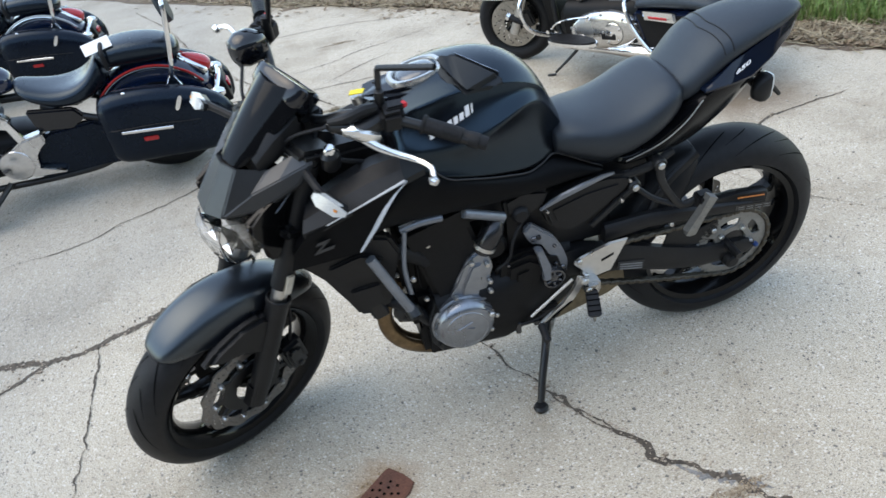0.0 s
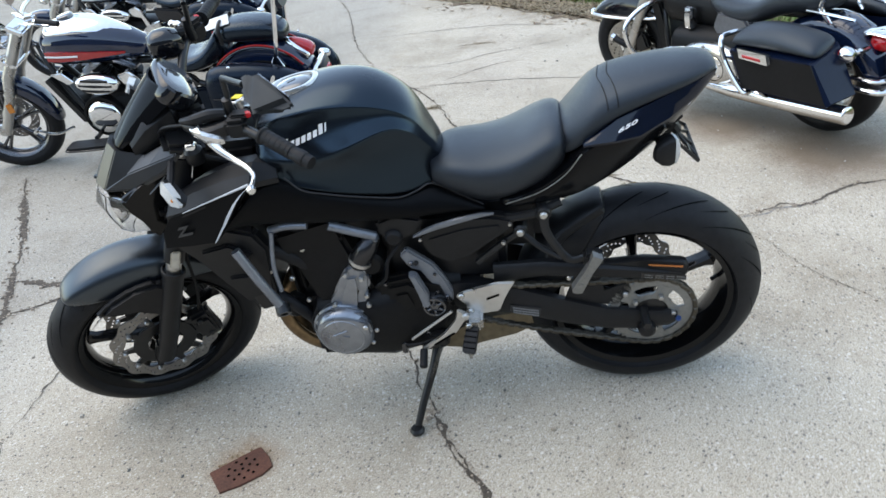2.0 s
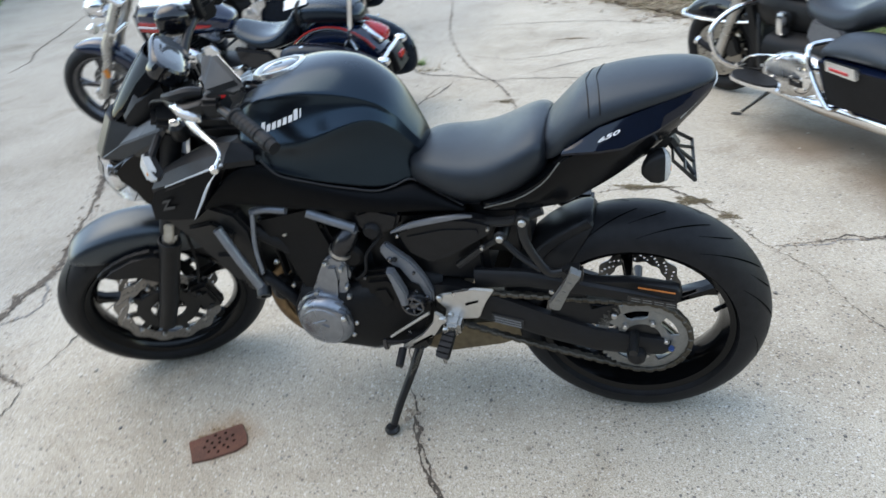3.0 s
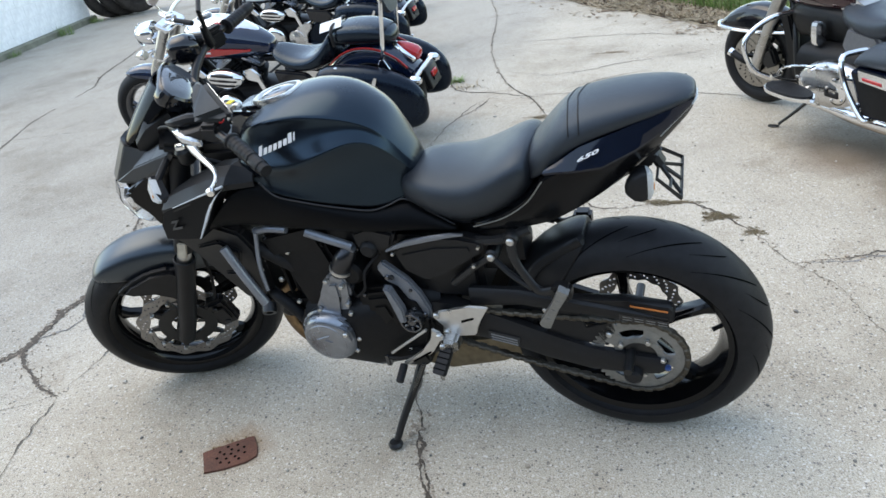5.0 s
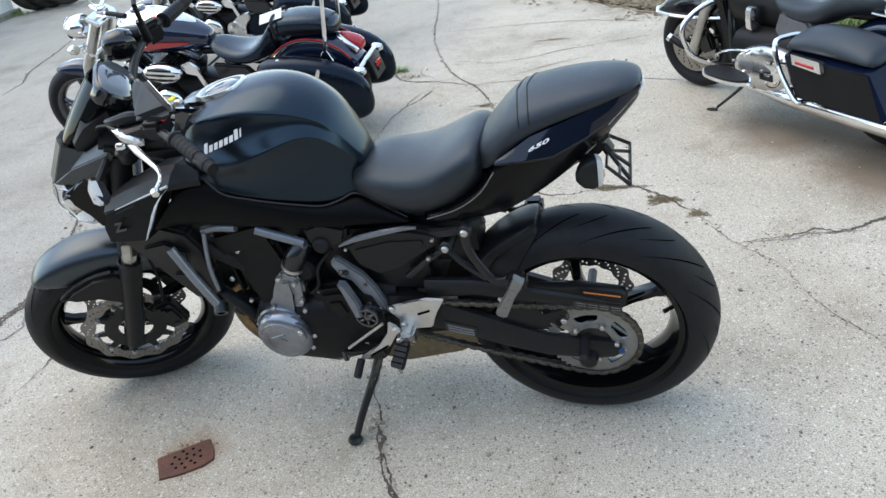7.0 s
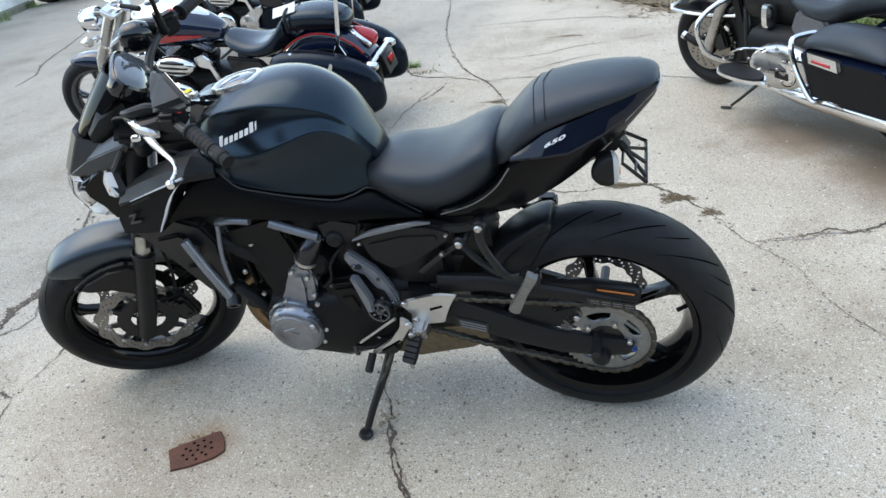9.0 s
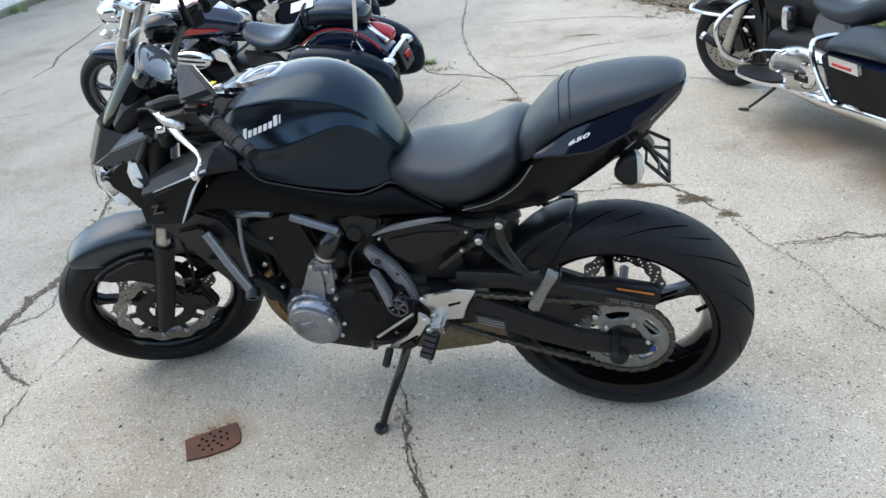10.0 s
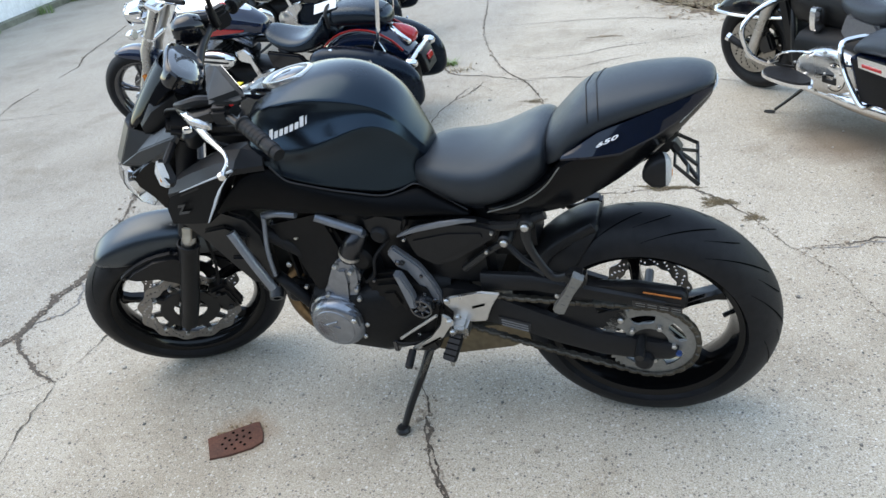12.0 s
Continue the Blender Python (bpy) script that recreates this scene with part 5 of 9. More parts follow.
for make in (lambda b: b, mirrored):
    part("panel_ridge", make(tube([(-0.330, -0.106, 0.690), (-0.250, -0.119, 0.724), (-0.190, -0.124, 0.768), (-0.150, -0.128, 0.822)], 0.0016, 6)), DULLALLOY, tail, "pale panel edge")
def numerals(text, size, m, parent, material, wrap=None):
    cu = bpy.data.curves.new("numerals", "FONT")
    cu.body, cu.size, cu.extrude, cu.shear, cu.align_x, cu.align_y = text, 1.0, 0.05, 0.30, "CENTER", "CENTER"
    cu.offset = 0.02
    tmp = bpy.data.objects.new("tmp", cu)
    me = bpy.data.meshes.new_from_object(tmp)
    bpy.data.objects.remove(tmp)
    fine = bmesh.new()
    fine.from_mesh(me)
    bmesh.ops.triangulate(fine, faces=fine.faces[:])
    bmesh.ops.subdivide_edges(fine, edges=[e for e in fine.edges if e.calc_length() > 0.10], cuts=3, use_grid_fill=True)
    fine.to_mesh(me)
    fine.free()
    me.transform(m @ Matrix.Scale(size, 4))
    if wrap:
        for v in me.vertices:
            v.co.y += wrap(v.co.x, v.co.z)
    me.materials.append(material)
    ob = new("model_number", me)
    ob.parent = parent
    ob["label"] = "white model number"
    return ob
def outline_of(*obs):
    """A search tree of the given parts' faces."""
    verts, faces = [], []
    for ob in obs:
        base = len(verts)
        verts += [v.co.copy() for v in ob.data.vertices]
        faces += [tuple(base + k for k in p.vertices) for p in ob.data.polygons]
    return BVHTree.FromPolygons(verts, faces)
TAIL_FACES = outline_of(blade, tail)
def on_blade(x, z):
    """How far out the blade's face stands at x and z."""
    hit = TAIL_FACES.ray_cast(Vector((x, -0.5, z)), Vector((0, 1, 0)))[0]
    return (hit.y if hit else -0.10) - 0.0062
numerals("650", 0.0085, Matrix.Translation((-0.052, 0, 0.8775)) @ pose(0, 0, 0, 90, -21, 0) @ Matrix.Diagonal((3.6, 1, 1, 1)), blade, WHITE, on_blade)
def tail_lens():
    """A clear strip that wraps the tail's end, from the pad's tip down both edges."""
    return tube([(0.086, -0.070, 0.888), (0.122, -0.049, 0.920), (0.148, -0.030, 0.942), (0.152, 0, 0.947), (0.148, 0.030, 0.942), (0.122, 0.049, 0.920), (0.086, 0.070, 0.888)], [0.0010, 0.0016, 0.0022, 0.0024, 0.0022, 0.0016, 0.0010], 8)
part("tail_light", tail_lens(), PALE, tail, "clear tail lamp strip", sharp=60)

# under tray, plate holder, indicators
tray = body("under_tray", join(
    plate([(-0.24, 0.715), (-0.12, 0.740), (0.0, 0.805), (0.085, 0.868), (0.09, 0.85), (0.02, 0.79), (-0.02, 0.758), (-0.06, 0.750), (-0.10, 0.715), (-0.16, 0.700)], -0.060, 0.060, 0.010, 2),
    plate([(-0.005, 0.80), (0.06, 0.838), (0.078, 0.822), (0.060, 0.790), (0.03, 0.775)], -0.028, 0.028, 0.006, 2)), PLASTIC, bike, "black plastic under tray")
HOLDER = [Vector(v) for v in ((0.076, -0.062, 0.786), (0.123, -0.052, 0.732), (0.118, 0.090, 0.750), (0.074, 0.062, 0.790))]
def on_holder(u, v):
    return HOLDER[0].lerp(HOLDER[3], u).lerp(HOLDER[1].lerp(HOLDER[2], u), v)
def plate_bars():
    segs = [(0.5, 0, 0.12, 1), (0.5, 0, 0.45, 1), (0.5, 0, 0.80, 1), (0, 0.55, 0.30, 0.55)]
    return join(*[tube([on_holder(a, b), on_holder(c, d)], 0.0050, 6, flat=0.7, smooth=False) for a, b, c, d in segs])
ph = part("plate_holder", tube([on_holder(*c) for c in ((0.5, 0), (0, 0), (0, 1), (1, 1), (1, 0), (0.5, 0))], 0.0050, 6, flat=0.7, smooth=False), GREYPLASTIC, bike, "empty black slotted plate holder")
pieces("holder_bar", plate_bars(), GREYPLASTIC, ph, slimmed=False)
part("holder_arm", join(tube([(0.03, 0, 0.825), (0.062, 0, 0.815), (0.080, 0, 0.790)], 0.013, 8, flat=1.6)), PLASTIC, ph)
REAR_LAMP = pose(0.020, -0.112, 0.782, 0, 0, 14) @ Matrix.Diagonal((0.80, 0.66, 1.25, 1))
def rear_indicator():
    """A wedge that swells from its nose to the lens."""
    return moved(loft([oval(-0.008, 0, -0.004, 0.008, 0.007, 12, 2.4), oval(-0.002, 0, -0.002, 0.018, 0.015, 12, 2.4), oval(0.012, 0, 0, 0.027, 0.024, 12, 4.5), oval(0.032, 0, 0.002, 0.032, 0.029, 12, 4.5), oval(0.046, 0, 0.003, 0.031, 0.028, 12, 4.5)]), REAR_LAMP)
def rear_lens():
    return moved(loft([oval(0.0465, 0, 0.003, 0.031, 0.028, 12, 4.5), oval(0.054, 0, 0.003, 0.030, 0.027, 12, 4.5), oval(0.062, 0, 0.003, 0.024, 0.021, 12, 2.6), oval(0.064, 0, 0.003, 0.012, 0.010, 12, 2.4)]), REAR_LAMP)
for make in (lambda b: b, mirrored):
    ind = body("rear_indicator", make(rear_indicator()), PLASTIC, bike, "black wedge-shaped indicator with a clear lens", sharp=60)
    body("stalk", make(tube([(0.03, -0.02, 0.800), (0.035, -0.095, 0.785)], 0.010, 8)), RUBBER, ind)
    body("lens", make(rear_lens()), PALE, ind, "pale clear lens")
    body("bulb", make(moved(lathe([(0, -0.0030), (0.007, -0.0022), (0.0095, 0.0), (0.0095, 0.003), (0, 0.003)], 14), REAR_LAMP @ pose(0.0645, -0.002, -0.004, 0, 0, 90))), AMBER, ind, "amber bulb")

# rear subframe, pillion peg hangers, foot pegs
def hanger():
    return join(tube([(-0.243, -0.118, 0.662), (-0.241, -0.126, 0.622), (-0.220, -0.134, 0.578), (-0.185, -0.142, 0.536), (-0.133, -0.148, 0.551)], [0.013, 0.011, 0.010, 0.011, 0.012], 10, flat=0.7),
                tube([(-0.302, -0.104, 0.605), (-0.258, -0.121, 0.567), (-0.205, -0.138, 0.540)], 0.0075, 8),
                tube([(-0.302, -0.102, 0.605), (-0.353, -0.102, 0.569), (-0.417, -0.098, 0.513)], 0.0095, 8),
                tube([(-0.355, -0.092, 0.640), (-0.270, -0.104, 0.655), (-0.200, -0.096, 0.680)], 0.012, 8),
                at_point(lathe([(0, -0.018), (0.015, -0.018), (0.019, -0.012), (0.019, 0.03), (0, 0.03)], 16), -0.243, -0.106, 0.662),
                at_point(lathe([(0, -0.016), (0.014, -0.016), (0.018, -0.011), (0.018, 0.03), (0, 0.03)], 16), -0.302, -0.094, 0.605),
                block(-0.155, -0.108, -0.172, -0.132, 0.525, 0.566, 0.008, 2))
PEG_AT = pose(-0.150, -0.172, 0.512, 0, 27, 0)
for make in (lambda b: b, mirrored):
    hg = part("pillion_hanger", make(hanger()), IRON, bike, "black tubular pillion peg hanger")
    if make is not mirrored:
        part("pillion_peg", make(moved(loft([[(-0.006, -0.006, -0.064), (0.006, -0.006, -0.064), (0.006, 0.006, -0.064), (-0.006, 0.006, -0.064)], [(-0.014, -0.012, -0.052), (0.014, -0.012, -0.052), (0.014, 0.010, -0.052), (-0.014, 0.010, -0.052)], [(-0.010, -0.012, 0.01), (0.010, -0.012, 0.01), (0.010, 0.010, 0.01), (-0.010, 0.010, 0.01)], [(-0.013, -0.012, 0.062), (0.013, -0.012, 0.062), (0.013, 0.010, 0.062), (-0.013, 0.010, 0.062)]]), PEG_AT)), DULLALLOY, hg, "folded bare alloy pillion peg")
        pieces("peg_slot", make(moved(join(*[block(-0.005, 0.005, -0.0134, -0.0110, -0.036 + 0.030 * k, -0.026 + 0.030 * k, 0) for k in range(3)]), PEG_AT)), DULLALLOY, hg, slimmed=False)
    pieces("hanger_bolt", make(join(bolt(-0.243, -0.125, 0.662, 0.010), bolt(-0.302, -0.111, 0.605, 0.010), bolt(-0.19, -0.112, 0.452, 0.007), bolt(-0.135, -0.174, 0.548, 0.008))), STEEL, hg, slimmed=False)
def heel_guard():
    return plate([(-0.483, 0.434), (-0.462, 0.447), (-0.413, 0.453), (-0.377, 0.470), (-0.325, 0.468), (-0.358, 0.422), (-0.373, 0.371), (-0.462, 0.358), (-0.464, 0.376), (-0.452, 0.401), (-0.477, 0.418)], -0.136, -0.127, 0.004, 2)
for make in (lambda b: b, mirrored):
    hgd = part("heel_guard", make(heel_guard()), ALU, bike, "bare alloy heel guard")
    part("guard_slot", make(plate([(-0.404, 0.421), (-0.370, 0.433), (-0.370, 0.427), (-0.404, 0.414)], -0.1376, -0.134, 0)), GROOVE, hgd)
    pieces("guard_bolt", make(join(bolt(-0.468, -0.138, 0.435, 0.009), bolt(-0.449, -0.138, 0.380, 0.009))), STEEL, hgd, slimmed=False)
    pg = part("foot_peg", make(moved(loft([[(-0.012 * k, y, -0.012 * k), (0.012 * k, y, -0.012 * k), (0.0175 * k, y, 0.002), (0.016 * k, y, 0.011), (-0.016 * k, y, 0.011), (-0.0175 * k, y, 0.002)] for y, k in ((0.0, 0.9), (-0.006, 1.0), (-0.054, 1.08), (-0.065, 1.05), (-0.069, 0.8))]), pose(-0.446, -0.166, 0.345, 34, 0, -14))), RUBBER, bike, "black rubber foot peg")
    part("peg_mount", make(join(block(-0.462, -0.418, -0.172, -0.120, 0.335, 0.378, 0.008, 2), bolt(-0.455, -0.172, 0.360, 0.009))), STEEL, pg)
    pieces("peg_groove", make(moved(join(*[block(-0.018, 0.018, -0.012 - 0.015 * k, -0.009 - 0.015 * k, 0.0115, 0.0130, 0) for k in range(4)]), pose(-0.446, -0.166, 0.345, 34, 0, -14))), GROOVE, pg, slimmed=False)
    part("peg_feeler", make(moved(lathe([(0, -0.014), (0.004, -0.014), (0.006, 0), (0.006, 0.012), (0, 0.012)], 8, "z"), pose(-0.457, -0.212, 0.294))), STEEL, pg)
# gear lever with its link rod
gl = part("gear_lever", join(plate([(-0.482, 0.408), (-0.458, 0.392), (-0.462, 0.372), (-0.497, 0.318), (-0.588, 0.262), (-0.594, 0.273), (-0.523, 0.320), (-0.488, 0.366)], -0.160, -0.150, 0.004, 2),
     tube([(-0.616, -0.158, 0.309), (-0.496, -0.158, 0.402)], 0.0042, 8, smooth=False), bolt(-0.462, -0.162, 0.384, 0.011)), ALU, bike, "alloy gear lever and link rod")
part("lever_slot", plate([(-0.500, 0.328), (-0.560, 0.287), (-0.556, 0.283), (-0.497, 0.323)], -0.1616, -0.158, 0), GROOVE, gl)
part("toe_peg", moved(lathe([(0, -0.030), (0.010, -0.030), (0.011, -0.026), (0.011, 0.02), (0, 0.02)], 14), pose(-0.590, -0.180, 0.262, 20, 0, 0)), RUBBER, gl)
part("brake_pedal", mirrored(plate([(-0.47, 0.36), (-0.44, 0.36), (-0.50, 0.30), (-0.60, 0.28), (-0.60, 0.29), (-0.51, 0.32)], -0.165, -0.150, 0.004, 2)), IRON, bike)

# side stand; its foot touches the ground
st = body("side_stand", join(tube([(-0.552, -0.130, 0.262), (-0.575, -0.18, 0.195), (-0.612, -0.238, 0.110), (-0.632, -0.272, 0.056)], [0.014, 0.012, 0.011, 0.010], 12), plate([(-0.585, 0.300), (-0.53, 0.305), (-0.515, 0.265), (-0.545, 0.240), (-0.580, 0.245)], -0.165, -0.110, 0.008, 2)), IRON, bike, "black side stand, folded out")
body("stand_foot", at_point(lathe([(0, 0.012), (0.016, 0.010), (0.021, 0.002), (0.020, -0.005), (0, -0.007)], 18, "z"), -0.636, -0.282, 0.0475, -8, 0, 0), IRON, st)
body("stand_spring", join(*[moved(lathe([(0.0045, -0.0012), (0.0068, 0), (0.0045, 0.0012)], 10, "z"), Matrix.Translation(Vector((-0.545, -0.165, 0.255)).lerp(Vector((-0.596, -0.212, 0.150)), k / 24)) @ pose(0, 0, 0, -25, 25, 0)) for k in range(25)]), STEEL, st)

# steering: front wheel, discs, fork, mudguard
front, front_at = cast_wheel(bike, "front_wheel", (-1.41, 0, 0.299), 0.305, 0.122, 0.058, 0.226, 5, STEER, phase=0.25, hub=0.038)
for y in (-0.066, 0.062):
    dk = part("brake_disc", moved(disc_ring(0.114, 0.150, 0.0050, 12, y), front_at), DISC, front, "wavy drilled front brake disc")
    carrier_ring = part("disc_carrier", moved(lathe([(0.050, y - 0.004), (0.086, y - 0.004), (0.090, y), (0.086, y + 0.006), (0.050, y + 0.006)], 40, closed=True), front_at), IRON, dk)
    for k in range(10):
        a = 2 * math.pi * k / 10 + 0.2
        part("lug", moved(moved(plate([(0.078, -0.013), (0.108, -0.006), (0.118, -0.006), (0.118, 0.006), (0.108, 0.006), (0.078, 0.013)], y - 0.003, y + 0.005, 0.001), Matrix.Rotation(a, 4, "Y")), front_at), IRON, carrier_ring)
        part("rivet", moved(bolt(0.114 * math.cos(a), y - 0.005, -0.114 * math.sin(a), 0.0075, 0.008), front_at), STEEL, carrier_ring)
for s in (-1, 1):
    leg = part("fork_leg", steered(join(
        tube([(fork_x(0.285) - 0.012, s * 0.098, 0.270), (fork_x(0.36), s * 0.098, 0.36), (fork_x(0.585), s * 0.098, 0.585)], [0.026, 0.028, 0.029], 16, smooth=False),
        block(-0.028, 0.028, -0.022, 0.022, -0.045, 0.040, 0.010, 2, pose(-1.415, s * 0.095, 0.300, 0, 24, 0)),
        at_point(lathe([(0.0295, -0.008), (0.032, -0.006), (0.032, 0.006), (0.0295, 0.008)], 20, "z"), fork_x(0.585), s * 0.098, 0.585, 0, 24, 0))), PLASTIC, bike, "black fork leg")
    part("stanchion", steered(tube([(fork_x(0.58), s * 0.098, 0.58), (fork_x(0.96), s * 0.098, 0.96)], 0.0205, 16, smooth=False)), STEEL, leg, "bright fork tube")
    part("fork_sleeve", steered(tube([(fork_x(0.625), s * 0.098, 0.625), (fork_x(0.930), s * 0.098, 0.930)], 0.027, 16, smooth=False)), PLASTIC, leg, "black upper fork sleeve")
    part("fork_reflector", steered(moved(block(-0.013, 0.013, -0.004, 0.004, -0.030, 0.030, 0.004, 2), pose(fork_x(0.645) - 0.004, s * 0.128, 0.645, 0, 24, 0))), CREAM, leg, "pale oblong fork reflector")
    part("brake_caliper", steered(join(block(-0.03, 0.035, -0.022, 0.022, -0.058, 0.058, 0.010, 2, pose(-1.285, s * 0.082, 0.330, 0, -8, 0)), block(-0.02, 0.03, -0.03, 0.03, -0.035, 0.035, 0.008, 2, pose(-1.288, s * 0.082, 0.330, 0, -8, 0)), bolt(-1.292, s * 0.108 - 0.004, 0.365, 0.009), bolt(-1.278, s * 0.108 - 0.004, 0.300, 0.009))), IRON, leg, "black brake caliper")
    part("brake_hose", steered(tube([(-1.28, s * 0.085, 0.39), (-1.255, s * 0.075, 0.47), (-1.235, s * 0.06, 0.60), (-1.18, s * 0.04, 0.74)], 0.0045, 8)), RUBBER, leg)
part("triple_clamp", steered(join(block(-0.045, 0.045, -0.13, 0.13, -0.018, 0.018, 0.012, 2, pose(fork_x(0.78), 0, 0.78, 0, 24, 0)), block(-0.045, 0.05, -0.13, 0.13, -0.016, 0.016, 0.012, 2, pose(fork_x(0.955), 0, 0.955, 0, 24, 0)))), IRON, bike, "black fork yokes")
gd = part("front_mudguard", steered(arc_shell(-1.41, 0.299, [(123, 0.318, 0.034, 0.012), (119, 0.328, 0.054, 0.032), (110, 0.336, 0.068, 0.065), (98, 0.341, 0.076, 0.090), (85, 0.342, 0.080, 0.108), (70, 0.339, 0.077, 0.100), (55, 0.335, 0.072, 0.075), (42, 0.331, 0.064, 0.045), (33, 0.328, 0.050, 0.018)], n=11)), GUARD, bike, "satin black front mudguard", subsurf=2)
def guard_flank():
    return plate([(-1.520, 0.530), (-1.47, 0.560), (-1.40, 0.578), (-1.335, 0.570), (-1.300, 0.530), (-1.325, 0.405), (-1.360, 0.395), (-1.365, 0.470), (-1.41, 0.512), (-1.47, 0.520)], -0.108, -0.072, 0.012, 2)
for make in (lambda b: b, mirrored):
    part("mudguard_flank", steered(make(guard_flank())), PLASTIC, gd, "satin black mudguard flank")

# headlight cowl
def nose_shell():
    """A beak: a broad middle face, a crest that sweeps back on either side, and flanks that fall away below it."""
    tip, brow = (-1.345, 0.0, 0.868), (-1.272, 0.0, 0.966)
    P = {"tip": tip, "brow": brow, "corner": (-1.330, 0.046, 0.872), "notch": (-1.262, 0.034, 0.962), "crest": (-1.262, 0.074, 0.914), "dip": (-1.206, 0.066, 0.944), "wing": (-1.138, 0.136, 0.962), "inner": (-1.150, 0.096, 0.976), "under": (-1.262, 0.094, 0.882), "hook": (-1.180, 0.134, 0.926), "mid": (-1.204, 0.104, 0.938)}
    quads = [("tip", "corner", "notch", "brow"), ("corner", "crest", "dip", "notch"), ("crest", "mid", "inner", "dip"), ("mid", "wing", "inner"), ("corner", "under", "crest"), ("under", "hook", "mid", "crest"), ("hook", "wing", "mid")]
    bm = bmesh.new()
    for s in (-1, 1):
        vs = {k: bm.verts.new((x, s * y, z)) for k, (x, y, z) in P.items()}
        for q in quads:
            bm.faces.new([vs[k] for k in q])
    bmesh.ops.remove_doubles(bm, verts=bm.verts[:], dist=1e-4)
    bmesh.ops.recalc_face_normals(bm, faces=bm.faces[:])
    g = bmesh.ops.extrude_face_region(bm, geom=bm.faces[:])
    bmesh.ops.translate(bm, verts=[v for v in g["geom"] if isinstance(v, bmesh.types.BMVert)], vec=(0.010, 0, -0.010))
    bmesh.ops.bevel(bm, geom=[e for e in bm.edges if e.calc_face_angle(0) > 0.15], offset=0.0025, segments=2, affect="EDGES", clamp_overlap=True)
    return bm
cowl = part("headlight_cowl", steered(nose_shell()), COWL, bike, "matt black beaked headlight cowl", sharp=12)
def hl_back():
    rows = [(0.708, [(-1.285, 0), (-1.280, 0.034), (-1.240, 0.046), (-1.18, 0.045)]), (0.76, [(-1.296, 0), (-1.286, 0.050), (-1.235, 0.076), (-1.16, 0.070)]), (0.82, [(-1.300, 0), (-1.290, 0.052), (-1.230, 0.090), (-1.15, 0.085)]), (0.860, [(-1.300, 0), (-1.290, 0.050), (-1.222, 0.094), (-1.14, 0.096)])]
    return loft([[(x, -y, z) for x, y in r[::-1]] + [(x, y, z) for x, y in r[1:]] for z, r in rows], caps=True, closed=True)
part("headlight_shell", steered(hl_back()), RIMBLACK, cowl, "black headlight housing")
def hl_lens():
    rows = [(0.700, [(-1.330, 0), (-1.326, 0.028), (-1.285, 0.044)]), (0.735, [(-1.354, 0), (-1.345, 0.040), (-1.278, 0.066)]), (0.79, [(-1.366, 0), (-1.352, 0.046), (-1.270, 0.084)]), (0.815, [(-1.368, 0), (-1.352, 0.046), (-1.266, 0.088)]), (0.848, [(-1.352, 0), (-1.338, 0.040), (-1.266, 0.086)])]
    bm = loft([[(x, -y, z) for x, y in r[::-1]] + [(x, y, z) for x, y in r[1:]] for z, r in rows], closed=False)
    g = bmesh.ops.extrude_face_region(bm, geom=bm.faces[:])
    bmesh.ops.translate(bm, verts=[v for v in g["geom"] if isinstance(v, bmesh.types.BMVert)], vec=(0.003, 0, 0))
    return bm
part("headlight_lens", steered(hl_lens()), CLEAR, cowl, "clear faceted headlight lens")
pieces("reflector", steered(join(*[loft([oval(-1.336, s_ * 0.029, 0.792, 0.024, 0.036, 12, 4), oval(-1.318, s_ * 0.030, 0.790, 0.019, 0.028, 12, 3), oval(-1.304, s_ * 0.030, 0.788, 0.007, 0.010, 12, 3)], caps=False) for s_ in (-1, 1)])), CHROME, cowl, "bright headlight reflector", slimmed=False)
for make in (lambda b: b, mirrored):
    part("headlight_ear", steered(make(plate([(-1.306, 0.866), (-1.262, 0.884), (-1.184, 0.926), (-1.150, 0.908), (-1.168, 0.850), (-1.208, 0.778), (-1.258, 0.716), (-1.276, 0.730), (-1.282, 0.790), (-1.290, 0.836)], -0.106, -0.082, 0.008, 2))), RIMBLACK, cowl, "gloss black panel beside the headlight")
    part("visor_edge", steered(make(tube([(-1.298, -0.086, 0.842), (-1.240, -0.103, 0.858), (-1.185, -0.104, 0.893)], 0.0028, 6))), TUBE, cowl)
# fly screen and instruments
def screen():
    """A smoked blade: pointed at the foot, broader and bowed towards its upper edge."""
    rows = []
    for t in range(8):
        f = t / 7
        w = 0.034 + 0.048 * f ** 0.8
        r = []
        for i in range(11):
            u = -1 + i / 5
            rise = 0.016 * (1 - f) * abs(u)
            r.append((-1.277 + 0.127 * f + 0.024 * f * f + (0.030 + 0.026 * f) * u * u, w * u, 0.940 + 0.152 * f + rise - 0.016 * f * u * u))
        rows.append(r)
    bm = loft(rows, closed=False)
    g = bmesh.ops.extrude_face_region(bm, geom=bm.faces[:])
    bmesh.ops.translate(bm, verts=[v for v in g["geom"] if isinstance(v, bmesh.types.BMVert)], vec=(0.004, 0, -0.002))
    return bm
part("fly_screen", steered(screen()), SMOKE, cowl, "dark smoked fly screen")
part("screen_inner", steered(loft([oval(-1.225, 0, 0.95, 0.060, 0.025, 14, 3), oval(-1.18, 0, 0.978, 0.072, 0.045, 14, 3), oval(-1.11, 0, 1.0, 0.066, 0.045, 14, 3)])), PLASTIC, cowl)
mt_at = STEER @ pose(-1.078, 0, 1.052, 0, 50, 0)
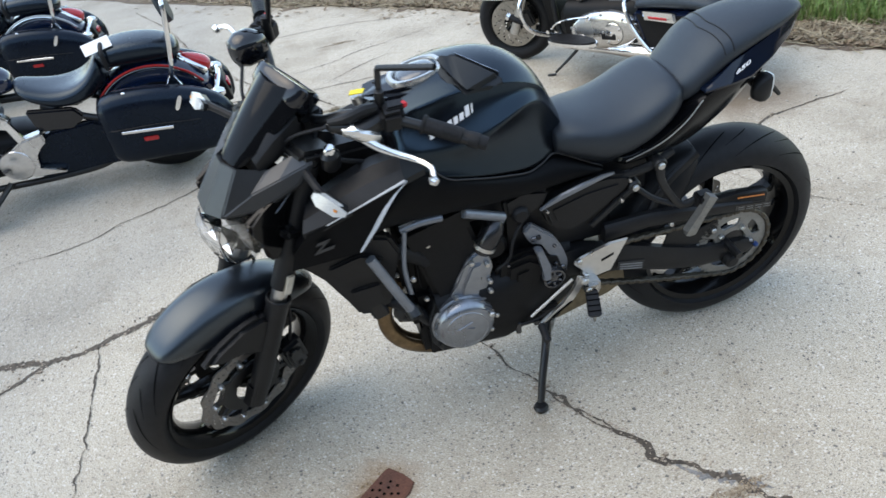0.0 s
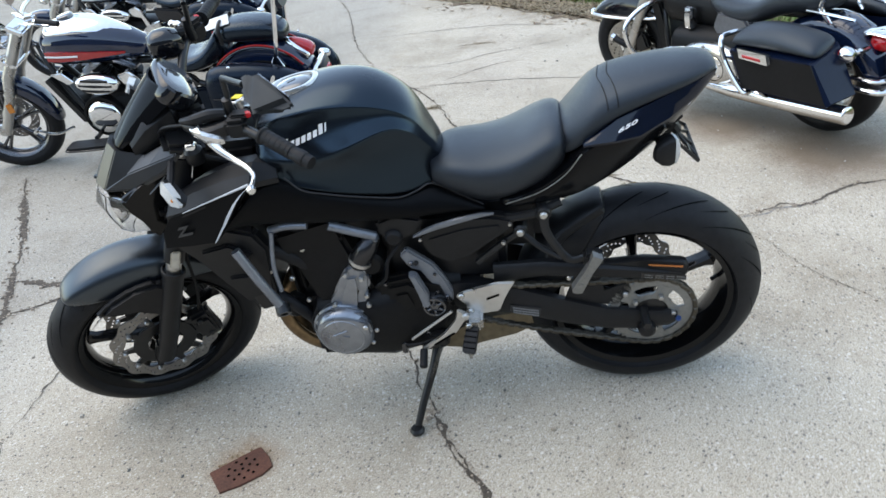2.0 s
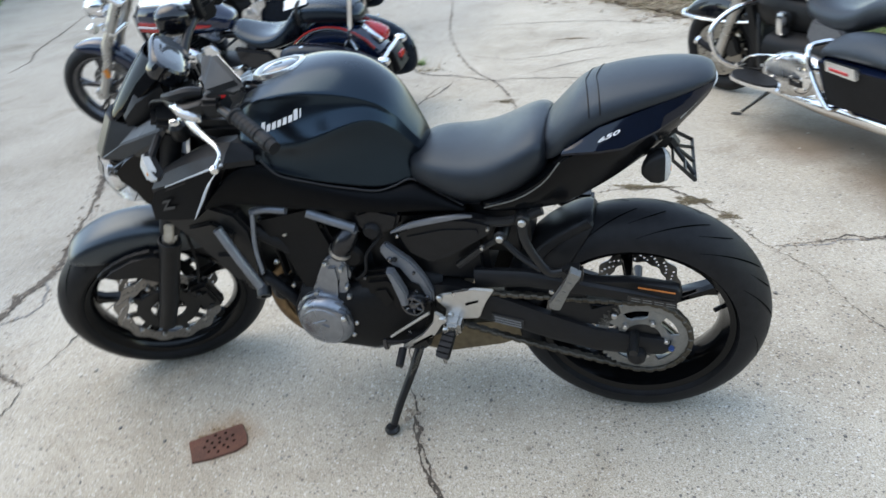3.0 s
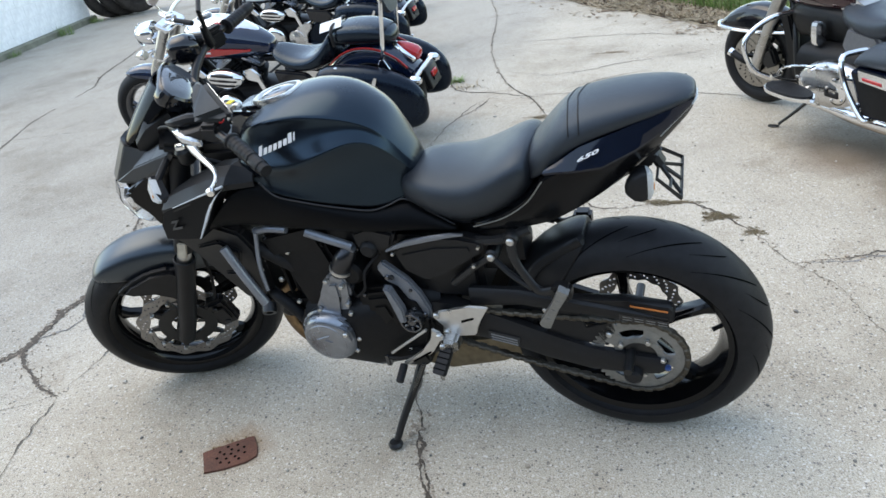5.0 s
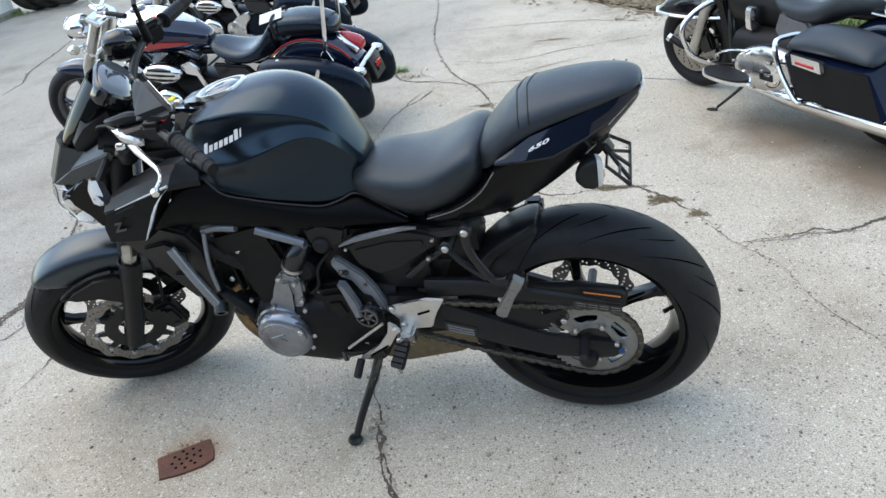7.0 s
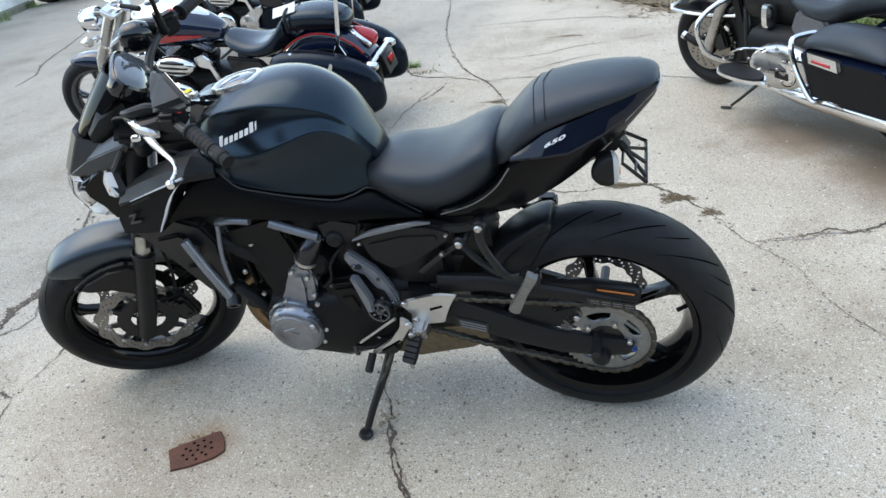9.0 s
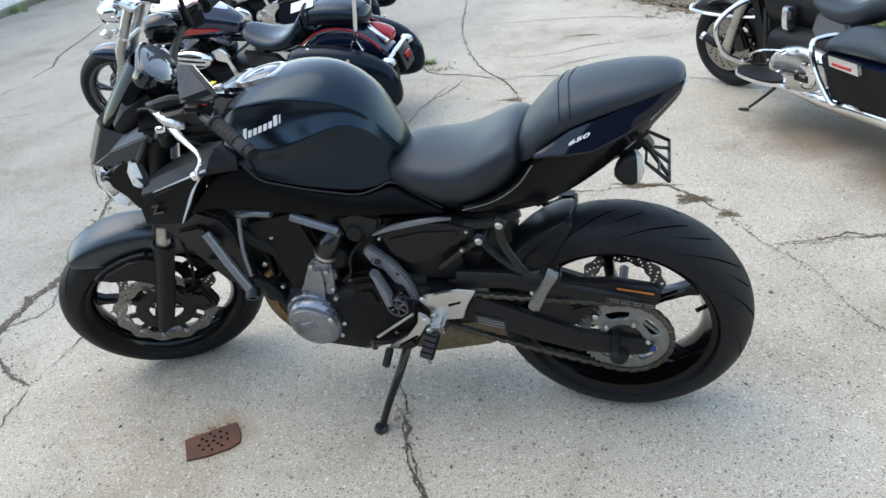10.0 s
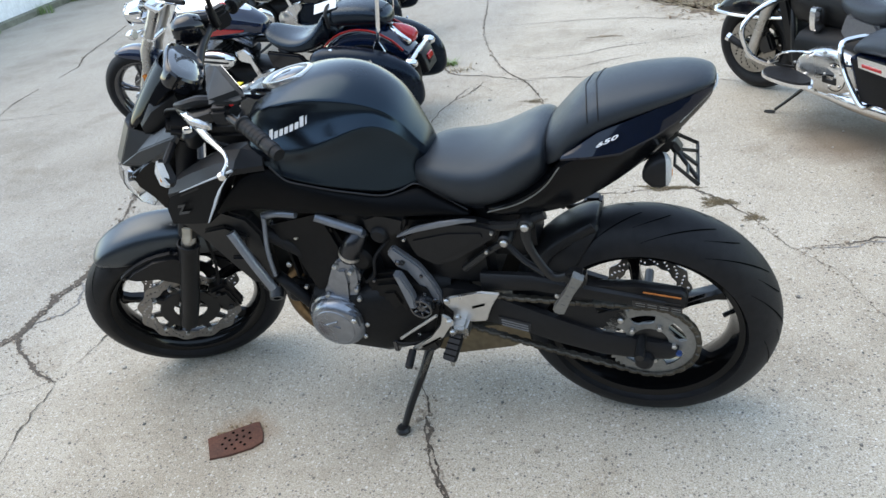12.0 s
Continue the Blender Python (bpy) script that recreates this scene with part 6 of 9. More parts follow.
def pod_ring(k, z, n=28):
    """A rounded five-sided outline, wide at the front."""
    pts = []
    for i in range(n):
        a = 2 * math.pi * i / n
        c, s_ = math.cos(a), math.sin(a)
        pts.append((0.050 * k * math.copysign(abs(c) ** 0.7, c), (0.076 - 0.010 * c) * k * math.copysign(abs(s_) ** 0.7, s_), z))
    return pts
mt = part("instrument_panel", moved(loft([pod_ring(0.55, -0.040), pod_ring(0.86, -0.034), pod_ring(0.98, -0.022), pod_ring(1.0, 0.0), pod_ring(1.0, 0.012), pod_ring(0.93, 0.017), pod_ring(0.86, 0.012)]), mt_at), GLOSS, bike, "glossy black instrument pod", sharp=40)
part("instrument_glass", moved(loft([pod_ring(0.86, 0.0115), pod_ring(0.84, 0.0135), pod_ring(0.40, 0.0165), pod_ring(0.05, 0.0170)]), mt_at), SCREEN, mt, "glossy instrument glass", sharp=180)
for k in (-1, 1):
    part("pod_button", moved(block(0.036, 0.046, k * 0.026 - 0.008, k * 0.026 + 0.008, 0.012, 0.018, 0.002), mt_at), GREYPLASTIC, mt)

# handlebar, grips, levers, mirrors
part("handlebar", steered(tube([(-0.900, -0.392, 1.014), (-0.985, -0.240, 1.038), (-1.032, -0.14, 1.028), (-1.062, -0.07, 0.992), (-1.070, 0, 0.982), (-1.062, 0.07, 0.992), (-1.032, 0.14, 1.028), (-0.985, 0.240, 1.038), (-0.900, 0.392, 1.014)], 0.0112, 12)), IRON, bike, "black tubular handlebar")
part("bar_clamp", steered(join(block(-1.10, -1.035, -0.055, -0.02, 0.945, 1.0, 0.008, 2), block(-1.10, -1.035, 0.02, 0.055, 0.945, 1.0, 0.008, 2))), IRON, bike)
for make, side in ((lambda b: b, "left"), (mirrored, "right")):
    gr = part("grip", steered(make(moved(lathe([(0, -0.012), (0.0145, -0.012), (0.0145, 0.004), (0.0165, 0.006), (0.0168, 0.025), (0.0150, 0.028), (0.0150, 0.040), (0.0172, 0.042), (0.0172, 0.118), (0.021, 0.122), (0.021, 0.127), (0, 0.127)], 20), between((-0.890, -0.401, 1.012), (-0.966, -0.262, 1.036)) @ Matrix.Rotation(radians(-90), 4, "Z")))), RUBBER, bike, "ribbed black rubber grip")
    pieces("grip_rib", steered(make(join(*[moved(lathe([(0.0160, -0.0015), (0.0178, 0), (0.0160, 0.0015)], 20), between((-0.890, -0.401, 1.012), (-0.966, -0.262, 1.036)) @ Matrix.Rotation(radians(-90), 4, "Z") @ Matrix.Translation((0, 0.052 + 0.014 * k, 0))) for k in range(5)]))), RUBBER, gr, slimmed=False)
    sw = part("switch_box", steered(make(join(block(-0.026, 0.026, -0.030, 0.030, -0.024, 0.024, 0.009, 2, pose(-0.984, -0.228, 1.040, 0, 0, -28)), block(-0.012, 0.030, -0.012, 0.016, 0.018, 0.030, 0.004, 2, pose(-0.984, -0.228, 1.040, 0, 0, -28))))), PLASTIC, bike, "black switch housing")
    part("switch_button", steered(make(block(-0.968, -0.954, -0.250, -0.234, 1.058, 1.070, 0.003, 2))), REDPL, sw, "red switch button")
    lv = part("lever", turned(make(tube([(-1.062, -0.196, 1.030), (-1.046, -0.236, 1.012), (-1.026, -0.272, 1.001), (-1.008, -0.310, 0.998), (-1.004, -0.345, 0.999), (-1.016, -0.366, 0.993)], [0.0110, 0.0095, 0.0072, 0.0062, 0.0062, 0.0070], 10, flat=0.75))), BRIGHT, bike, "bare alloy lever")
    part("lever_ball", turned(make(at_point(lathe([(0, -0.011), (0.008, -0.008), (0.011, 0), (0.008, 0.008), (0, 0.011)], 12), -1.020, -0.371, 0.990))), BRIGHT, lv)
    part("lever_perch", turned(make(loft([oval(-1.098, -0.150, 1.040, 0.010, 0.008, 10, 3), oval(-1.082, -0.172, 1.040, 0.014, 0.014, 10, 3), oval(-1.055, -0.196, 1.036, 0.022, 0.016, 10, 3), oval(-1.018, -0.200, 1.036, 0.020, 0.018, 10, 3), oval(-1.000, -0.200, 1.036, 0.018, 0.018, 10, 3)]))), IRON, lv, "black lever perch")
    part("lever_root", turned(make(loft([oval(-1.086, -0.170, 1.038, 0.014, 0.010, 12, 3), oval(-1.068, -0.190, 1.036, 0.028, 0.018, 12, 3), oval(-1.046, -0.206, 1.028, 0.026, 0.016, 12, 3), oval(-1.028, -0.218, 1.020, 0.012, 0.009, 12, 3)]))), BRIGHT, lv, "bare alloy lever root")
    part("perch_cover", turned(make(tube([(-1.095, -0.150, 1.052), (-1.070, -0.175, 1.062), (-1.035, -0.185, 1.066), (-1.005, -0.190, 1.060)], [0.007, 0.012, 0.014, 0.012], 10))), PLASTIC, lv)
    part("control_cable", steered(make(tube([(-1.095, -0.150, 1.038), (-1.14, -0.09, 1.01), (-1.16, -0.04, 0.95), (-1.12, 0.0, 0.88)], 0.004, 8))), RUBBER, lv)
    mr_pts = [(-0.929, -0.312, 1.228), (-0.962, -0.300, 1.210), (-0.978, -0.405, 1.188), (-0.884, -0.432, 1.172), (-0.884, -0.424, 1.204), (-0.924, -0.318, 1.172), (-0.955, -0.330, 1.172)]
    hull = bmesh.new()
    for q in mr_pts:
        hull.verts.new(q)
    bmesh.ops.convex_hull(hull, input=hull.verts[:])
    bmesh.ops.bevel(hull, geom=hull.edges[:], offset=0.0115, segments=4, affect="EDGES", clamp_overlap=True)
    mr = part("mirror", turned(make(hull)), MIRRORSHELL, bike, "angular black mirror", sharp=40)
    gq = [Vector(mr_pts[n]) for n in (0, 4, 3, 5)]
    mid = sum(gq, Vector()) / 4
    part("mirror_glass", turned(make(loft([[tuple(mid + (q - mid) * 0.72 + Vector((0.0004, 0.0004, -0.0004))) for q in gq], [tuple(mid + (q - mid) * 0.70 + Vector((0.0010, 0.0008, 0.0))) for q in gq]]))), MIRROR, mr, "silvered mirror glass")
    part("mirror_stem", turned(make(join(tube([(-0.992, -0.190, 1.040), (-0.984, -0.180, 1.095), (-0.980, -0.176, 1.134)], 0.0065, 10, smooth=False), tube([(-0.980, -0.176, 1.136), (-0.978, -0.190, 1.143), (-0.955, -0.312, 1.196)], 0.0065, 10, smooth=False), at_point(lathe([(0, 0.028), (0.010, 0.026), (0.0125, -0.02), (0.0125, -0.03), (0, -0.03)], 14, "z"), -0.990, -0.187, 1.066)))), IRON, mr)
part("brake_reservoir", steered(join(loft([oval(-1.100, 0.178, 1.056, 0.012, 0.012, 18), oval(-1.094, 0.178, 1.056, 0.028, 0.028, 18), oval(-1.075, 0.178, 1.056, 0.038, 0.038, 18), oval(-1.045, 0.178, 1.054, 0.039, 0.039, 18), oval(-1.022, 0.178, 1.052, 0.030, 0.030, 18), oval(-1.014, 0.178, 1.052, 0.014, 0.014, 18)]))), GLOSS, bike, "glossy black brake fluid reservoir", sharp=180)
part("clutch_adjuster", steered(join(at_point(lathe([(0, -0.022), (0.016, -0.022), (0.022, -0.014), (0.022, 0.016), (0.014, 0.026), (0, 0.026)], 20, "z"), -1.100, -0.150, 0.950))), IRON, bike, "black clutch cable adjuster")
part("adjuster_cap", steered(at_point(lathe([(0, 0.008), (0.010, 0.007), (0.014, 0.002), (0.015, -0.006)], 20, "z"), -1.100, -0.150, 0.980)), CHROME, bike, "bright adjuster cap")
body("key_tag", moved(block(-0.018, 0.018, -0.008, 0.008, -0.001, 0.001, 0, 1), pose(-0.936, -0.012, 0.992, 12, -12, -35)), YELLOW, bike, "yellow key tag")
part("steering_cable", steered(tube([(-1.11, -0.06, 0.80), (-1.16, -0.09, 0.87), (-1.12, -0.10, 0.94), (-1.06, -0.05, 0.96)], 0.005, 8)), RUBBER, bike)
part("steering_cable", tube([(-1.10, -0.07, 0.92), (-1.02, -0.12, 0.905), (-0.96, -0.10, 0.87)], 0.006, 8), RUBBER, bike)
body("head_stock", join(tube([(-1.115, 0, 0.72), (-1.03, 0, 0.93)], 0.035, 16, smooth=False), block(-1.06, -0.90, -0.09, 0.09, 0.72, 0.90, 0.02, 2)), IRON, bike, "black steering head")

# tank shrouds with the silver slash
def shroud():
    """Outer faceted wing: front low corner, up over to the rear tip and back along the slash."""
    a = [(-1.174, -0.170, 0.683), (-1.158, -0.180, 0.735), (-1.120, -0.190, 0.782), (-1.076, -0.200, 0.800), (-0.985, -0.203, 0.832), (-0.889, -0.204, 0.866), (-0.912, -0.209, 0.846), (-0.932, -0.211, 0.824), (-0.954, -0.213, 0.794), (-0.975, -0.213, 0.764), (-1.014, -0.212, 0.719), (-1.095, -0.192, 0.700)]
    b = [(x + 0.01, y + 0.045, z + 0.002) for x, y, z in a]
    return loft([a, b])
def shroud_top():
    """The upper face, which folds in from the wing's edge line towards the forks."""
    rows = [[(-1.128, -0.186, 0.786), (-1.120, -0.170, 0.808), (-1.108, -0.135, 0.818), (-1.100, -0.095, 0.815)],
            [(-1.076, -0.197, 0.803), (-1.045, -0.172, 0.838), (-1.030, -0.138, 0.856), (-1.025, -0.095, 0.850)],
            [(-0.985, -0.200, 0.835), (-0.965, -0.177, 0.865), (-0.950, -0.145, 0.885), (-0.945, -0.100, 0.880)],
            [(-0.893, -0.201, 0.866), (-0.893, -0.180, 0.880), (-0.890, -0.150, 0.893), (-0.885, -0.105, 0.888)],
            [(-0.840, -0.160, 0.852), (-0.842, -0.150, 0.864), (-0.845, -0.135, 0.872), (-0.845, -0.100, 0.870)]]
    return loft([r + [(x, y, z - 0.014) for x, y, z in r[::-1]] for r in rows])
for make in (lambda b: b, mirrored):
    sh = part("tank_shroud", make(shroud()), UNDER, bike, "satin black angular tank shroud", sharp=20)
    part("shroud_top", make(shroud_top()), PLASTIC, sh, sharp=14)
    part("silver_slash", make(loft([[(x + w, y - 0.0035, z + w * 0.6), (x - 0.001, y - 0.0025, z - 0.001), (x - 0.001, y + 0.006, z - 0.001), (x + w, y + 0.006, z + w * 0.6)] for x, y, z, w in ((-0.893, -0.2050, 0.862, 0.004), (-0.921, -0.2085, 0.842, 0.009), (-0.944, -0.2120, 0.820, 0.013), (-0.964, -0.2145, 0.795, 0.014), (-0.982, -0.2150, 0.769, 0.013), (-1.001, -0.2145, 0.744, 0.010), (-1.018, -0.2130, 0.720, 0.005))])), SILVERDECAL, sh, "silver slash")
    part("edge_line", make(tube([(-0.893, -0.2055, 0.866), (-0.985, -0.2050, 0.8345), (-1.074, -0.2015, 0.8025)], [0.0034, 0.0020, 0.0012], 6, smooth=False)), SILVERDECAL, sh)
    mk = [(-1.098, 0.792), (-1.050, 0.806), (-1.066, 0.790), (-1.094, 0.762), (-1.040, 0.776), (-1.048, 0.764), (-1.120, 0.744), (-1.104, 0.762), (-1.076, 0.788), (-1.108, 0.780)]
    part("shroud_mark", make(moved(plate([((x + 1.08) * 0.62, (z - 0.775) * 0.62) for x, z in mk], -0.001, 0.001, 0), pose(-1.092, -0.1985, 0.748, 0, 0, -11))), GREYDECAL, sh, "dark grey mark")
    lamp_at = between((-1.190, -0.194, 0.950), (-1.170, -0.276, 0.932)) @ pose(0, 0, 0, -30, 0, 0) @ Matrix.Diagonal((0.95, 0.72, 0.82, 1))
    fi = part("front_indicator", turned(make(moved(loft([[(0.0, 0.002, -0.010), (0.0, 0.002, 0.012), (0.0, 0.016, 0.010), (0.0, 0.016, -0.008)], [(0.02, -0.006, -0.016), (0.02, -0.006, 0.016), (0.02, 0.030, 0.012), (0.02, 0.030, -0.012)], [(0.070, -0.006, -0.016), (0.070, -0.006, 0.014), (0.070, 0.034, 0.010), (0.070, 0.034, -0.012)], [(0.084, 0.004, -0.010), (0.084, 0.004, 0.008), (0.084, 0.020, 0.006), (0.084, 0.020, -0.008)]]), lamp_at))), PLASTIC, bike, "black front indicator")
    part("lens", turned(make(moved(loft([[(0.002, -0.006, -0.006), (0.002, -0.006, 0.007), (0.002, 0.008, 0.006), (0.002, 0.008, -0.005)], [(0.020, -0.014, -0.0175), (0.020, -0.014, 0.0175), (0.020, 0.010, 0.0165), (0.020, 0.010, -0.0165)], [(0.066, -0.014, -0.0170), (0.066, -0.014, 0.0155), (0.066, 0.010, 0.0150), (0.066, 0.010, -0.0165)], [(0.087, -0.005, -0.005), (0.087, -0.005, 0.004), (0.087, 0.006, 0.004), (0.087, 0.006, -0.005)]]), lamp_at))), PALE, fi, "pale ribbed indicator lens", sharp=20)
    part("lamp_bulb", turned(make(moved(block(0.060, 0.069, -0.0150, -0.012, -0.004, 0.004, 0.001, 2), lamp_at))), AMBER, fi, "amber bulb")
    part("stalk", turned(make(tube([(-1.150, -0.105, 0.940), (-1.176, -0.210, 0.944)], 0.009, 8))), RUBBER, fi)
    pieces("brand_mark", make(BRAND()), WHITE, tank, "white brand mark stroke", slimmed=False)

# ---- the parked cruisers behind: nose towards -x like the bike, each leaning on its stand ----
def bullet_lamp(name, parent, p, rz, lens, m=None, size=0.034):
    """A chrome bullet indicator on a short stalk."""
    at = pose(*p, 0, 0, rz)
    lamp = part(name, moved(lathe([(0, -0.045), (size * 0.5, -0.04), (size * 0.85, -0.02), (size, 0.005), (size, 0.018), (size * 0.9, 0.022)], 20), at @ pose(0, 0, 0, 0, 0, 90)), CHROME, parent, "chrome bullet indicator")
    part("lens", moved(lathe([(size * 0.9, 0.018), (size * 0.75, 0.030), (0, 0.036)], 20), at @ pose(0, 0, 0, 0, 0, 90)), lens, lamp)
    return lamp


def vtwin(parent, x, z, fins=9, cyl=0.055, tilt=26, chrome_case=False):
    """A finned V-twin on its crankcase."""
    case = part("engine", loft([oval(x - 0.23, 0, z - 0.02, 0.11, 0.09, 16, 3.5), oval(x - 0.17, 0, z, 0.15, 0.13, 16, 3.5), oval(x + 0.05, 0, z, 0.16, 0.14, 16, 3.5), oval(x + 0.24, 0, z - 0.01, 0.15, 0.13, 16, 3.5), oval(x + 0.31, 0, z - 0.01, 0.11, 0.09, 16, 3.5)]), ENGINE, parent, "black crankcase")
    for s in (-1, 1):
        at = pose(x, 0, z + 0.06, 0, s * tilt, 0)
        barrel = part("cylinder", moved(lathe([(0, 0), (cyl, 0), (cyl, 0.24), (0, 0.24)], 20, "z"), at), ENGINE, case, "finned black cylinder")
        for k in range(fins):
            h = 0.05 + 0.019 * k
            part("fin", moved(lathe([(cyl - 0.002, h - 0.004), (cyl + 0.032, h - 0.002), (cyl + 0.032, h + 0.002), (cyl - 0.002, h + 0.004)], 20, "z"), at), ENGINE, barrel)
        part("cylinder_head", moved(join(block(-0.08, 0.08, -0.085, 0.085, 0.235, 0.275, 0.012, 2), block(-0.06, 0.06, -0.07, 0.07, 0.27, 0.315, 0.018, 2)), at), STEEL if chrome_case else COVER, case, "bright rocker cover")
    return case


def cruiser(label, m, stripe, slip):
    """A long low cruiser with hard saddlebags and a sissy bar."""
    c = thing("cruiser", label, "motorcycle", m, group="parked cruisers")
    I4 = Matrix.Identity(4)
    rw, _ = cast_wheel(c, "rear_wheel", (-0.05, 0, 0.325), 0.325, 0.17, 0.075, 0.21, 5, I4, tread=False, twin=True)
    turn = Matrix.Translation((-1.58, 0, 0)) @ Matrix.Rotation(radians(10), 4, "Z") @ Matrix.Translation((1.60, 0, 0))
    fw, fat = cast_wheel(c, "front_wheel", (-1.885, 0, 0.325), 0.325, 0.125, 0.06, 0.235, 5, turn, DARKSTEEL, tread=False, twin=True, hub=0.05)
    part("brake_disc", moved(disc_ring(0.09, 0.145, 0.0, 1, 0.07, cols=98), fat), DISC, fw, "drilled brake disc")
    # fork and headlight
    for s in (-1, 1):
        fk = part("fork_leg", moved(tube([(-1.900, s * 0.105, 0.30), (-1.765, s * 0.105, 0.535), (-1.72, s * 0.105, 0.65), (-1.52, s * 0.105, 0.935)], [0.032, 0.030, 0.036, 0.036], 16, smooth=False), turn), STEEL, c, "pale metal fork leg")
        part("axle_clamp", moved(join(block(-1.935, -1.865, s * 0.105 - 0.03, s * 0.105 + 0.03, 0.285, 0.36, 0.012, 2)), turn), STEEL, fk)
        part("fork_reflector", moved(block(-1.80, -1.76, s * 0.143 - 0.006, s * 0.143 + 0.006, 0.44, 0.50, 0.004, 2), turn), AMBER, fk, "amber reflector")
        bl = bullet_lamp("indicator", c, (-1.66, s * 0.20, 0.80), 180, CREAM)
        part("stalk", tube([(-1.62, s * 0.10, 0.80), (-1.66, s * 0.19, 0.80)], 0.009, 8), CHROME, bl)
    hl = part("headlight", moved(at_point(lathe([(0, -0.09), (0.038, -0.086), (0.068, -0.055), (0.080, 0.0), (0.082, 0.05), (0.077, 0.06)], 28), -1.72, 0, 0.89, 0, 0, -90), turn), CHROME, c, "round chrome headlight")
    part("lens", moved(at_point(lathe([(0.077, 0.055), (0.055, 0.073), (0, 0.083)], 28), -1.72, 0, 0.89, 0, 0, 90), turn), CLEAR, hl)
    part("fork_yoke", moved(join(block(-0.05, 0.05, -0.15, 0.15, -0.02, 0.02, 0.012, 2, pose(-1.525, 0, 0.94, 0, 35, 0)), block(-0.045, 0.045, -0.14, 0.14, -0.02, 0.02, 0.012, 2, pose(-1.66, 0, 0.745, 0, 35, 0))), turn), CHROME, c, "chrome fork yokes")
    hb = part("handlebar", moved(tube([(-1.15, -0.42, 1.02), (-1.26, -0.38, 1.04), (-1.40, -0.28, 1.07), (-1.49, -0.10, 1.03), (-1.50, 0, 1.0), (-1.49, 0.10, 1.03), (-1.40, 0.28, 1.07), (-1.26, 0.38, 1.04), (-1.15, 0.42, 1.02)], 0.0125, 12), turn), CHROME, c, "wide chrome handlebar")
    for s in (-1, 1):
        part("grip", moved(tube([(-1.13, s * 0.425, 1.018), (-1.26, s * 0.38, 1.04)], 0.017, 12), turn), RUBBER, hb)
        part("lever", moved(tube([(-1.33, s * 0.36, 1.05), (-1.30, s * 0.41, 1.045), (-1.17, s * 0.46, 1.025)], 0.007, 8), turn), CHROME, hb)
        part("switch_box", moved(block(-1.33, -1.27, s * 0.35 - 0.03, s * 0.35 + 0.03, 1.025, 1.075, 0.010, 2), turn), CHROME, hb)
        mir = part("mirror", moved(loft([oval(-1.345, s * 0.43, 1.21, 0.02, 0.012, 14), oval(-1.335, s * 0.43, 1.21, 0.055, 0.035, 14), oval(-1.315, s * 0.43, 1.21, 0.062, 0.040, 14)]), turn), CHROME, c, "oval chrome mirror")
        part("stem", moved(tube([(-1.34, s * 0.31, 1.06), (-1.36, s * 0.36, 1.14), (-1.335, s * 0.42, 1.20)], 0.006, 8), turn), CHROME, mir)
    part("front_mudguard", moved(arc_shell(-1.885, 0.325, [(-8, 0.345, 0.060, 0.02), (5, 0.352, 0.072, 0.06), (30, 0.358, 0.078, 0.085), (60, 0.360, 0.080, 0.095), (80, 0.360, 0.080, 0.09), (95, 0.358, 0.076, 0.075), (106, 0.354, 0.066, 0.04), (112, 0.350, 0.045, 0.015)]), turn), NAVY, c, "gloss black front mudguard", subsurf=1)
    # tank with chrome console and coloured flash
    tk = part("fuel_tank", loft(halves([
        (-1.40, [(0, 0.875), (0.05, 0.872), (0.09, 0.85), (0.105, 0.79), (0.09, 0.73), (0.05, 0.70)]),
        (-1.34, [(0, 0.92), (0.07, 0.915), (0.135, 0.88), (0.155, 0.80), (0.135, 0.71), (0.06, 0.68)]),
        (-1.20, [(0, 0.95), (0.08, 0.945), (0.155, 0.90), (0.178, 0.80), (0.155, 0.70), (0.06, 0.67)]),
        (-1.05, [(0, 0.94), (0.08, 0.935), (0.150, 0.885), (0.172, 0.785), (0.150, 0.69), (0.06, 0.665)]),
        (-0.90, [(0, 0.885), (0.06, 0.88), (0.115, 0.835), (0.135, 0.755), (0.115, 0.685), (0.05, 0.665)]),
        (-0.77, [(0, 0.805), (0.04, 0.80), (0.07, 0.775), (0.082, 0.725), (0.07, 0.685), (0.04, 0.67)]),
        (-0.72, [(0, 0.765), (0.025, 0.76), (0.045, 0.745), (0.05, 0.715), (0.04, 0.69), (0.025, 0.68)])])), NAVY, c, "gloss midnight teardrop tank", sharp=180, subsurf=2)
    part("tank_console", loft(halves([(-1.37, [(0, 0.918), (0.045, 0.915), (0.085, 0.895), (0.108, 0.868)]), (-1.27, [(0, 0.957), (0.078, 0.951), (0.140, 0.912), (0.166, 0.872)]), (-1.12, [(0, 0.964), (0.080, 0.957), (0.146, 0.910), (0.170, 0.868)]), (-0.97, [(0, 0.928), (0.055, 0.922), (0.105, 0.888), (0.126, 0.862)]), (-0.80, [(0, 0.834), (0.012, 0.832), (0.030, 0.818), (0.045, 0.802)])])), CHROME, tk, "chrome tank console", sharp=180, subsurf=2)
    part("speedometer", moved(lathe([(0, 0.012), (0.042, 0.012), (0.052, 0.006), (0.056, -0.02)], 28, "z"), pose(-1.20, 0, 0.958, 0, -6, 0)), SCREEN, tk, "round instrument in the console")
    def flash():
        a, b = [], []
        for x, y, zt, zb in ((-1.335, 0.156, 0.800, 0.742), (-1.24, 0.175, 0.797, 0.738), (-1.10, 0.176, 0.782, 0.735), (-0.97, 0.154, 0.762, 0.733), (-0.85, 0.120, 0.735, 0.728)):
            a.append((x, y + 0.002, zt, zb))
        return loft([[(x, -y - 0.003, zt), (x, -y - 0.003, zb), (x, -y + 0.02, zb), (x, -y + 0.02, zt)] for x, y, zt, zb in a])
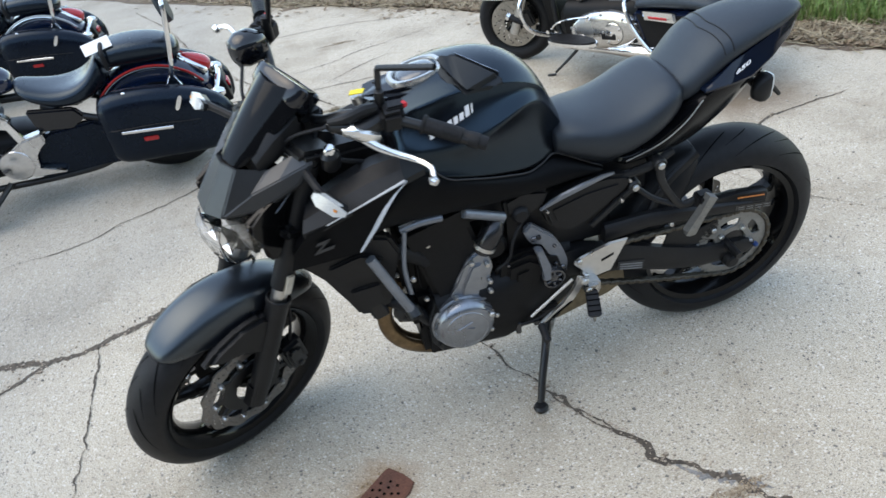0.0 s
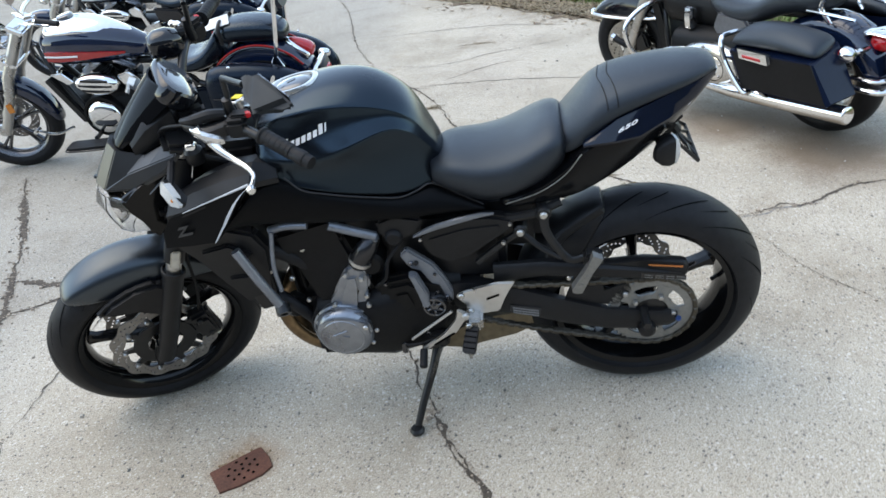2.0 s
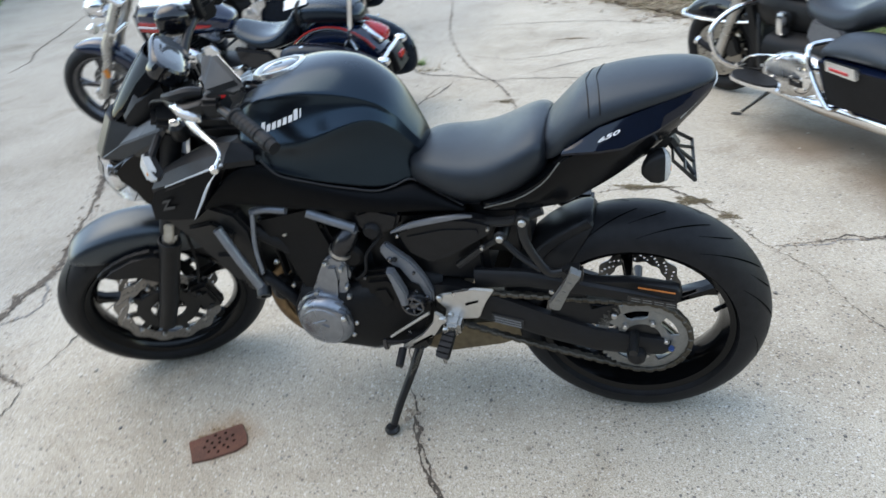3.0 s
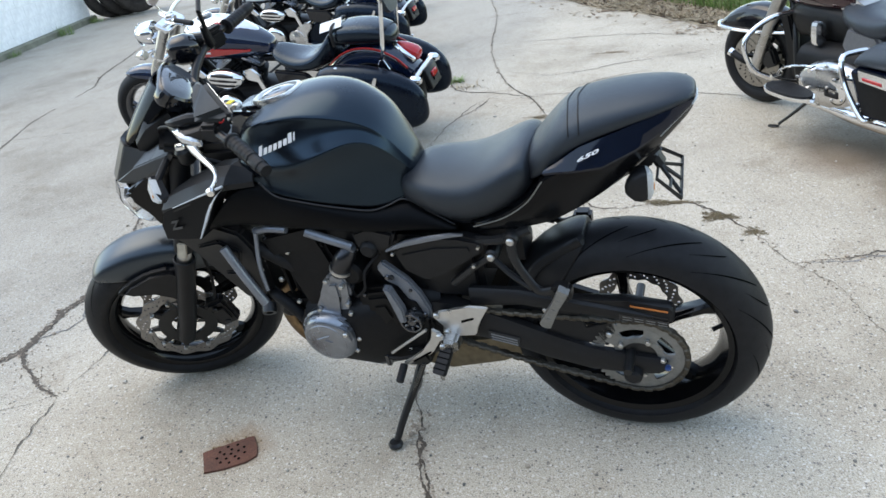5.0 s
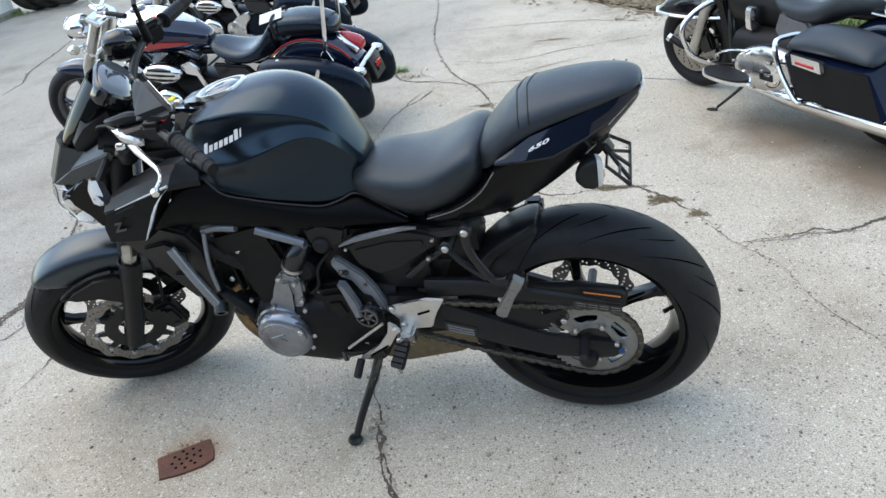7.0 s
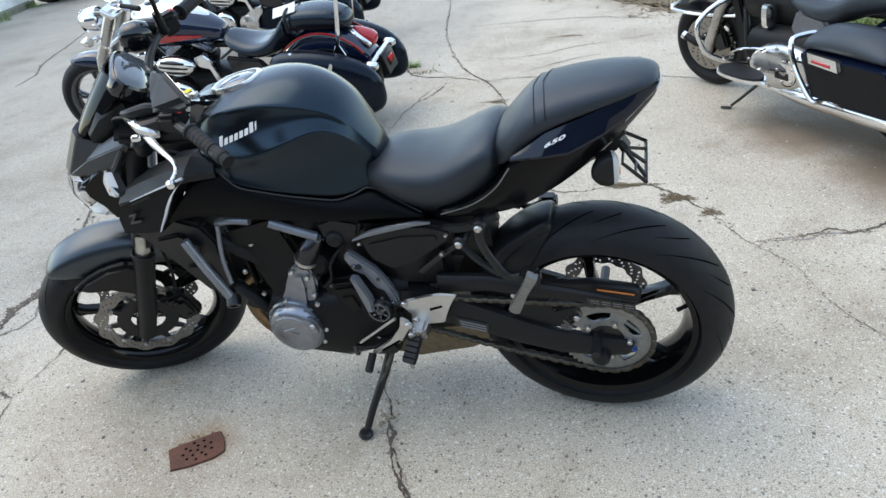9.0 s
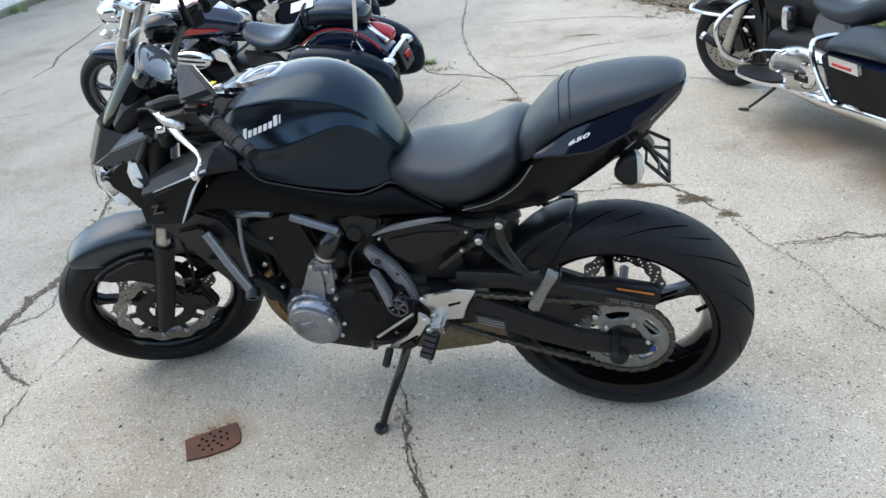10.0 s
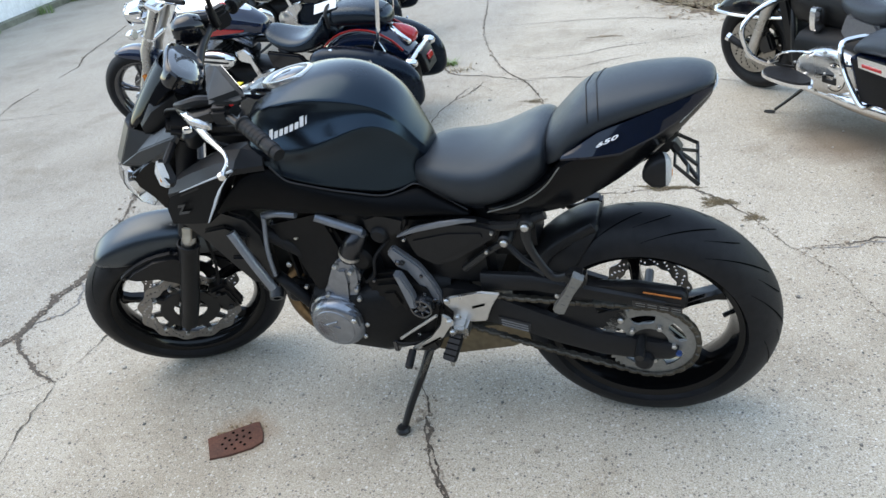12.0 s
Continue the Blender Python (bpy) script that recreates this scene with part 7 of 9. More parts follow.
    for make in (lambda b: b, mirrored):
        fl = part("tank_flash", make(flash()), stripe, tk, "coloured tank flash")
        part("flash_line", make(tube([(-1.34, -0.165, 0.775), (-1.24, -0.183, 0.770), (-1.12, -0.184, 0.762)], 0.006, 8, flat=0.6)), WHITE, fl)
    # seats
    part("rider_seat", loft(halves([
        (-0.74, [(0, 0.735), (0.06, 0.73), (0.09, 0.71), (0.10, 0.68), (0.05, 0.66)]),
        (-0.66, [(0, 0.690), (0.09, 0.688), (0.135, 0.665), (0.145, 0.62), (0.06, 0.59)]),
        (-0.54, [(0, 0.645), (0.11, 0.648), (0.165, 0.630), (0.175, 0.57), (0.07, 0.54)]),
        (-0.42, [(0, 0.650), (0.12, 0.655), (0.175, 0.640), (0.180, 0.57), (0.07, 0.54)]),
        (-0.33, [(0, 0.710), (0.11, 0.708), (0.158, 0.685), (0.160, 0.60), (0.07, 0.57)]),
        (-0.275, [(0, 0.790), (0.09, 0.782), (0.130, 0.750), (0.135, 0.64), (0.06, 0.60)]),
        (-0.25, [(0, 0.79), (0.07, 0.78), (0.11, 0.75), (0.12, 0.65), (0.06, 0.62)])])), SEATG, c, "black vinyl scooped seat", sharp=180, subsurf=2)
    ps = part("pillion_seat", loft(halves([
        (-0.285, [(0, 0.80), (0.07, 0.795), (0.10, 0.77), (0.10, 0.71), (0.05, 0.69)]),
        (-0.20, [(0, 0.828), (0.10, 0.825), (0.135, 0.795), (0.135, 0.715), (0.06, 0.69)]),
        (-0.02, [(0, 0.828), (0.11, 0.822), (0.142, 0.79), (0.135, 0.705), (0.06, 0.68)]),
        (0.12, [(0, 0.79), (0.09, 0.785), (0.115, 0.755), (0.105, 0.69), (0.05, 0.67)]),
        (0.17, [(0, 0.74), (0.05, 0.735), (0.07, 0.715), (0.065, 0.68), (0.04, 0.67)])])), SEATG, c, "black vinyl pillion seat", sharp=180, subsurf=2)
    part("seat_strap", tube([(-0.215, -0.139, 0.71), (-0.215, -0.137, 0.80), (-0.215, -0.09, 0.832), (-0.215, 0, 0.835), (-0.215, 0.09, 0.832), (-0.215, 0.137, 0.80)], 0.012, 6, flat=0.35), RUBBER, ps)
    if slip:
        part("paper_slip", moved(block(-0.075, 0.075, -0.045, 0.045, -0.001, 0.001, 0, 1), slip), PAPER, ps, "white paper slip on the seat")
    # rear mudguard, lamps, sissy bar
    rf = part("rear_mudguard", arc_shell(-0.05, 0.325, [(15, 0.372, 0.085, 0.04), (28, 0.378, 0.105, 0.08), (50, 0.384, 0.118, 0.11), (75, 0.388, 0.122, 0.13), (100, 0.388, 0.122, 0.13), (125, 0.384, 0.118, 0.12), (145, 0.378, 0.108, 0.09), (158, 0.372, 0.09, 0.05)], n=11), NAVY, c, "gloss midnight rear mudguard", subsurf=1)
    def edge(off):
        return tube([(-0.05 + 0.345 * math.cos(radians(a)) * (1 + off), -0.1265, 0.325 + 0.345 * math.sin(radians(a)) * (1 + off)) for a in (150, 130, 110, 90, 70, 50, 35)], 0.006, 8)
    for make in (lambda b: b, mirrored):
        part("guard_edge", make(edge(0.0)), CHROME, rf, "bright edge trim")
        part("guard_line", make(edge(0.035)), stripe, rf, "coloured edge line")
    tl = part("tail_light", at_point(loft([oval(-0.10, 0, 0.025, 0.006, 0.006, 16), oval(-0.04, 0, 0.012, 0.045, 0.030, 16), oval(0.04, 0, -0.004, 0.060, 0.040, 16), oval(0.065, 0, -0.012, 0.050, 0.034, 16), oval(0.075, 0, -0.015, 0.02, 0.014, 16)]), 0.235, 0, 0.600, 0, 22, 0), REDLENS, c, "red teardrop tail lamp", subsurf=1)
    part("lamp_base", at_point(loft([oval(-0.135, 0, 0.018, 0.008, 0.006, 16), oval(-0.06, 0, -0.004, 0.062, 0.028, 16), oval(0.03, 0, -0.026, 0.078, 0.030, 16), oval(0.062, 0, -0.035, 0.07, 0.026, 16)]), 0.235, 0, 0.600, 0, 22, 0), CHROME, tl, "chrome lamp base", subsurf=1)
    part("lamp_bar", tube([(0.295, -0.17, 0.475), (0.315, -0.08, 0.500), (0.32, 0, 0.505), (0.315, 0.08, 0.500), (0.295, 0.17, 0.475)], 0.016, 10), CHROME, tl)
    for s in (-1, 1):
        bullet_lamp("indicator", c, (0.30, s * 0.185, 0.465), 0, CREAM)
    part("plate_bracket", join(plate([(0.30, 0.50), (0.345, 0.49), (0.37, 0.36), (0.33, 0.35)], -0.09, 0.09, 0.006), block(0.348, 0.372, -0.035, 0.035, 0.40, 0.425, 0.004)), PLASTIC, c, "black plate bracket")
    part("rear_reflector", plate([(0.352, 0.46), (0.366, 0.458), (0.372, 0.425), (0.358, 0.425)], -0.04, 0.04, 0.003), REDLENS, c)
    sb = part("sissy_bar", join(tube([(0.075, -0.132, 0.560), (0.11, -0.134, 0.68), (0.155, -0.128, 0.90), (0.17, -0.105, 1.0), (0.175, 0, 1.03), (0.17, 0.105, 1.0), (0.155, 0.128, 0.90), (0.11, 0.134, 0.68), (0.075, 0.132, 0.560)], 0.013, 10, flat=0.7), plate([(0.03, 0.53), (0.07, 0.60), (0.10, 0.60), (0.13, 0.53), (0.10, 0.52), (0.085, 0.56), (0.065, 0.52)], -0.140, -0.128, 0.003), plate([(0.03, 0.53), (0.07, 0.60), (0.10, 0.60), (0.13, 0.53), (0.10, 0.52), (0.085, 0.56), (0.065, 0.52)], 0.128, 0.140, 0.003)), CHROME, c, "chrome sissy bar")
    part("back_pad", moved(loft([oval(-0.02, 0, 0, 0.07, 0.07, 14, 3), oval(0, 0, 0, 0.095, 0.095, 14, 3), oval(0.025, 0, 0, 0.09, 0.09, 14, 3)]), pose(0.148, 0, 0.945, 0, -12, 0)), SEATV, sb, "black padded backrest")
    # saddlebags
    def bag():
        return loft([oval(-0.335, -0.262, 0.415, 0.062, 0.135, 18, 3), oval(-0.32, -0.268, 0.425, 0.082, 0.185, 18, 3), oval(-0.25, -0.272, 0.432, 0.096, 0.213, 18, 3.2), oval(-0.05, -0.272, 0.425, 0.098, 0.212, 18, 3.2), oval(0.12, -0.268, 0.392, 0.094, 0.205, 18, 3.0), oval(0.25, -0.262, 0.362, 0.084, 0.180, 18, 2.8), oval(0.345, -0.255, 0.335, 0.060, 0.130, 18, 2.4), oval(0.38, -0.252, 0.325, 0.02, 0.05, 18, 2.2)])
    for make in (lambda b: b, mirrored):
        bg = part("saddlebag", make(bag()), BAGBLACK, c, "rounded hard black saddlebag", sharp=180, subsurf=1)
        part("bag_strip", make(tube([(-0.235, -0.367, 0.442), (-0.10, -0.371, 0.428), (0.03, -0.368, 0.412)], 0.009, 8, flat=0.5)), CHROME, bg, "chrome strip")
        part("bag_reflector", make(moved(block(-0.038, 0.038, -0.004, 0.004, -0.013, 0.013, 0.003, 2), pose(-0.10, -0.370, 0.378, 4, 5, 0))), REDLENS, bg, "red reflector")
        part("bag_seam", make(tube([(-0.33, -0.325, 0.455), (-0.25, -0.366, 0.462), (-0.05, -0.370, 0.452), (0.12, -0.361, 0.425), (0.24, -0.335, 0.40)], 0.003, 6)), PLASTIC, bg)
        part("bag_latch", make(moved(loft([oval(-0.006, 0, 0, 0.012, 0.045, 10, 3), oval(0.006, 0, 0, 0.010, 0.040, 10, 3)]), pose(0.10, -0.355, 0.535, 0, 0, 90) @ pose(0, 0, 0, 28, 0, 0))), CHROME, bg, "chrome bag latch")
        part("bag_stud", make(bolt(-0.16, -0.30, 0.628, 0.012, 0.01)), CHROME, bg)
    # frame and engine
    part("frame", join(tube([(-1.46, 0, 0.80), (-1.40, -0.06, 0.66), (-1.24, -0.12, 0.34), (-1.14, -0.14, 0.21), (-1.0, -0.15, 0.185), (-0.45, -0.16, 0.185), (-0.30, -0.15, 0.30)], 0.019, 12), tube([(-1.46, 0, 0.80), (-1.40, 0.06, 0.66), (-1.24, 0.12, 0.34), (-1.14, 0.14, 0.21), (-1.0, 0.15, 0.185), (-0.45, 0.16, 0.185), (-0.30, 0.15, 0.30)], 0.019, 12), tube([(-1.46, 0, 0.80), (-1.1, 0, 0.66), (-0.7, 0, 0.62), (-0.4, 0, 0.55)], 0.024, 12), tube([(-0.62, -0.12, 0.60), (-0.45, -0.14, 0.50), (-0.05, -0.15, 0.325)], 0.02, 10), tube([(-0.62, 0.12, 0.60), (-0.45, 0.14, 0.50), (-0.05, 0.15, 0.325)], 0.02, 10), tube([(-0.60, -0.14, 0.30), (-0.30, -0.15, 0.31), (-0.03, -0.155, 0.325)], 0.03, 10, flat=0.6), tube([(-0.60, 0.14, 0.30), (-0.30, 0.15, 0.31), (-0.03, 0.155, 0.325)], 0.03, 10, flat=0.6)), IRON, c, "black tubular frame")
    part("radiator", block(-0.025, 0.025, -0.13, 0.13, -0.17, 0.17, 0.008, 2, pose(-1.36, 0, 0.46, 0, -24, 0)), IRON, c)
    vt = vtwin(c, -1.02, 0.36, cyl=0.060)
    air = part("air_cover", at_point(loft([[(-0.0 + 0.145 * math.cos(a) * k, y, 0.068 * math.sin(a) * k) for a in [2 * math.pi * i / 24 for i in range(24)]] for y, k in ((0.06, 0.9), (0.0, 1.0), (-0.025, 0.96), (-0.042, 0.80), (-0.047, 0.4))]), -1.05, -0.215, 0.590, 0, 8, 0), CHROME, c, "oval chrome air cleaner cover", subsurf=1)
    pieces("air_slot", at_point(join(*[tube([(-0.105 + 0.02 * abs(k), -0.038, k * 0.030), (0.0, -0.047, k * 0.033), (0.105 - 0.02 * abs(k), -0.038, k * 0.030)], 0.009, 8, flat=0.6) for k in (-1, 0, 1)]), -1.05, -0.215, 0.590, 0, 8, 0), PLASTIC, air, "black slot", slimmed=False)
    part("case_cover", at_point(lathe([(0, -0.04), (0.07, -0.038), (0.10, -0.026), (0.115, -0.005), (0.118, 0.05), (0, 0.05)], 32), -1.12, -0.175, 0.350), CHROME, vt, "round chrome case cover")
    part("case_cover_ring", at_point(lathe([(0.118, -0.012), (0.135, -0.012), (0.14, 0.0), (0.14, 0.05), (0.118, 0.05)], 32), -1.12, -0.175, 0.350), ENGINE, vt)
    pv = part("pulley_cover", join(at_point(lathe([(0, -0.045), (0.03, -0.045), (0.05, -0.036), (0.085, -0.03), (0.095, -0.015), (0.095, 0.04), (0, 0.04)], 30), -0.85, -0.200, 0.335), plate([(-0.86, 0.415), (-0.78, 0.465), (-0.66, 0.485), (-0.655, 0.43), (-0.74, 0.37), (-0.76, 0.28), (-0.62, 0.245), (-0.62, 0.225), (-0.81, 0.240)], -0.225, -0.15, 0.010, 2)), SHINE, c, "polished pulley cover")
    part("side_cover", plate([(-0.70, 0.60), (-0.46, 0.56), (-0.42, 0.50), (-0.50, 0.44), (-0.68, 0.47)], -0.175, -0.13, 0.012, 2), GLOSS, c, "gloss black side cover")
    part("side_cover", mirrored(plate([(-0.70, 0.60), (-0.46, 0.56), (-0.42, 0.50), (-0.50, 0.44), (-0.68, 0.47)], -0.175, -0.13, 0.012, 2)), GLOSS, c, "gloss black side cover")
    part("belt_guard", plate([(-0.80, 0.38), (-0.64, 0.46), (-0.40, 0.47), (-0.27, 0.40), (-0.25, 0.24), (-0.34, 0.185), (-0.76, 0.195), (-0.82, 0.26)], -0.185, -0.13, 0.014, 2), BAGBLACK, c, "black belt guard and swing arm cover")
    part("chrome_side_plate", plate([(-0.92, 0.62), (-0.84, 0.64), (-0.78, 0.58), (-0.80, 0.53), (-0.90, 0.56)], -0.20, -0.14, 0.008, 2), CHROME, c, "chrome cylinder trim")
    part("chrome_side_plate", plate([(-0.82, 0.57), (-0.79, 0.585), (-0.75, 0.46), (-0.79, 0.45)], -0.215, -0.19, 0.004, 2), CHROME, c, "chrome trim bar")
    part("chrome_side_plate", plate([(-1.36, 0.665), (-1.28, 0.67), (-1.22, 0.60), (-1.27, 0.585)], -0.18, -0.12, 0.006, 2), CHROME, c, "chrome frame trim")
    for s in (-1, 1):
        fb = part("floorboard", at_point(loft([[(-0.17, y, z) for y, z in ((-0.04, -0.008), (0.05, -0.008), (0.05, 0.006), (-0.04, 0.006))], [(-0.14, y, z) for y, z in ((-0.055, -0.010), (0.055, -0.010), (0.055, 0.008), (-0.055, 0.008))], [(0.15, y, z) for y, z in ((-0.055, -0.010), (0.055, -0.010), (0.055, 0.008), (-0.055, 0.008))], [(0.17, y, z) for y, z in ((-0.045, -0.008), (0.05, -0.008), (0.05, 0.006), (-0.045, 0.006))]]), -1.18, s * 0.335, 0.242), RUBBER, c, "black ribbed floorboard")
        part("board_edge", at_point(tube([(-0.17, 0.05 * -s, -0.004), (-0.172, 0, -0.004), (-0.15, 0.06 * s, -0.004), (0.15, 0.06 * s, -0.004), (0.172, 0, -0.004)], 0.005, 8), -1.18, s * 0.335, 0.236), IRON, fb)
        part("board_bracket", tube([(-1.20, s * 0.15, 0.24), (-1.18, s * 0.28, 0.255)], 0.014, 8), IRON, fb)
    part("gear_lever", join(tube([(-1.32, -0.24, 0.33), (-1.45, -0.25, 0.30), (-1.56, -0.26, 0.34)], 0.009, 8), tube([(-1.56, -0.23, 0.34), (-1.56, -0.29, 0.34)], 0.013, 8)), CHROME, c, "chrome gear lever")
    st = part("side_stand", tube([(-0.95, -0.17, 0.21), (-1.05, -0.30, 0.145), (-1.17, -0.44, 0.084)], [0.016, 0.014, 0.012], 10), IRON, c, "black side stand")
    part("stand_foot", at_point(lathe([(0, 0.01), (0.022, 0.008), (0.026, 0.0), (0.024, -0.008), (0, -0.010)], 16, "z"), -1.18, -0.450, 0.0745, -8, 0, 0), IRON, st)
    part("exhaust", join(tube([(-1.17, 0.10, 0.52), (-1.22, 0.20, 0.40), (-1.10, 0.24, 0.24), (-0.80, 0.25, 0.22), (-0.45, 0.255, 0.22)], 0.026, 12), tube([(-0.55, 0.255, 0.22), (-0.42, 0.26, 0.22), (0.20, 0.265, 0.24), (0.30, 0.265, 0.245)], [0.028, 0.05, 0.052, 0.045], 16)), CHROME, c, "long chrome exhaust")
    return c


LEAN8 = pose(0, 0, 0, 8, 0, 0)
cruiser("black cruiser with a red tank stripe and hard saddlebags", Matrix.Translation((-1.709, 2.32, 0.003)) @ pose(0, 0, 0, 0, 0, 0.8) @ LEAN8 @ Matrix.Scale(0.905, 4), REDPAINT, pose(-0.235, -0.075, 0.830, 22, -8, 12))
cruiser("black cruiser with plain tank and dark saddlebags", Matrix.Translation((-2.70, 4.52, 0.003)) @ pose(0, 0, 0, 0, 0, 0.5) @ LEAN8 @ Matrix.Scale(0.92, 4), SILVERDECAL, pose(-0.700, -0.090, 0.728, 62, 10, 8))
cruiser("black cruiser standing last in the row", Matrix.Translation((-3.69, 6.72, 0.003)) @ pose(0, 0, 0, 0, 0, 0.5) @ LEAN8 @ Matrix.Scale(0.935, 4), GLOSS, None)


def tourer(m):
    """A heavy tourer with boxy saddlebags, crash bars and much chrome."""
    c = thing("touring_motorcycle", "black chrome-trimmed touring motorcycle with boxy hard saddlebags", "motorcycle", m)
    I4 = Matrix.Identity(4)
    cast_wheel(c, "rear_wheel", (0, 0, 0.325), 0.325, 0.17, 0.075, 0.21, 9, I4, STEEL, tread=False)
    turn = Matrix.Translation((-1.34, 0, 0)) @ Matrix.Rotation(radians(14), 4, "Z") @ Matrix.Translation((1.5, 0, 0))
    fw, fat = cast_wheel(c, "front_wheel", (-1.665, 0, 0.302), 0.302, 0.13, 0.06, 0.205, 9, turn, ENGINE, tread=False, spoke_w=0.02)
    for y in (-0.075, 0.071):
        part("brake_disc", moved(disc_ring(0.075, 0.175, 0.0, 1, y, cols=98), fat), mat("worn_disc", (0.30, 0.275, 0.24), 0.4, 0.85, 0.2), fw, "worn drilled brake disc")
    for s in (-1, 1):
        fk = part("fork_leg", moved(tube([(-1.650, s * 0.115, 0.25), (-1.52, s * 0.115, 0.56), (-1.50, s * 0.115, 0.60), (-1.33, s * 0.115, 0.93)], [0.034, 0.032, 0.040, 0.040], 16, smooth=False), turn), STEEL, c, "bright fork leg")
        part("brake_caliper", moved(block(-0.05, 0.05, -0.03, 0.03, -0.06, 0.06, 0.014, 2, pose(-1.545, s * 0.085, 0.34, 0, -20, 0)), turn), IRON, fk)
    fg = part("front_mudguard", moved(arc_shell(-1.665, 0.302, [(33, 0.356, 0.075, 0.012), (45, 0.364, 0.088, 0.06), (65, 0.370, 0.096, 0.135), (90, 0.374, 0.100, 0.17), (115, 0.376, 0.100, 0.14), (135, 0.380, 0.094, 0.070), (147, 0.384, 0.070, 0.015)]), turn), GLOSS, c, "gloss black front mudguard", subsurf=1)
    part("guard_trim", moved(tube([(-1.385, -0.085, 0.512), (-1.535, -0.103, 0.507), (-1.665, -0.106, 0.505), (-1.815, -0.104, 0.510), (-1.935, -0.082, 0.517), (-1.985, -0.040, 0.523), (-1.995, 0.0, 0.525)], 0.011, 8), turn), CHROME, fg, "chrome edge trim")
    gl = part("guard_lamp", moved(at_point(lathe([(0, -0.03), (0.03, -0.02), (0.034, 0.01), (0, 0.02)], 18), -1.80, 0, 0.705, 0, 0, 90), turn), CHROME, fg)
    # crash bar, pegs
    for s in (-1, 1):
        eg = part("crash_bar", tube([(-1.13, s * 0.06, 0.66), (-1.16, s * 0.24, 0.655), (-1.185, s * 0.375, 0.58), (-1.18, s * 0.395, 0.48), (-1.15, s * 0.34, 0.36), (-1.08, s * 0.18, 0.27), (-1.04, s * 0.10, 0.25)], 0.016, 12), CHROME, c, "chrome crash bar")
        part("highway_peg", tube([(-1.175, s * 0.392, 0.43), (-1.205, s * 0.405, 0.455), (-1.265, s * 0.425, 0.49)], [0.012, 0.020, 0.022], 12), RUBBER, eg, "black highway peg")
        part("peg_cap", tube([(-1.260, s * 0.423, 0.487), (-1.278, s * 0.430, 0.498)], 0.025, 12), CHROME, eg)
        if s > 0:
            continue
        def board(k, lo, hi):
            """A long oval plate, a little narrower towards the heel."""
            rows = []
            for n in range(13):
                u = -0.98 + 1.96 * n / 12
                w = k * (0.068 - 0.008 * u) * (1 - abs(u) ** 2.6) ** 0.5
                rows.append([(-0.795 + 0.175 * k * u, s * 0.39 + y * w, 0.338 - 0.006 * u + z) for y, z in ((-1, lo), (1, lo), (1, hi), (-1, hi))])
            return loft(rows)
        fb = part("floorboard", board(1.0, 0.0, 0.014), RUBBER, c, "black rubber floorboard")
        part("board_rim", board(1.08, -0.016, 0.004), CHROME, fb, "chrome rim")
        part("board_arm", tube([(-0.80, s * 0.16, 0.29), (-0.78, s * 0.34, 0.325)], 0.016, 8), CHROME, fb)
    vt = vtwin(c, -0.80, 0.40, cyl=0.058, tilt=22, chrome_case=True)
    rg = part("regulator", block(-0.035, 0.035, -0.11, 0.11, -0.20, 0.20, 0.012, 2, pose(-1.145, 0, 0.45, 0, -16, 0)), ENGINE, c, "black finned regulator between the frame tubes")
    pieces("regulator_fin", moved(join(*[block(-0.050, -0.034, -0.10 + 0.022 * k, -0.094 + 0.022 * k, -0.18, 0.18, 0.001, 1) for k in range(10)]), pose(-1.145, 0, 0.45, 0, -16, 0)), ENGINE, rg, slimmed=False)
    # Dark backing block, added so no bright grass shows through the engine.
    part("air_box", loft([oval(-1.14, 0, 0.64, 0.10, 0.07, 14, 3.5), oval(-1.06, 0, 0.63, 0.13, 0.11, 14, 3.5), oval(-0.64, 0, 0.61, 0.12, 0.10, 14, 3.5), oval(-0.58, 0, 0.60, 0.08, 0.06, 14, 3.5)]), ENGINE, c, "dark filler block added between the cylinders")
    part("gearbox", loft([oval(-1.02, -0.05, 0.36, 0.12, 0.09, 14, 3.5), oval(-0.95, -0.06, 0.38, 0.17, 0.15, 14, 3.5), oval(-0.45, -0.06, 0.40, 0.17, 0.16, 14, 3.5), oval(-0.34, -0.05, 0.40, 0.12, 0.10, 14, 3.5)]), ENGINE, c, "dark gearbox")
    pr = part("primary_cover", loft([[(cx + rx * math.cos(a) * k, y, cz + rz * math.sin(a) * k + 0.02 * math.cos(a) * k) for a in [2 * math.pi * i / 28 for i in range(28)]] for y, k in ((-0.19, 1.0), (-0.25, 1.0), (-0.275, 0.96), (-0.288, 0.88), (-0.297, 0.70), (-0.303, 0.45), (-0.306, 0.15), (-0.3065, 0.02)) for cx, cz, rx, rz in ((-0.620, 0.365, 0.265, 0.138),)]), SHINE, c, "polished chrome primary cover", subsurf=1)
    part("derby_cover", at_point(lathe([(0, -0.022), (0.06, -0.02), (0.085, -0.010), (0.088, 0.02), (0, 0.02)], 28), -0.545, -0.285, 0.365), CHROME, pr, "round chrome cover")
    part("cover_joint", at_point(lathe([(0.076, -0.0165), (0.079, -0.0155), (0.0795, -0.0125), (0.076, -0.013)], 28, closed=True), -0.545, -0.285, 0.365), GROOVE, pr)
    pieces("cover_bolt", join(*[bolt(-0.545 + 0.062 * math.cos(0.5 + k * 1.2566), -0.306, 0.365 + 0.062 * math.sin(0.5 + k * 1.2566), 0.008) for k in range(5)], *[bolt(-0.62 + 0.238 * math.cos(k * 0.7 + 0.2), -0.292, 0.365 + 0.118 * math.sin(k * 0.7 + 0.2), 0.009) for k in range(9)]), STEEL, pr, slimmed=False)
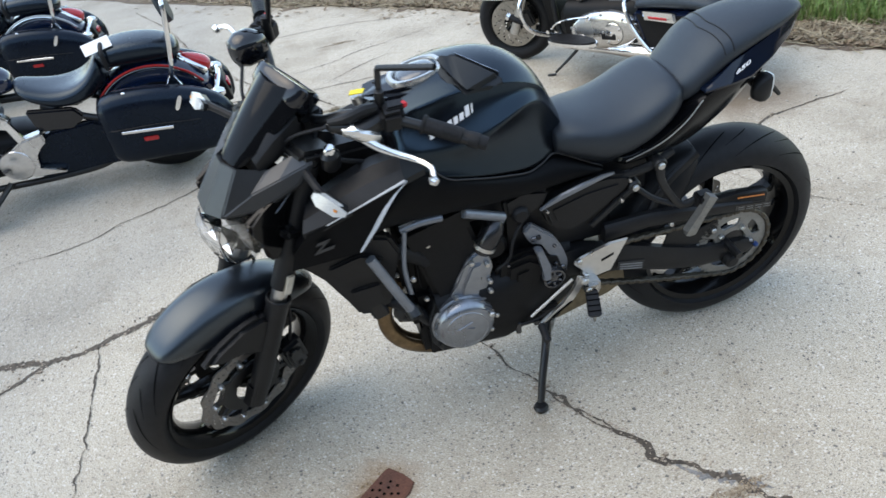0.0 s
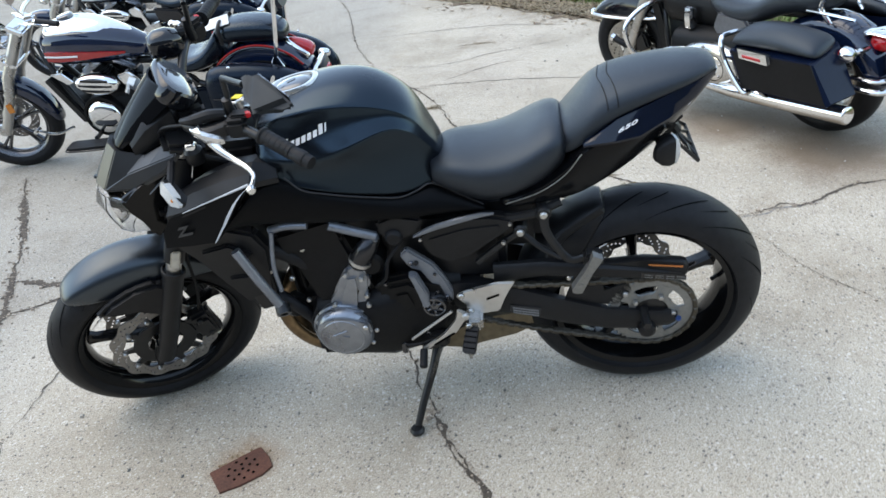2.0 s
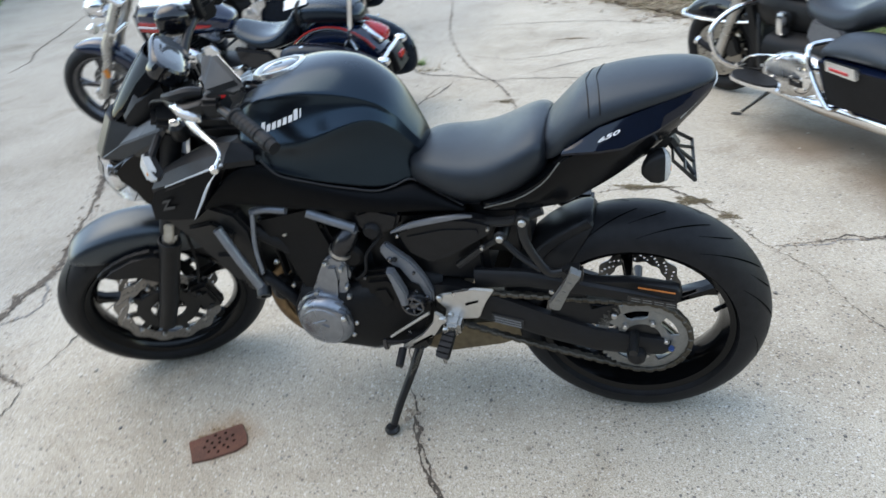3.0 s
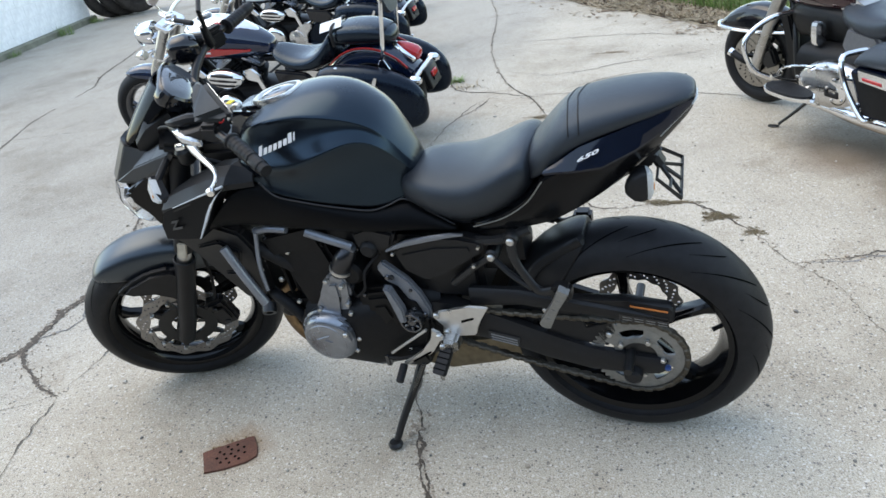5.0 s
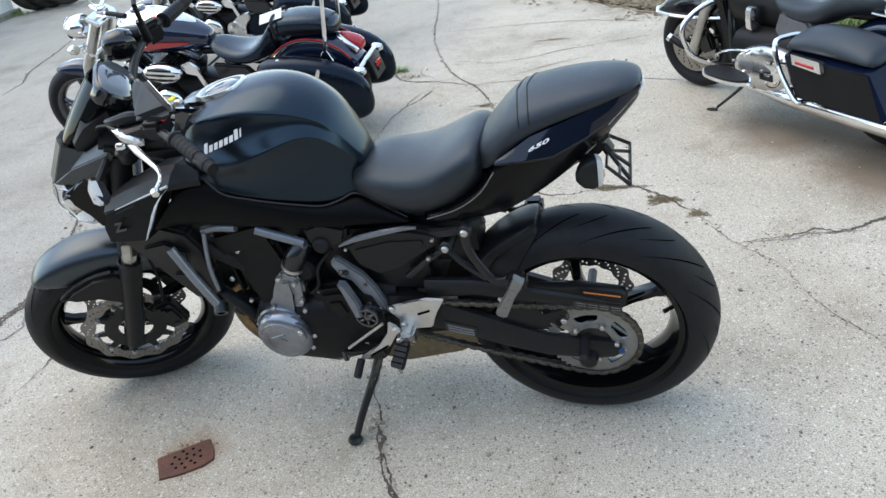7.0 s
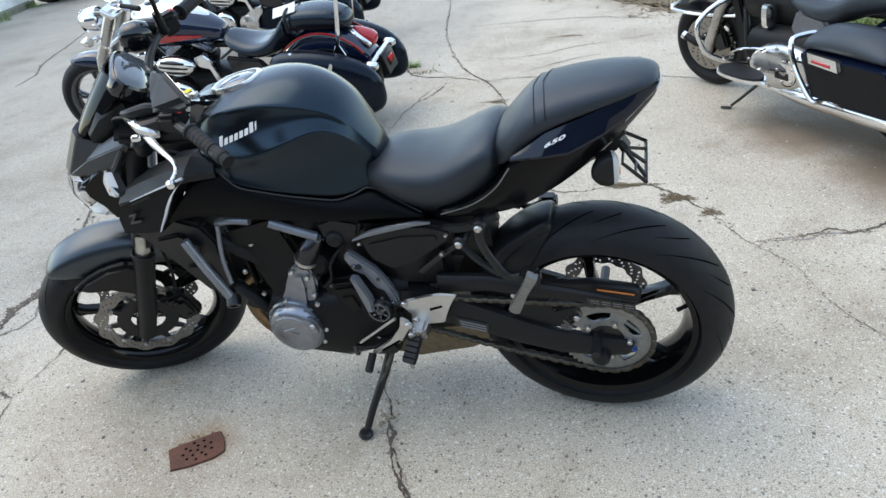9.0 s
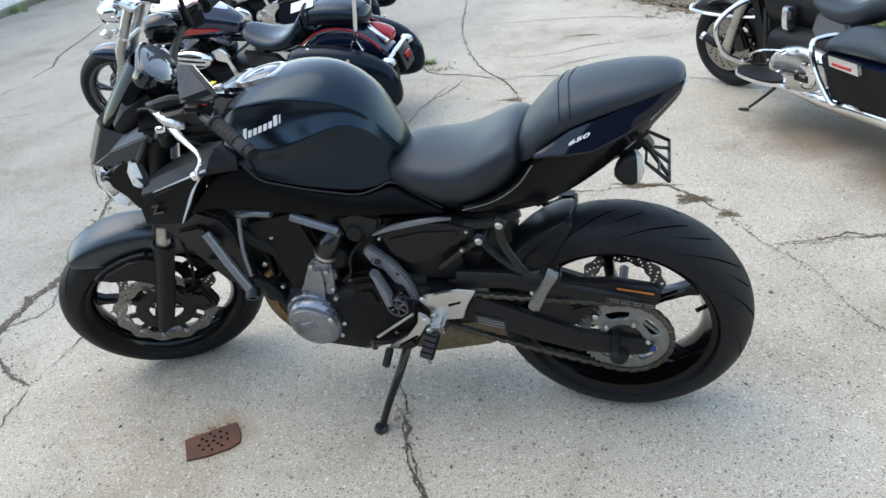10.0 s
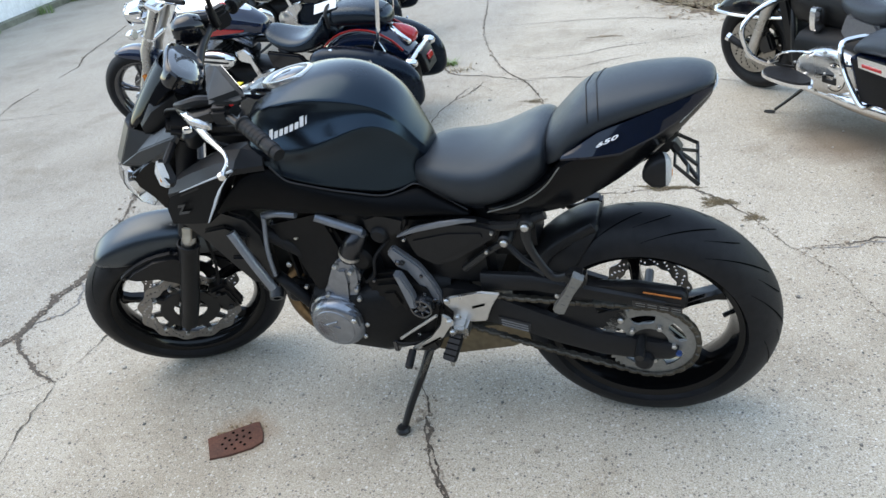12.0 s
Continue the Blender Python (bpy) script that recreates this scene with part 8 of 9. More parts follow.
    part("cover_slot", plate([(-0.62, 0.365), (-0.60, 0.365), (-0.60, 0.345), (-0.54, 0.345), (-0.54, 0.365), (-0.52, 0.365), (-0.52, 0.325), (-0.62, 0.325)], -0.312, -0.300, 0.003), PLASTIC, pr)
    part("gear_linkage", join(tube([(-1.02, -0.30, 0.36), (-0.95, -0.31, 0.42), (-0.80, -0.30, 0.455), (-0.62, -0.27, 0.46)], 0.007, 8), tube([(-1.02, -0.28, 0.36), (-1.02, -0.34, 0.36)], 0.013, 8), tube([(-0.72, -0.28, 0.455), (-0.70, -0.34, 0.46)], 0.013, 8)), CHROME, c, "chrome shift linkage")
    part("horn_cover", loft([oval(-0.862, -0.16, 0.60, 0.015, 0.05, 12, 3), oval(-0.852, -0.18, 0.60, 0.026, 0.068, 12, 3), oval(-0.812, -0.18, 0.60, 0.026, 0.068, 12, 3), oval(-0.802, -0.16, 0.60, 0.015, 0.05, 12, 3)]), CHROME, c, "chrome horn cover")
    part("side_cover", plate([(-0.62, 0.66), (-0.42, 0.64), (-0.36, 0.56), (-0.42, 0.46), (-0.60, 0.48), (-0.66, 0.56)], -0.18, -0.12, 0.015, 2), SIDEGREY, c, "matt grey side cover")
    part("frame", join(tube([(-1.28, 0, 0.80), (-1.14, -0.08, 0.55), (-1.06, -0.12, 0.26), (-0.9, -0.14, 0.21), (-0.4, -0.14, 0.22), (-0.2, -0.14, 0.32), (0.0, -0.13, 0.325)], 0.02, 10), tube([(-1.28, 0, 0.80), (-1.14, 0.08, 0.55), (-1.06, 0.12, 0.26), (-0.9, 0.14, 0.21), (-0.4, 0.14, 0.22), (-0.2, 0.14, 0.32), (0.0, 0.13, 0.325)], 0.02, 10), tube([(-1.28, 0, 0.80), (-0.9, 0, 0.70), (-0.5, 0, 0.64), (0.05, 0, 0.66)], 0.025, 10)), IRON, c, "black frame")
    part("fuel_tank", loft(halves([(-1.27, [(0, 0.88), (0.06, 0.87), (0.09, 0.82), (0.09, 0.74), (0.05, 0.70)]), (-1.18, [(0, 0.95), (0.10, 0.93), (0.15, 0.86), (0.15, 0.74), (0.06, 0.69)]), (-1.0, [(0, 0.96), (0.11, 0.94), (0.165, 0.86), (0.16, 0.73), (0.06, 0.68)]), (-0.80, [(0, 0.90), (0.08, 0.88), (0.12, 0.81), (0.12, 0.72), (0.05, 0.68)]), (-0.68, [(0, 0.80), (0.04, 0.79), (0.06, 0.75), (0.06, 0.71), (0.03, 0.69)])])), MAROON, c, "dark maroon fuel tank", sharp=180, subsurf=2)
    part("seat", loft(halves([(-0.78, [(0, 0.76), (0.06, 0.755), (0.09, 0.73), (0.09, 0.68), (0.05, 0.66)]), (-0.66, [(0, 0.735), (0.11, 0.73), (0.16, 0.70), (0.16, 0.63), (0.06, 0.60)]), (-0.48, [(0, 0.72), (0.14, 0.72), (0.195, 0.69), (0.19, 0.60), (0.07, 0.58)]), (-0.34, [(0, 0.75), (0.14, 0.745), (0.19, 0.71), (0.18, 0.63), (0.07, 0.60)]), (-0.26, [(0, 0.83), (0.12, 0.82), (0.16, 0.78), (0.155, 0.68), (0.06, 0.65)]), (-0.05, [(0, 0.84), (0.12, 0.83), (0.16, 0.79), (0.15, 0.71), (0.06, 0.69)]), (0.06, [(0, 0.82), (0.09, 0.81), (0.12, 0.78), (0.11, 0.72), (0.05, 0.70)])])), SEATV, c, "broad black leather touring seat", sharp=180, subsurf=2)
    rf = part("rear_mudguard", arc_shell(0, 0.325, [(-2, 0.362, 0.09, 0.03), (15, 0.368, 0.108, 0.08), (40, 0.374, 0.115, 0.11), (70, 0.378, 0.118, 0.12), (100, 0.378, 0.118, 0.12), (130, 0.374, 0.112, 0.10), (150, 0.368, 0.095, 0.05)], n=11), NAVY, c, "gloss midnight rear mudguard", subsurf=1)
    # saddlebags: wedge boxes with a leather-grained lid
    def bag_box():
        return loft([[(-0.345, -0.20, 0.575), (-0.345, -0.385, 0.530), (-0.275, -0.395, 0.375), (-0.275, -0.20, 0.365)], [(-0.325, -0.19, 0.60), (-0.320, -0.405, 0.552), (-0.235, -0.41, 0.345), (-0.235, -0.19, 0.335)], [(0.165, -0.19, 0.605), (0.170, -0.410, 0.557), (0.285, -0.405, 0.345), (0.285, -0.19, 0.335)], [(0.190, -0.20, 0.59), (0.192, -0.395, 0.545), (0.300, -0.39, 0.360), (0.300, -0.20, 0.350)]])
    def bag_lid():
        return loft([[(-0.350, -0.20, 0.590), (-0.350, -0.395, 0.545), (-0.345, -0.385, 0.605), (-0.335, -0.22, 0.635)],
                     [(-0.315, -0.185, 0.595), (-0.320, -0.417, 0.548), (-0.30, -0.400, 0.650), (-0.29, -0.21, 0.690)],
                     [(-0.08, -0.185, 0.598), (-0.08, -0.420, 0.550), (-0.08, -0.398, 0.690), (-0.08, -0.21, 0.722)],
                     [(0.165, -0.185, 0.598), (0.170, -0.420, 0.552), (0.155, -0.392, 0.645), (0.15, -0.21, 0.682)],
                     [(0.195, -0.195, 0.592), (0.198, -0.400, 0.552), (0.19, -0.380, 0.605), (0.185, -0.215, 0.630)]])
    for make in (lambda b: b, mirrored):
        bg = part("saddlebag", make(bag_box()), BAGNAVY, c, "boxy gloss black saddlebag", sharp=30)
        part("lid", make(bag_lid()), SEATV, bg, "black grained saddlebag lid", sharp=180, subsurf=2)
        part("side_skin", make(loft([[(-0.306, -0.4075, 0.545), (-0.232, -0.4125, 0.350), (-0.232, -0.405, 0.350), (-0.306, -0.400, 0.545)], [(0.185, -0.4125, 0.550), (0.280, -0.4075, 0.350), (0.280, -0.400, 0.350), (0.185, -0.405, 0.550)]])), BAGSKIN, bg, "black grained side skin")
        lt = part("latch", make(loft([[(-0.268, -0.416, 0.572), (-0.255, -0.420, 0.530), (-0.255, -0.404, 0.530), (-0.268, -0.404, 0.572)], [(-0.255, -0.426, 0.575), (-0.24, -0.430, 0.525), (-0.24, -0.404, 0.525), (-0.255, -0.404, 0.575)], [(-0.07, -0.428, 0.568), (-0.055, -0.430, 0.512), (-0.055, -0.404, 0.512), (-0.07, -0.404, 0.568)], [(-0.055, -0.418, 0.560), (-0.045, -0.420, 0.520), (-0.045, -0.404, 0.520), (-0.055, -0.404, 0.560)]])), CHROME, bg, "chrome latch plate")
        part("latch_reflector", make(plate([(-0.222, 0.548), (-0.105, 0.542), (-0.100, 0.526), (-0.217, 0.532)], -0.4335, -0.420, 0.002)), REDLENS, lt, "red reflector")
        gd = part("bag_guard", make(tube([(-0.365, -0.21, 0.60), (-0.392, -0.33, 0.612), (-0.385, -0.405, 0.60), (-0.335, -0.425, 0.48), (-0.235, -0.425, 0.345), (-0.205, -0.40, 0.322), (-0.21, -0.30, 0.32)], 0.014, 10)), CHROME, c, "chrome saddlebag guard")
        part("guard_bracket", make(join(tube([(-0.36, -0.41, 0.50), (-0.32, -0.33, 0.47), (-0.29, -0.22, 0.44)], 0.012, 8), tube([(-0.29, -0.41, 0.37), (-0.33, -0.34, 0.36), (-0.40, -0.24, 0.36)], 0.014, 8))), CHROME, gd)
        mf = part("silencer", make(tube([(-0.95, -0.24, 0.235), (-0.60, -0.27, 0.24), (-0.36, -0.285, 0.250), (0.22, -0.295, 0.268), (0.33, -0.297, 0.272)], [0.026, 0.028, 0.044, 0.050, 0.046], 16)), CHROME, c, "long chrome silencer")
        part("silencer_tip", make(tube([(0.300, -0.2962, 0.2708), (0.330, -0.297, 0.272), (0.338, -0.2972, 0.2722)], [0.0495, 0.0495, 0.040], 18)), CHROME, mf)
        bl = bullet_lamp("indicator", c, (0.235, -0.20 if make is not mirrored else 0.20, 0.545), 0, REDLENS, size=0.042)
    tl = part("tail_light", loft([oval(0.24, 0, 0.565, 0.05, 0.035, 14, 3), oval(0.28, 0, 0.562, 0.065, 0.045, 14, 3), oval(0.335, 0, 0.555, 0.062, 0.042, 14, 3), oval(0.35, 0, 0.553, 0.045, 0.03, 14, 3)]), REDLENS, c, "red tail lamp", sharp=180, subsurf=1)
    part("lamp_bar", tube([(0.215, -0.21, 0.545), (0.255, -0.10, 0.540), (0.255, 0.10, 0.540), (0.215, 0.21, 0.545)], 0.015, 10), CHROME, tl)
    part("lamp_hood", loft([oval(0.20, 0, 0.60, 0.05, 0.012, 12), oval(0.28, 0, 0.612, 0.07, 0.012, 12), oval(0.345, 0, 0.600, 0.06, 0.008, 12)]), CHROME, tl)
    part("bumper", join(tube([(0.20, -0.15, 0.36), (0.36, -0.14, 0.345), (0.40, -0.08, 0.342), (0.405, 0, 0.342), (0.40, 0.08, 0.342), (0.36, 0.14, 0.345), (0.20, 0.15, 0.36)], 0.016, 10), tube([(0.22, -0.13, 0.40), (0.35, -0.12, 0.392), (0.385, 0, 0.39), (0.35, 0.12, 0.392), (0.22, 0.13, 0.40)], 0.012, 10)), CHROME, c, "chrome bumper rail")
    part("plate_panel", plate([(0.365, 0.52), (0.375, 0.52), (0.395, 0.40), (0.385, 0.40)], -0.09, 0.09, 0.002), GREYPLASTIC, c, "dark plate panel")
    rk = part("luggage_rack", join(tube([(0.02, -0.14, 0.79), (0.10, -0.15, 0.82), (0.38, -0.13, 0.83), (0.42, 0, 0.83), (0.38, 0.13, 0.83), (0.10, 0.15, 0.82), (0.02, 0.14, 0.79)], 0.010, 10), *[tube([(0.12 + 0.06 * k, -0.145, 0.826), (0.12 + 0.06 * k, 0.145, 0.826)], 0.007, 8) for k in range(5)]), CHROME, c, "chrome slatted luggage rack")
    pieces("rack_stay", both(lambda: tube([(0.06, -0.145, 0.81), (0.03, -0.14, 0.74), (0.08, -0.13, 0.66)], 0.011, 8)), CHROME, rk, slimmed=False)
    pieces("docking_bar", both(lambda: tube([(-0.05, -0.14, 0.72), (0.10, -0.15, 0.715), (0.22, -0.14, 0.70)], 0.009, 8)), CHROME, rk, slimmed=False)
    st = part("side_stand", tube([(-0.85, -0.18, 0.23), (-0.95, -0.245, 0.12), (-1.03, -0.288, 0.042)], [0.013, 0.010, 0.009], 10), IRON, c, "dark steel side stand")
    part("stand_foot", at_point(loft([oval(-0.03, 0, 0, 0.015, 0.006, 10), oval(0, 0, 0, 0.022, 0.006, 10), oval(0.03, 0, 0, 0.015, 0.006, 10)]), -1.05, -0.310, 0.0305, -5, 0, 30), IRON, st)
    part("fork_yoke", moved(block(-0.05, 0.05, -0.16, 0.16, -0.05, 0.05, 0.02, 2, pose(-1.36, 0, 0.88, 0, 27, 0)), turn), CHROME, c)
    hb = part("handlebar", moved(tube([(-0.95, -0.42, 1.02), (-1.10, -0.36, 1.08), (-1.25, -0.18, 1.10), (-1.30, 0, 1.02), (-1.25, 0.18, 1.10), (-1.10, 0.36, 1.08), (-0.95, 0.42, 1.02)], 0.0127, 12), turn), CHROME, c, "chrome handlebar")
    part("headlight", moved(at_point(lathe([(0, -0.16), (0.10, -0.14), (0.14, -0.05), (0.145, 0.05), (0.12, 0.09), (0, 0.10)], 28), -1.45, 0, 0.93, 0, 0, 90), turn), CHROME, c, "chrome headlamp shell")
    return c


tourer(Matrix.Translation((1.14, 1.66, 0.003)) @ pose(0, 0, 0, 5, 0, -55.8) @ Matrix.Scale(0.83, 4))

# ---- the edge of the yard: a bank of soil, leaf litter, dry stalks and grass ----
EDGE = [(-3.6, 9.2), (-1.75, 6.84), (-0.95, 5.75), (-0.62, 5.47), (-0.05, 4.75), (0.22, 4.45), (0.75, 3.55), (1.20, 2.75), (1.61, 1.95), (1.92, 1.50), (2.5, 0.75), (4.2, -1.2), (7.5, -5.5)]


def edge_at(t):
    """A point on the bank's edge, and the way into the bank."""
    f = t * (len(EDGE) - 1)
    k = min(int(f), len(EDGE) - 2)
    a, b = Vector((*EDGE[k], 0)), Vector((*EDGE[k + 1], 0))
    d = (b - a).normalized()
    return a.lerp(b, f - k), Vector((-d.y, d.x, 0))


SOIL = mat("brown_soil", (0.115, 0.085, 0.060), 0.95, 0.0, 0.4, scale=5, fine=40, bump=0.9, bump_scale=60)


def build_bank():
    rnd = random.Random(11)
    rings = []
    for i in range(140):
        p, n = edge_at(i / 139)
        row = []
        wob = noise.noise(Vector((i * 0.21, 3.1, 0))) * 0.16 + rnd.uniform(-0.03, 0.03)
        for j, (d, h) in enumerate(((0.0, 0.001), (0.06, 0.008), (0.22, 0.03), (0.6, 0.08), (1.3, 0.16), (2.6, 0.30), (6.0, 0.45), (14.0, 0.5))):
            q = p + n * (d + wob * (1 if j < 5 else 0.2))
            row.append((q.x, q.y, h * (1 + 0.3 * noise.noise(Vector((q.x * 1.3, q.y * 1.3, 1)))) if j else 0.0008))
        rings.append(row)
    bm = loft(rings, closed=False)
    tagged(part("soil_bank", bm, SOIL, None, sharp=180), "brown soil bank along the edge of the yard", "soil bank", kind="structure")


build_bank()


def bank_height(d):
    xs, hs = (0.0, 0.06, 0.22, 0.6, 1.3, 2.6, 6.0), (0.001, 0.008, 0.03, 0.08, 0.16, 0.30, 0.45)
    return float(np.interp(d, xs, hs))


def island_mat(name, colours, rough=0.8):
    m = bpy.data.materials.new(name)
    m.use_nodes = True
    nt = m.node_tree
    g = nt.nodes.new("ShaderNodeNewGeometry")
    r = nt.nodes.new("ShaderNodeValToRGB")
    while len(r.color_ramp.elements) < len(colours):
        r.color_ramp.elements.new(0.5)
    for i, (e, c) in enumerate(zip(r.color_ramp.elements, colours)):
        e.position, e.color = i / (len(colours) - 1), (*c, 1)
    nt.links.new(g.outputs["Random Per Island"], r.inputs[0])
    b = nt.nodes["Principled BSDF"]
    nt.links.new(r.outputs[0], b.inputs["Base Color"])
    b.inputs["Roughness"].default_value = rough
    return m


def scatter(name, label, count, seed, maker, material, reach, lo=0.0, hi=1.0, inner=-0.05):
    rnd = random.Random(seed)
    verts, faces = [], []
    for k in range(count):
        t = rnd.uniform(lo, hi)
        p, n = edge_at(t)
        d = inner + (reach - inner) * rnd.random() ** 1.5
        q = p + n * d
        z = bank_height(max(0, d)) + 0.003
        maker(rnd, q, z, verts, faces)
    me = bpy.data.meshes.new(name)
    me.from_pydata(verts, [], faces)
    me.materials.append(material)
    ob = new(name, me)
    return tagged(ob, label, name.replace("_", " "), kind="stuff")


def leaf(rnd, q, z, verts, faces):
    s, a = rnd.uniform(0.009, 0.026), rnd.uniform(0, 6.28)
    e, tilt = rnd.uniform(0.4, 0.8), rnd.uniform(-0.5, 0.9)
    i = len(verts)
    for u, v, w in ((-1, 0, 0), (-0.2, -e, 0.25), (0.6, -e * 0.7, 0.1), (1.1, 0, 0.35), (0.6, e * 0.7, 0.15), (-0.2, e, 0.3), (0.1, 0, -0.05)):
        x, y = u * s, v * s
        verts.append((q.x + x * math.cos(a) - y * math.sin(a), q.y + x * math.sin(a) + y * math.cos(a), z + abs(w * s) + 0.5 * s * max(0, tilt * u + 0.3 * tilt)))
    for j in range(6):
        faces.append((i + 6, i + j, i + (j + 1) % 6))


def twig(rnd, q, z, verts, faces):
    ln, a, r = rnd.uniform(0.05, 0.24), rnd.uniform(0, 6.28), rnd.uniform(0.0010, 0.0028)
    rise = rnd.uniform(0, 0.35)
    i = len(verts)
    bend = rnd.uniform(-0.25, 0.25)
    for t in (0, 0.5, 1):
        cx = q.x + math.cos(a) * ln * t - math.sin(a) * bend * ln * t * (1 - t) * 2
        cy = q.y + math.sin(a) * ln * t + math.cos(a) * bend * ln * t * (1 - t) * 2
        cz = z + r + ln * t * rise
        for k in range(3):
            b = 2.094 * k
            verts.append((cx - math.sin(a) * r * math.cos(b), cy + math.cos(a) * r * math.cos(b), cz + r * math.sin(b)))
    for s in (0, 3):
        for k in range(3):
            faces.append((i + s + k, i + s + (k + 1) % 3, i + s + 3 + (k + 1) % 3, i + s + 3 + k))


def blade(rnd, q, z, verts, faces):
    h, a, w = rnd.uniform(0.05, 0.17), rnd.uniform(0, 6.28), rnd.uniform(0.002, 0.0045)
    lean = rnd.uniform(0.1, 0.8)
    i = len(verts)
    c, s = math.cos(a), math.sin(a)
    for t, k in ((0, 1.0), (0.45, 0.85), (0.8, 0.5)):
        off = lean * h * t * t
        for side in (-1, 1):
            verts.append((q.x + c * off - s * w * k * side, q.y + s * off + c * w * k * side, z + h * t * (1 - 0.2 * lean * t)))
    verts.append((q.x + c * lean * h, q.y + s * lean * h, z + h * (1 - 0.25 * lean)))
    faces += [(i, i + 1, i + 3, i + 2), (i + 2, i + 3, i + 5, i + 4), (i + 4, i + 5, i + 6)]


def flat_blade(rnd, q, z, verts, faces):
    """A dead blade pressed down near the ground."""
    start = len(verts)
    blade(rnd, q, z, verts, faces)
    for i in range(start, len(verts)):
        x, y, h = verts[i]
        verts[i] = (x, y, z + (h - z) * 0.30)


LEAVES = island_mat("dead_leaves", [(0.11, 0.075, 0.05), (0.24, 0.17, 0.11), (0.34, 0.27, 0.18), (0.17, 0.12, 0.08), (0.44, 0.37, 0.27), (0.22, 0.15, 0.09)])
STRAW = island_mat("dry_stalks", [(0.36, 0.30, 0.19), (0.26, 0.20, 0.13), (0.46, 0.40, 0.28), (0.17, 0.13, 0.09)])
GRASS = island_mat("green_grass", [(0.07, 0.14, 0.03), (0.12, 0.22, 0.045), (0.17, 0.26, 0.06), (0.21, 0.24, 0.09), (0.10, 0.19, 0.04)], 0.6)
scatter("leaf_litter", "drifts of dead brown leaves along the bank", 24000, 21, leaf, LEAVES, 1.1, 0.05, 0.92, inner=0.04)
scatter("dry_twigs", "dry straw and broken twigs on the bank", 2200, 22, twig, STRAW, 0.95, 0.05, 0.95, inner=0.0)
scatter("dry_grass", "tan dry grass blades lying along the bank", 9000, 25, flat_blade, STRAW, 1.1, 0.05, 0.98, inner=0.06)
scatter("grass", "green grass growing on the bank", 42000, 23, blade, GRASS, 3.6, 0.10, 0.98, inner=0.30)
scatter("edge_leaves", "a few dead leaves blown onto the concrete", 150, 24, leaf, LEAVES, 0.1, 0.05, 0.5, inner=-0.30)


def tuft(x, y, n, h, seed, name, label, material, spread):
    """A weed in a crack: a bunch of bent blades."""
    rnd = random.Random(seed)
    verts, faces = [], []
    for k in range(n):
        a, r = rnd.uniform(0, 6.28), spread * rnd.random() ** 0.7
        q = Vector((x + r * math.cos(a) * 1.6, y + r * math.sin(a), 0))
        start = len(verts)
        blade(rnd, q, 0.0, verts, faces)
        for i in range(start, len(verts)):
            vx, vy, vz = verts[i]
            verts[i] = (vx, vy, vz * h / 0.12)
    me = bpy.data.meshes.new(name)
    me.from_pydata(verts, [], faces)
    me.materials.append(material)
    return tagged(new(name, me), label, "weed")


tuft(-1.70, 3.46, 80, 0.042, 31, "weed", "small green weed growing in a crack", GRASS, 0.045)
tuft(-1.55, 3.30, 40, 0.03, 32, "weed", "low yellowed weed growing in a crack", STRAW, 0.06)
for k, (x, y) in enumerate(((-10.38, 8.0), (-9.90, 6.45), (-10.85, 9.2))):
    tuft(x + 0.06, y, 130, 0.16 if k == 0 else 0.09, 40 + k, "weed", "green weed at the foot of the white wall", GRASS, 0.14)


def debris(x, y, rx, ry, n, seed, label, material):
    """A thin drift of crumbs caught in a crack."""
    rnd = random.Random(seed)
    verts, faces = [], []
    for k in range(n * 4):
        a = rnd.uniform(0, 6.28)
        r = rnd.random() ** 0.8 * (0.75 + 0.30 * math.sin(3 * a + seed) + 0.22 * math.sin(7 * a + 2 * seed))
        q = Vector((x + rx * r * math.cos(a), y + ry * r * math.sin(a), 0))
        leaf(rnd, q, 0.0015, verts, faces)
        for i in range(len(verts) - 7, len(verts)):
            verts[i] = (q.x + (verts[i][0] - q.x) * 0.15, q.y + (verts[i][1] - q.y) * 0.15, 0.0015 + (verts[i][2] - 0.0015) * 0.22)
    me = bpy.data.meshes.new("crack_debris")
    me.from_pydata(verts, [], faces)
    me.materials.append(material)
    tagged(new("crack_debris", me), label, "debris", kind="stuff")


MOSS = island_mat("brown_moss", [(0.14, 0.105, 0.055), (0.19, 0.14, 0.085), (0.11, 0.10, 0.045), (0.24, 0.185, 0.12), (0.13, 0.095, 0.06)], 0.9)
debris(-0.02, 1.325, 0.14, 0.030, 460, 51, "brown moss and crumbs in a crack", MOSS)
debris(0.185, 1.19, 0.085, 0.050, 420, 52, "brown moss and crumbs in a crack", MOSS)
debris(0.32, 1.06, 0.05, 0.04, 120, 53, "brown moss and crumbs in a crack", MOSS)
debris(-0.62, 4.02, 0.16, 0.04, 200, 54, "drift of dead leaves on the concrete", LEAVES)
debris(-0.86, 2.55, 0.10, 0.05, 140, 55, "brown moss and crumbs in a crack", MOSS)
debris(-0.30, -0.72, 0.10, 0.03, 120, 56, "crumbs in a crack", LEAVES)


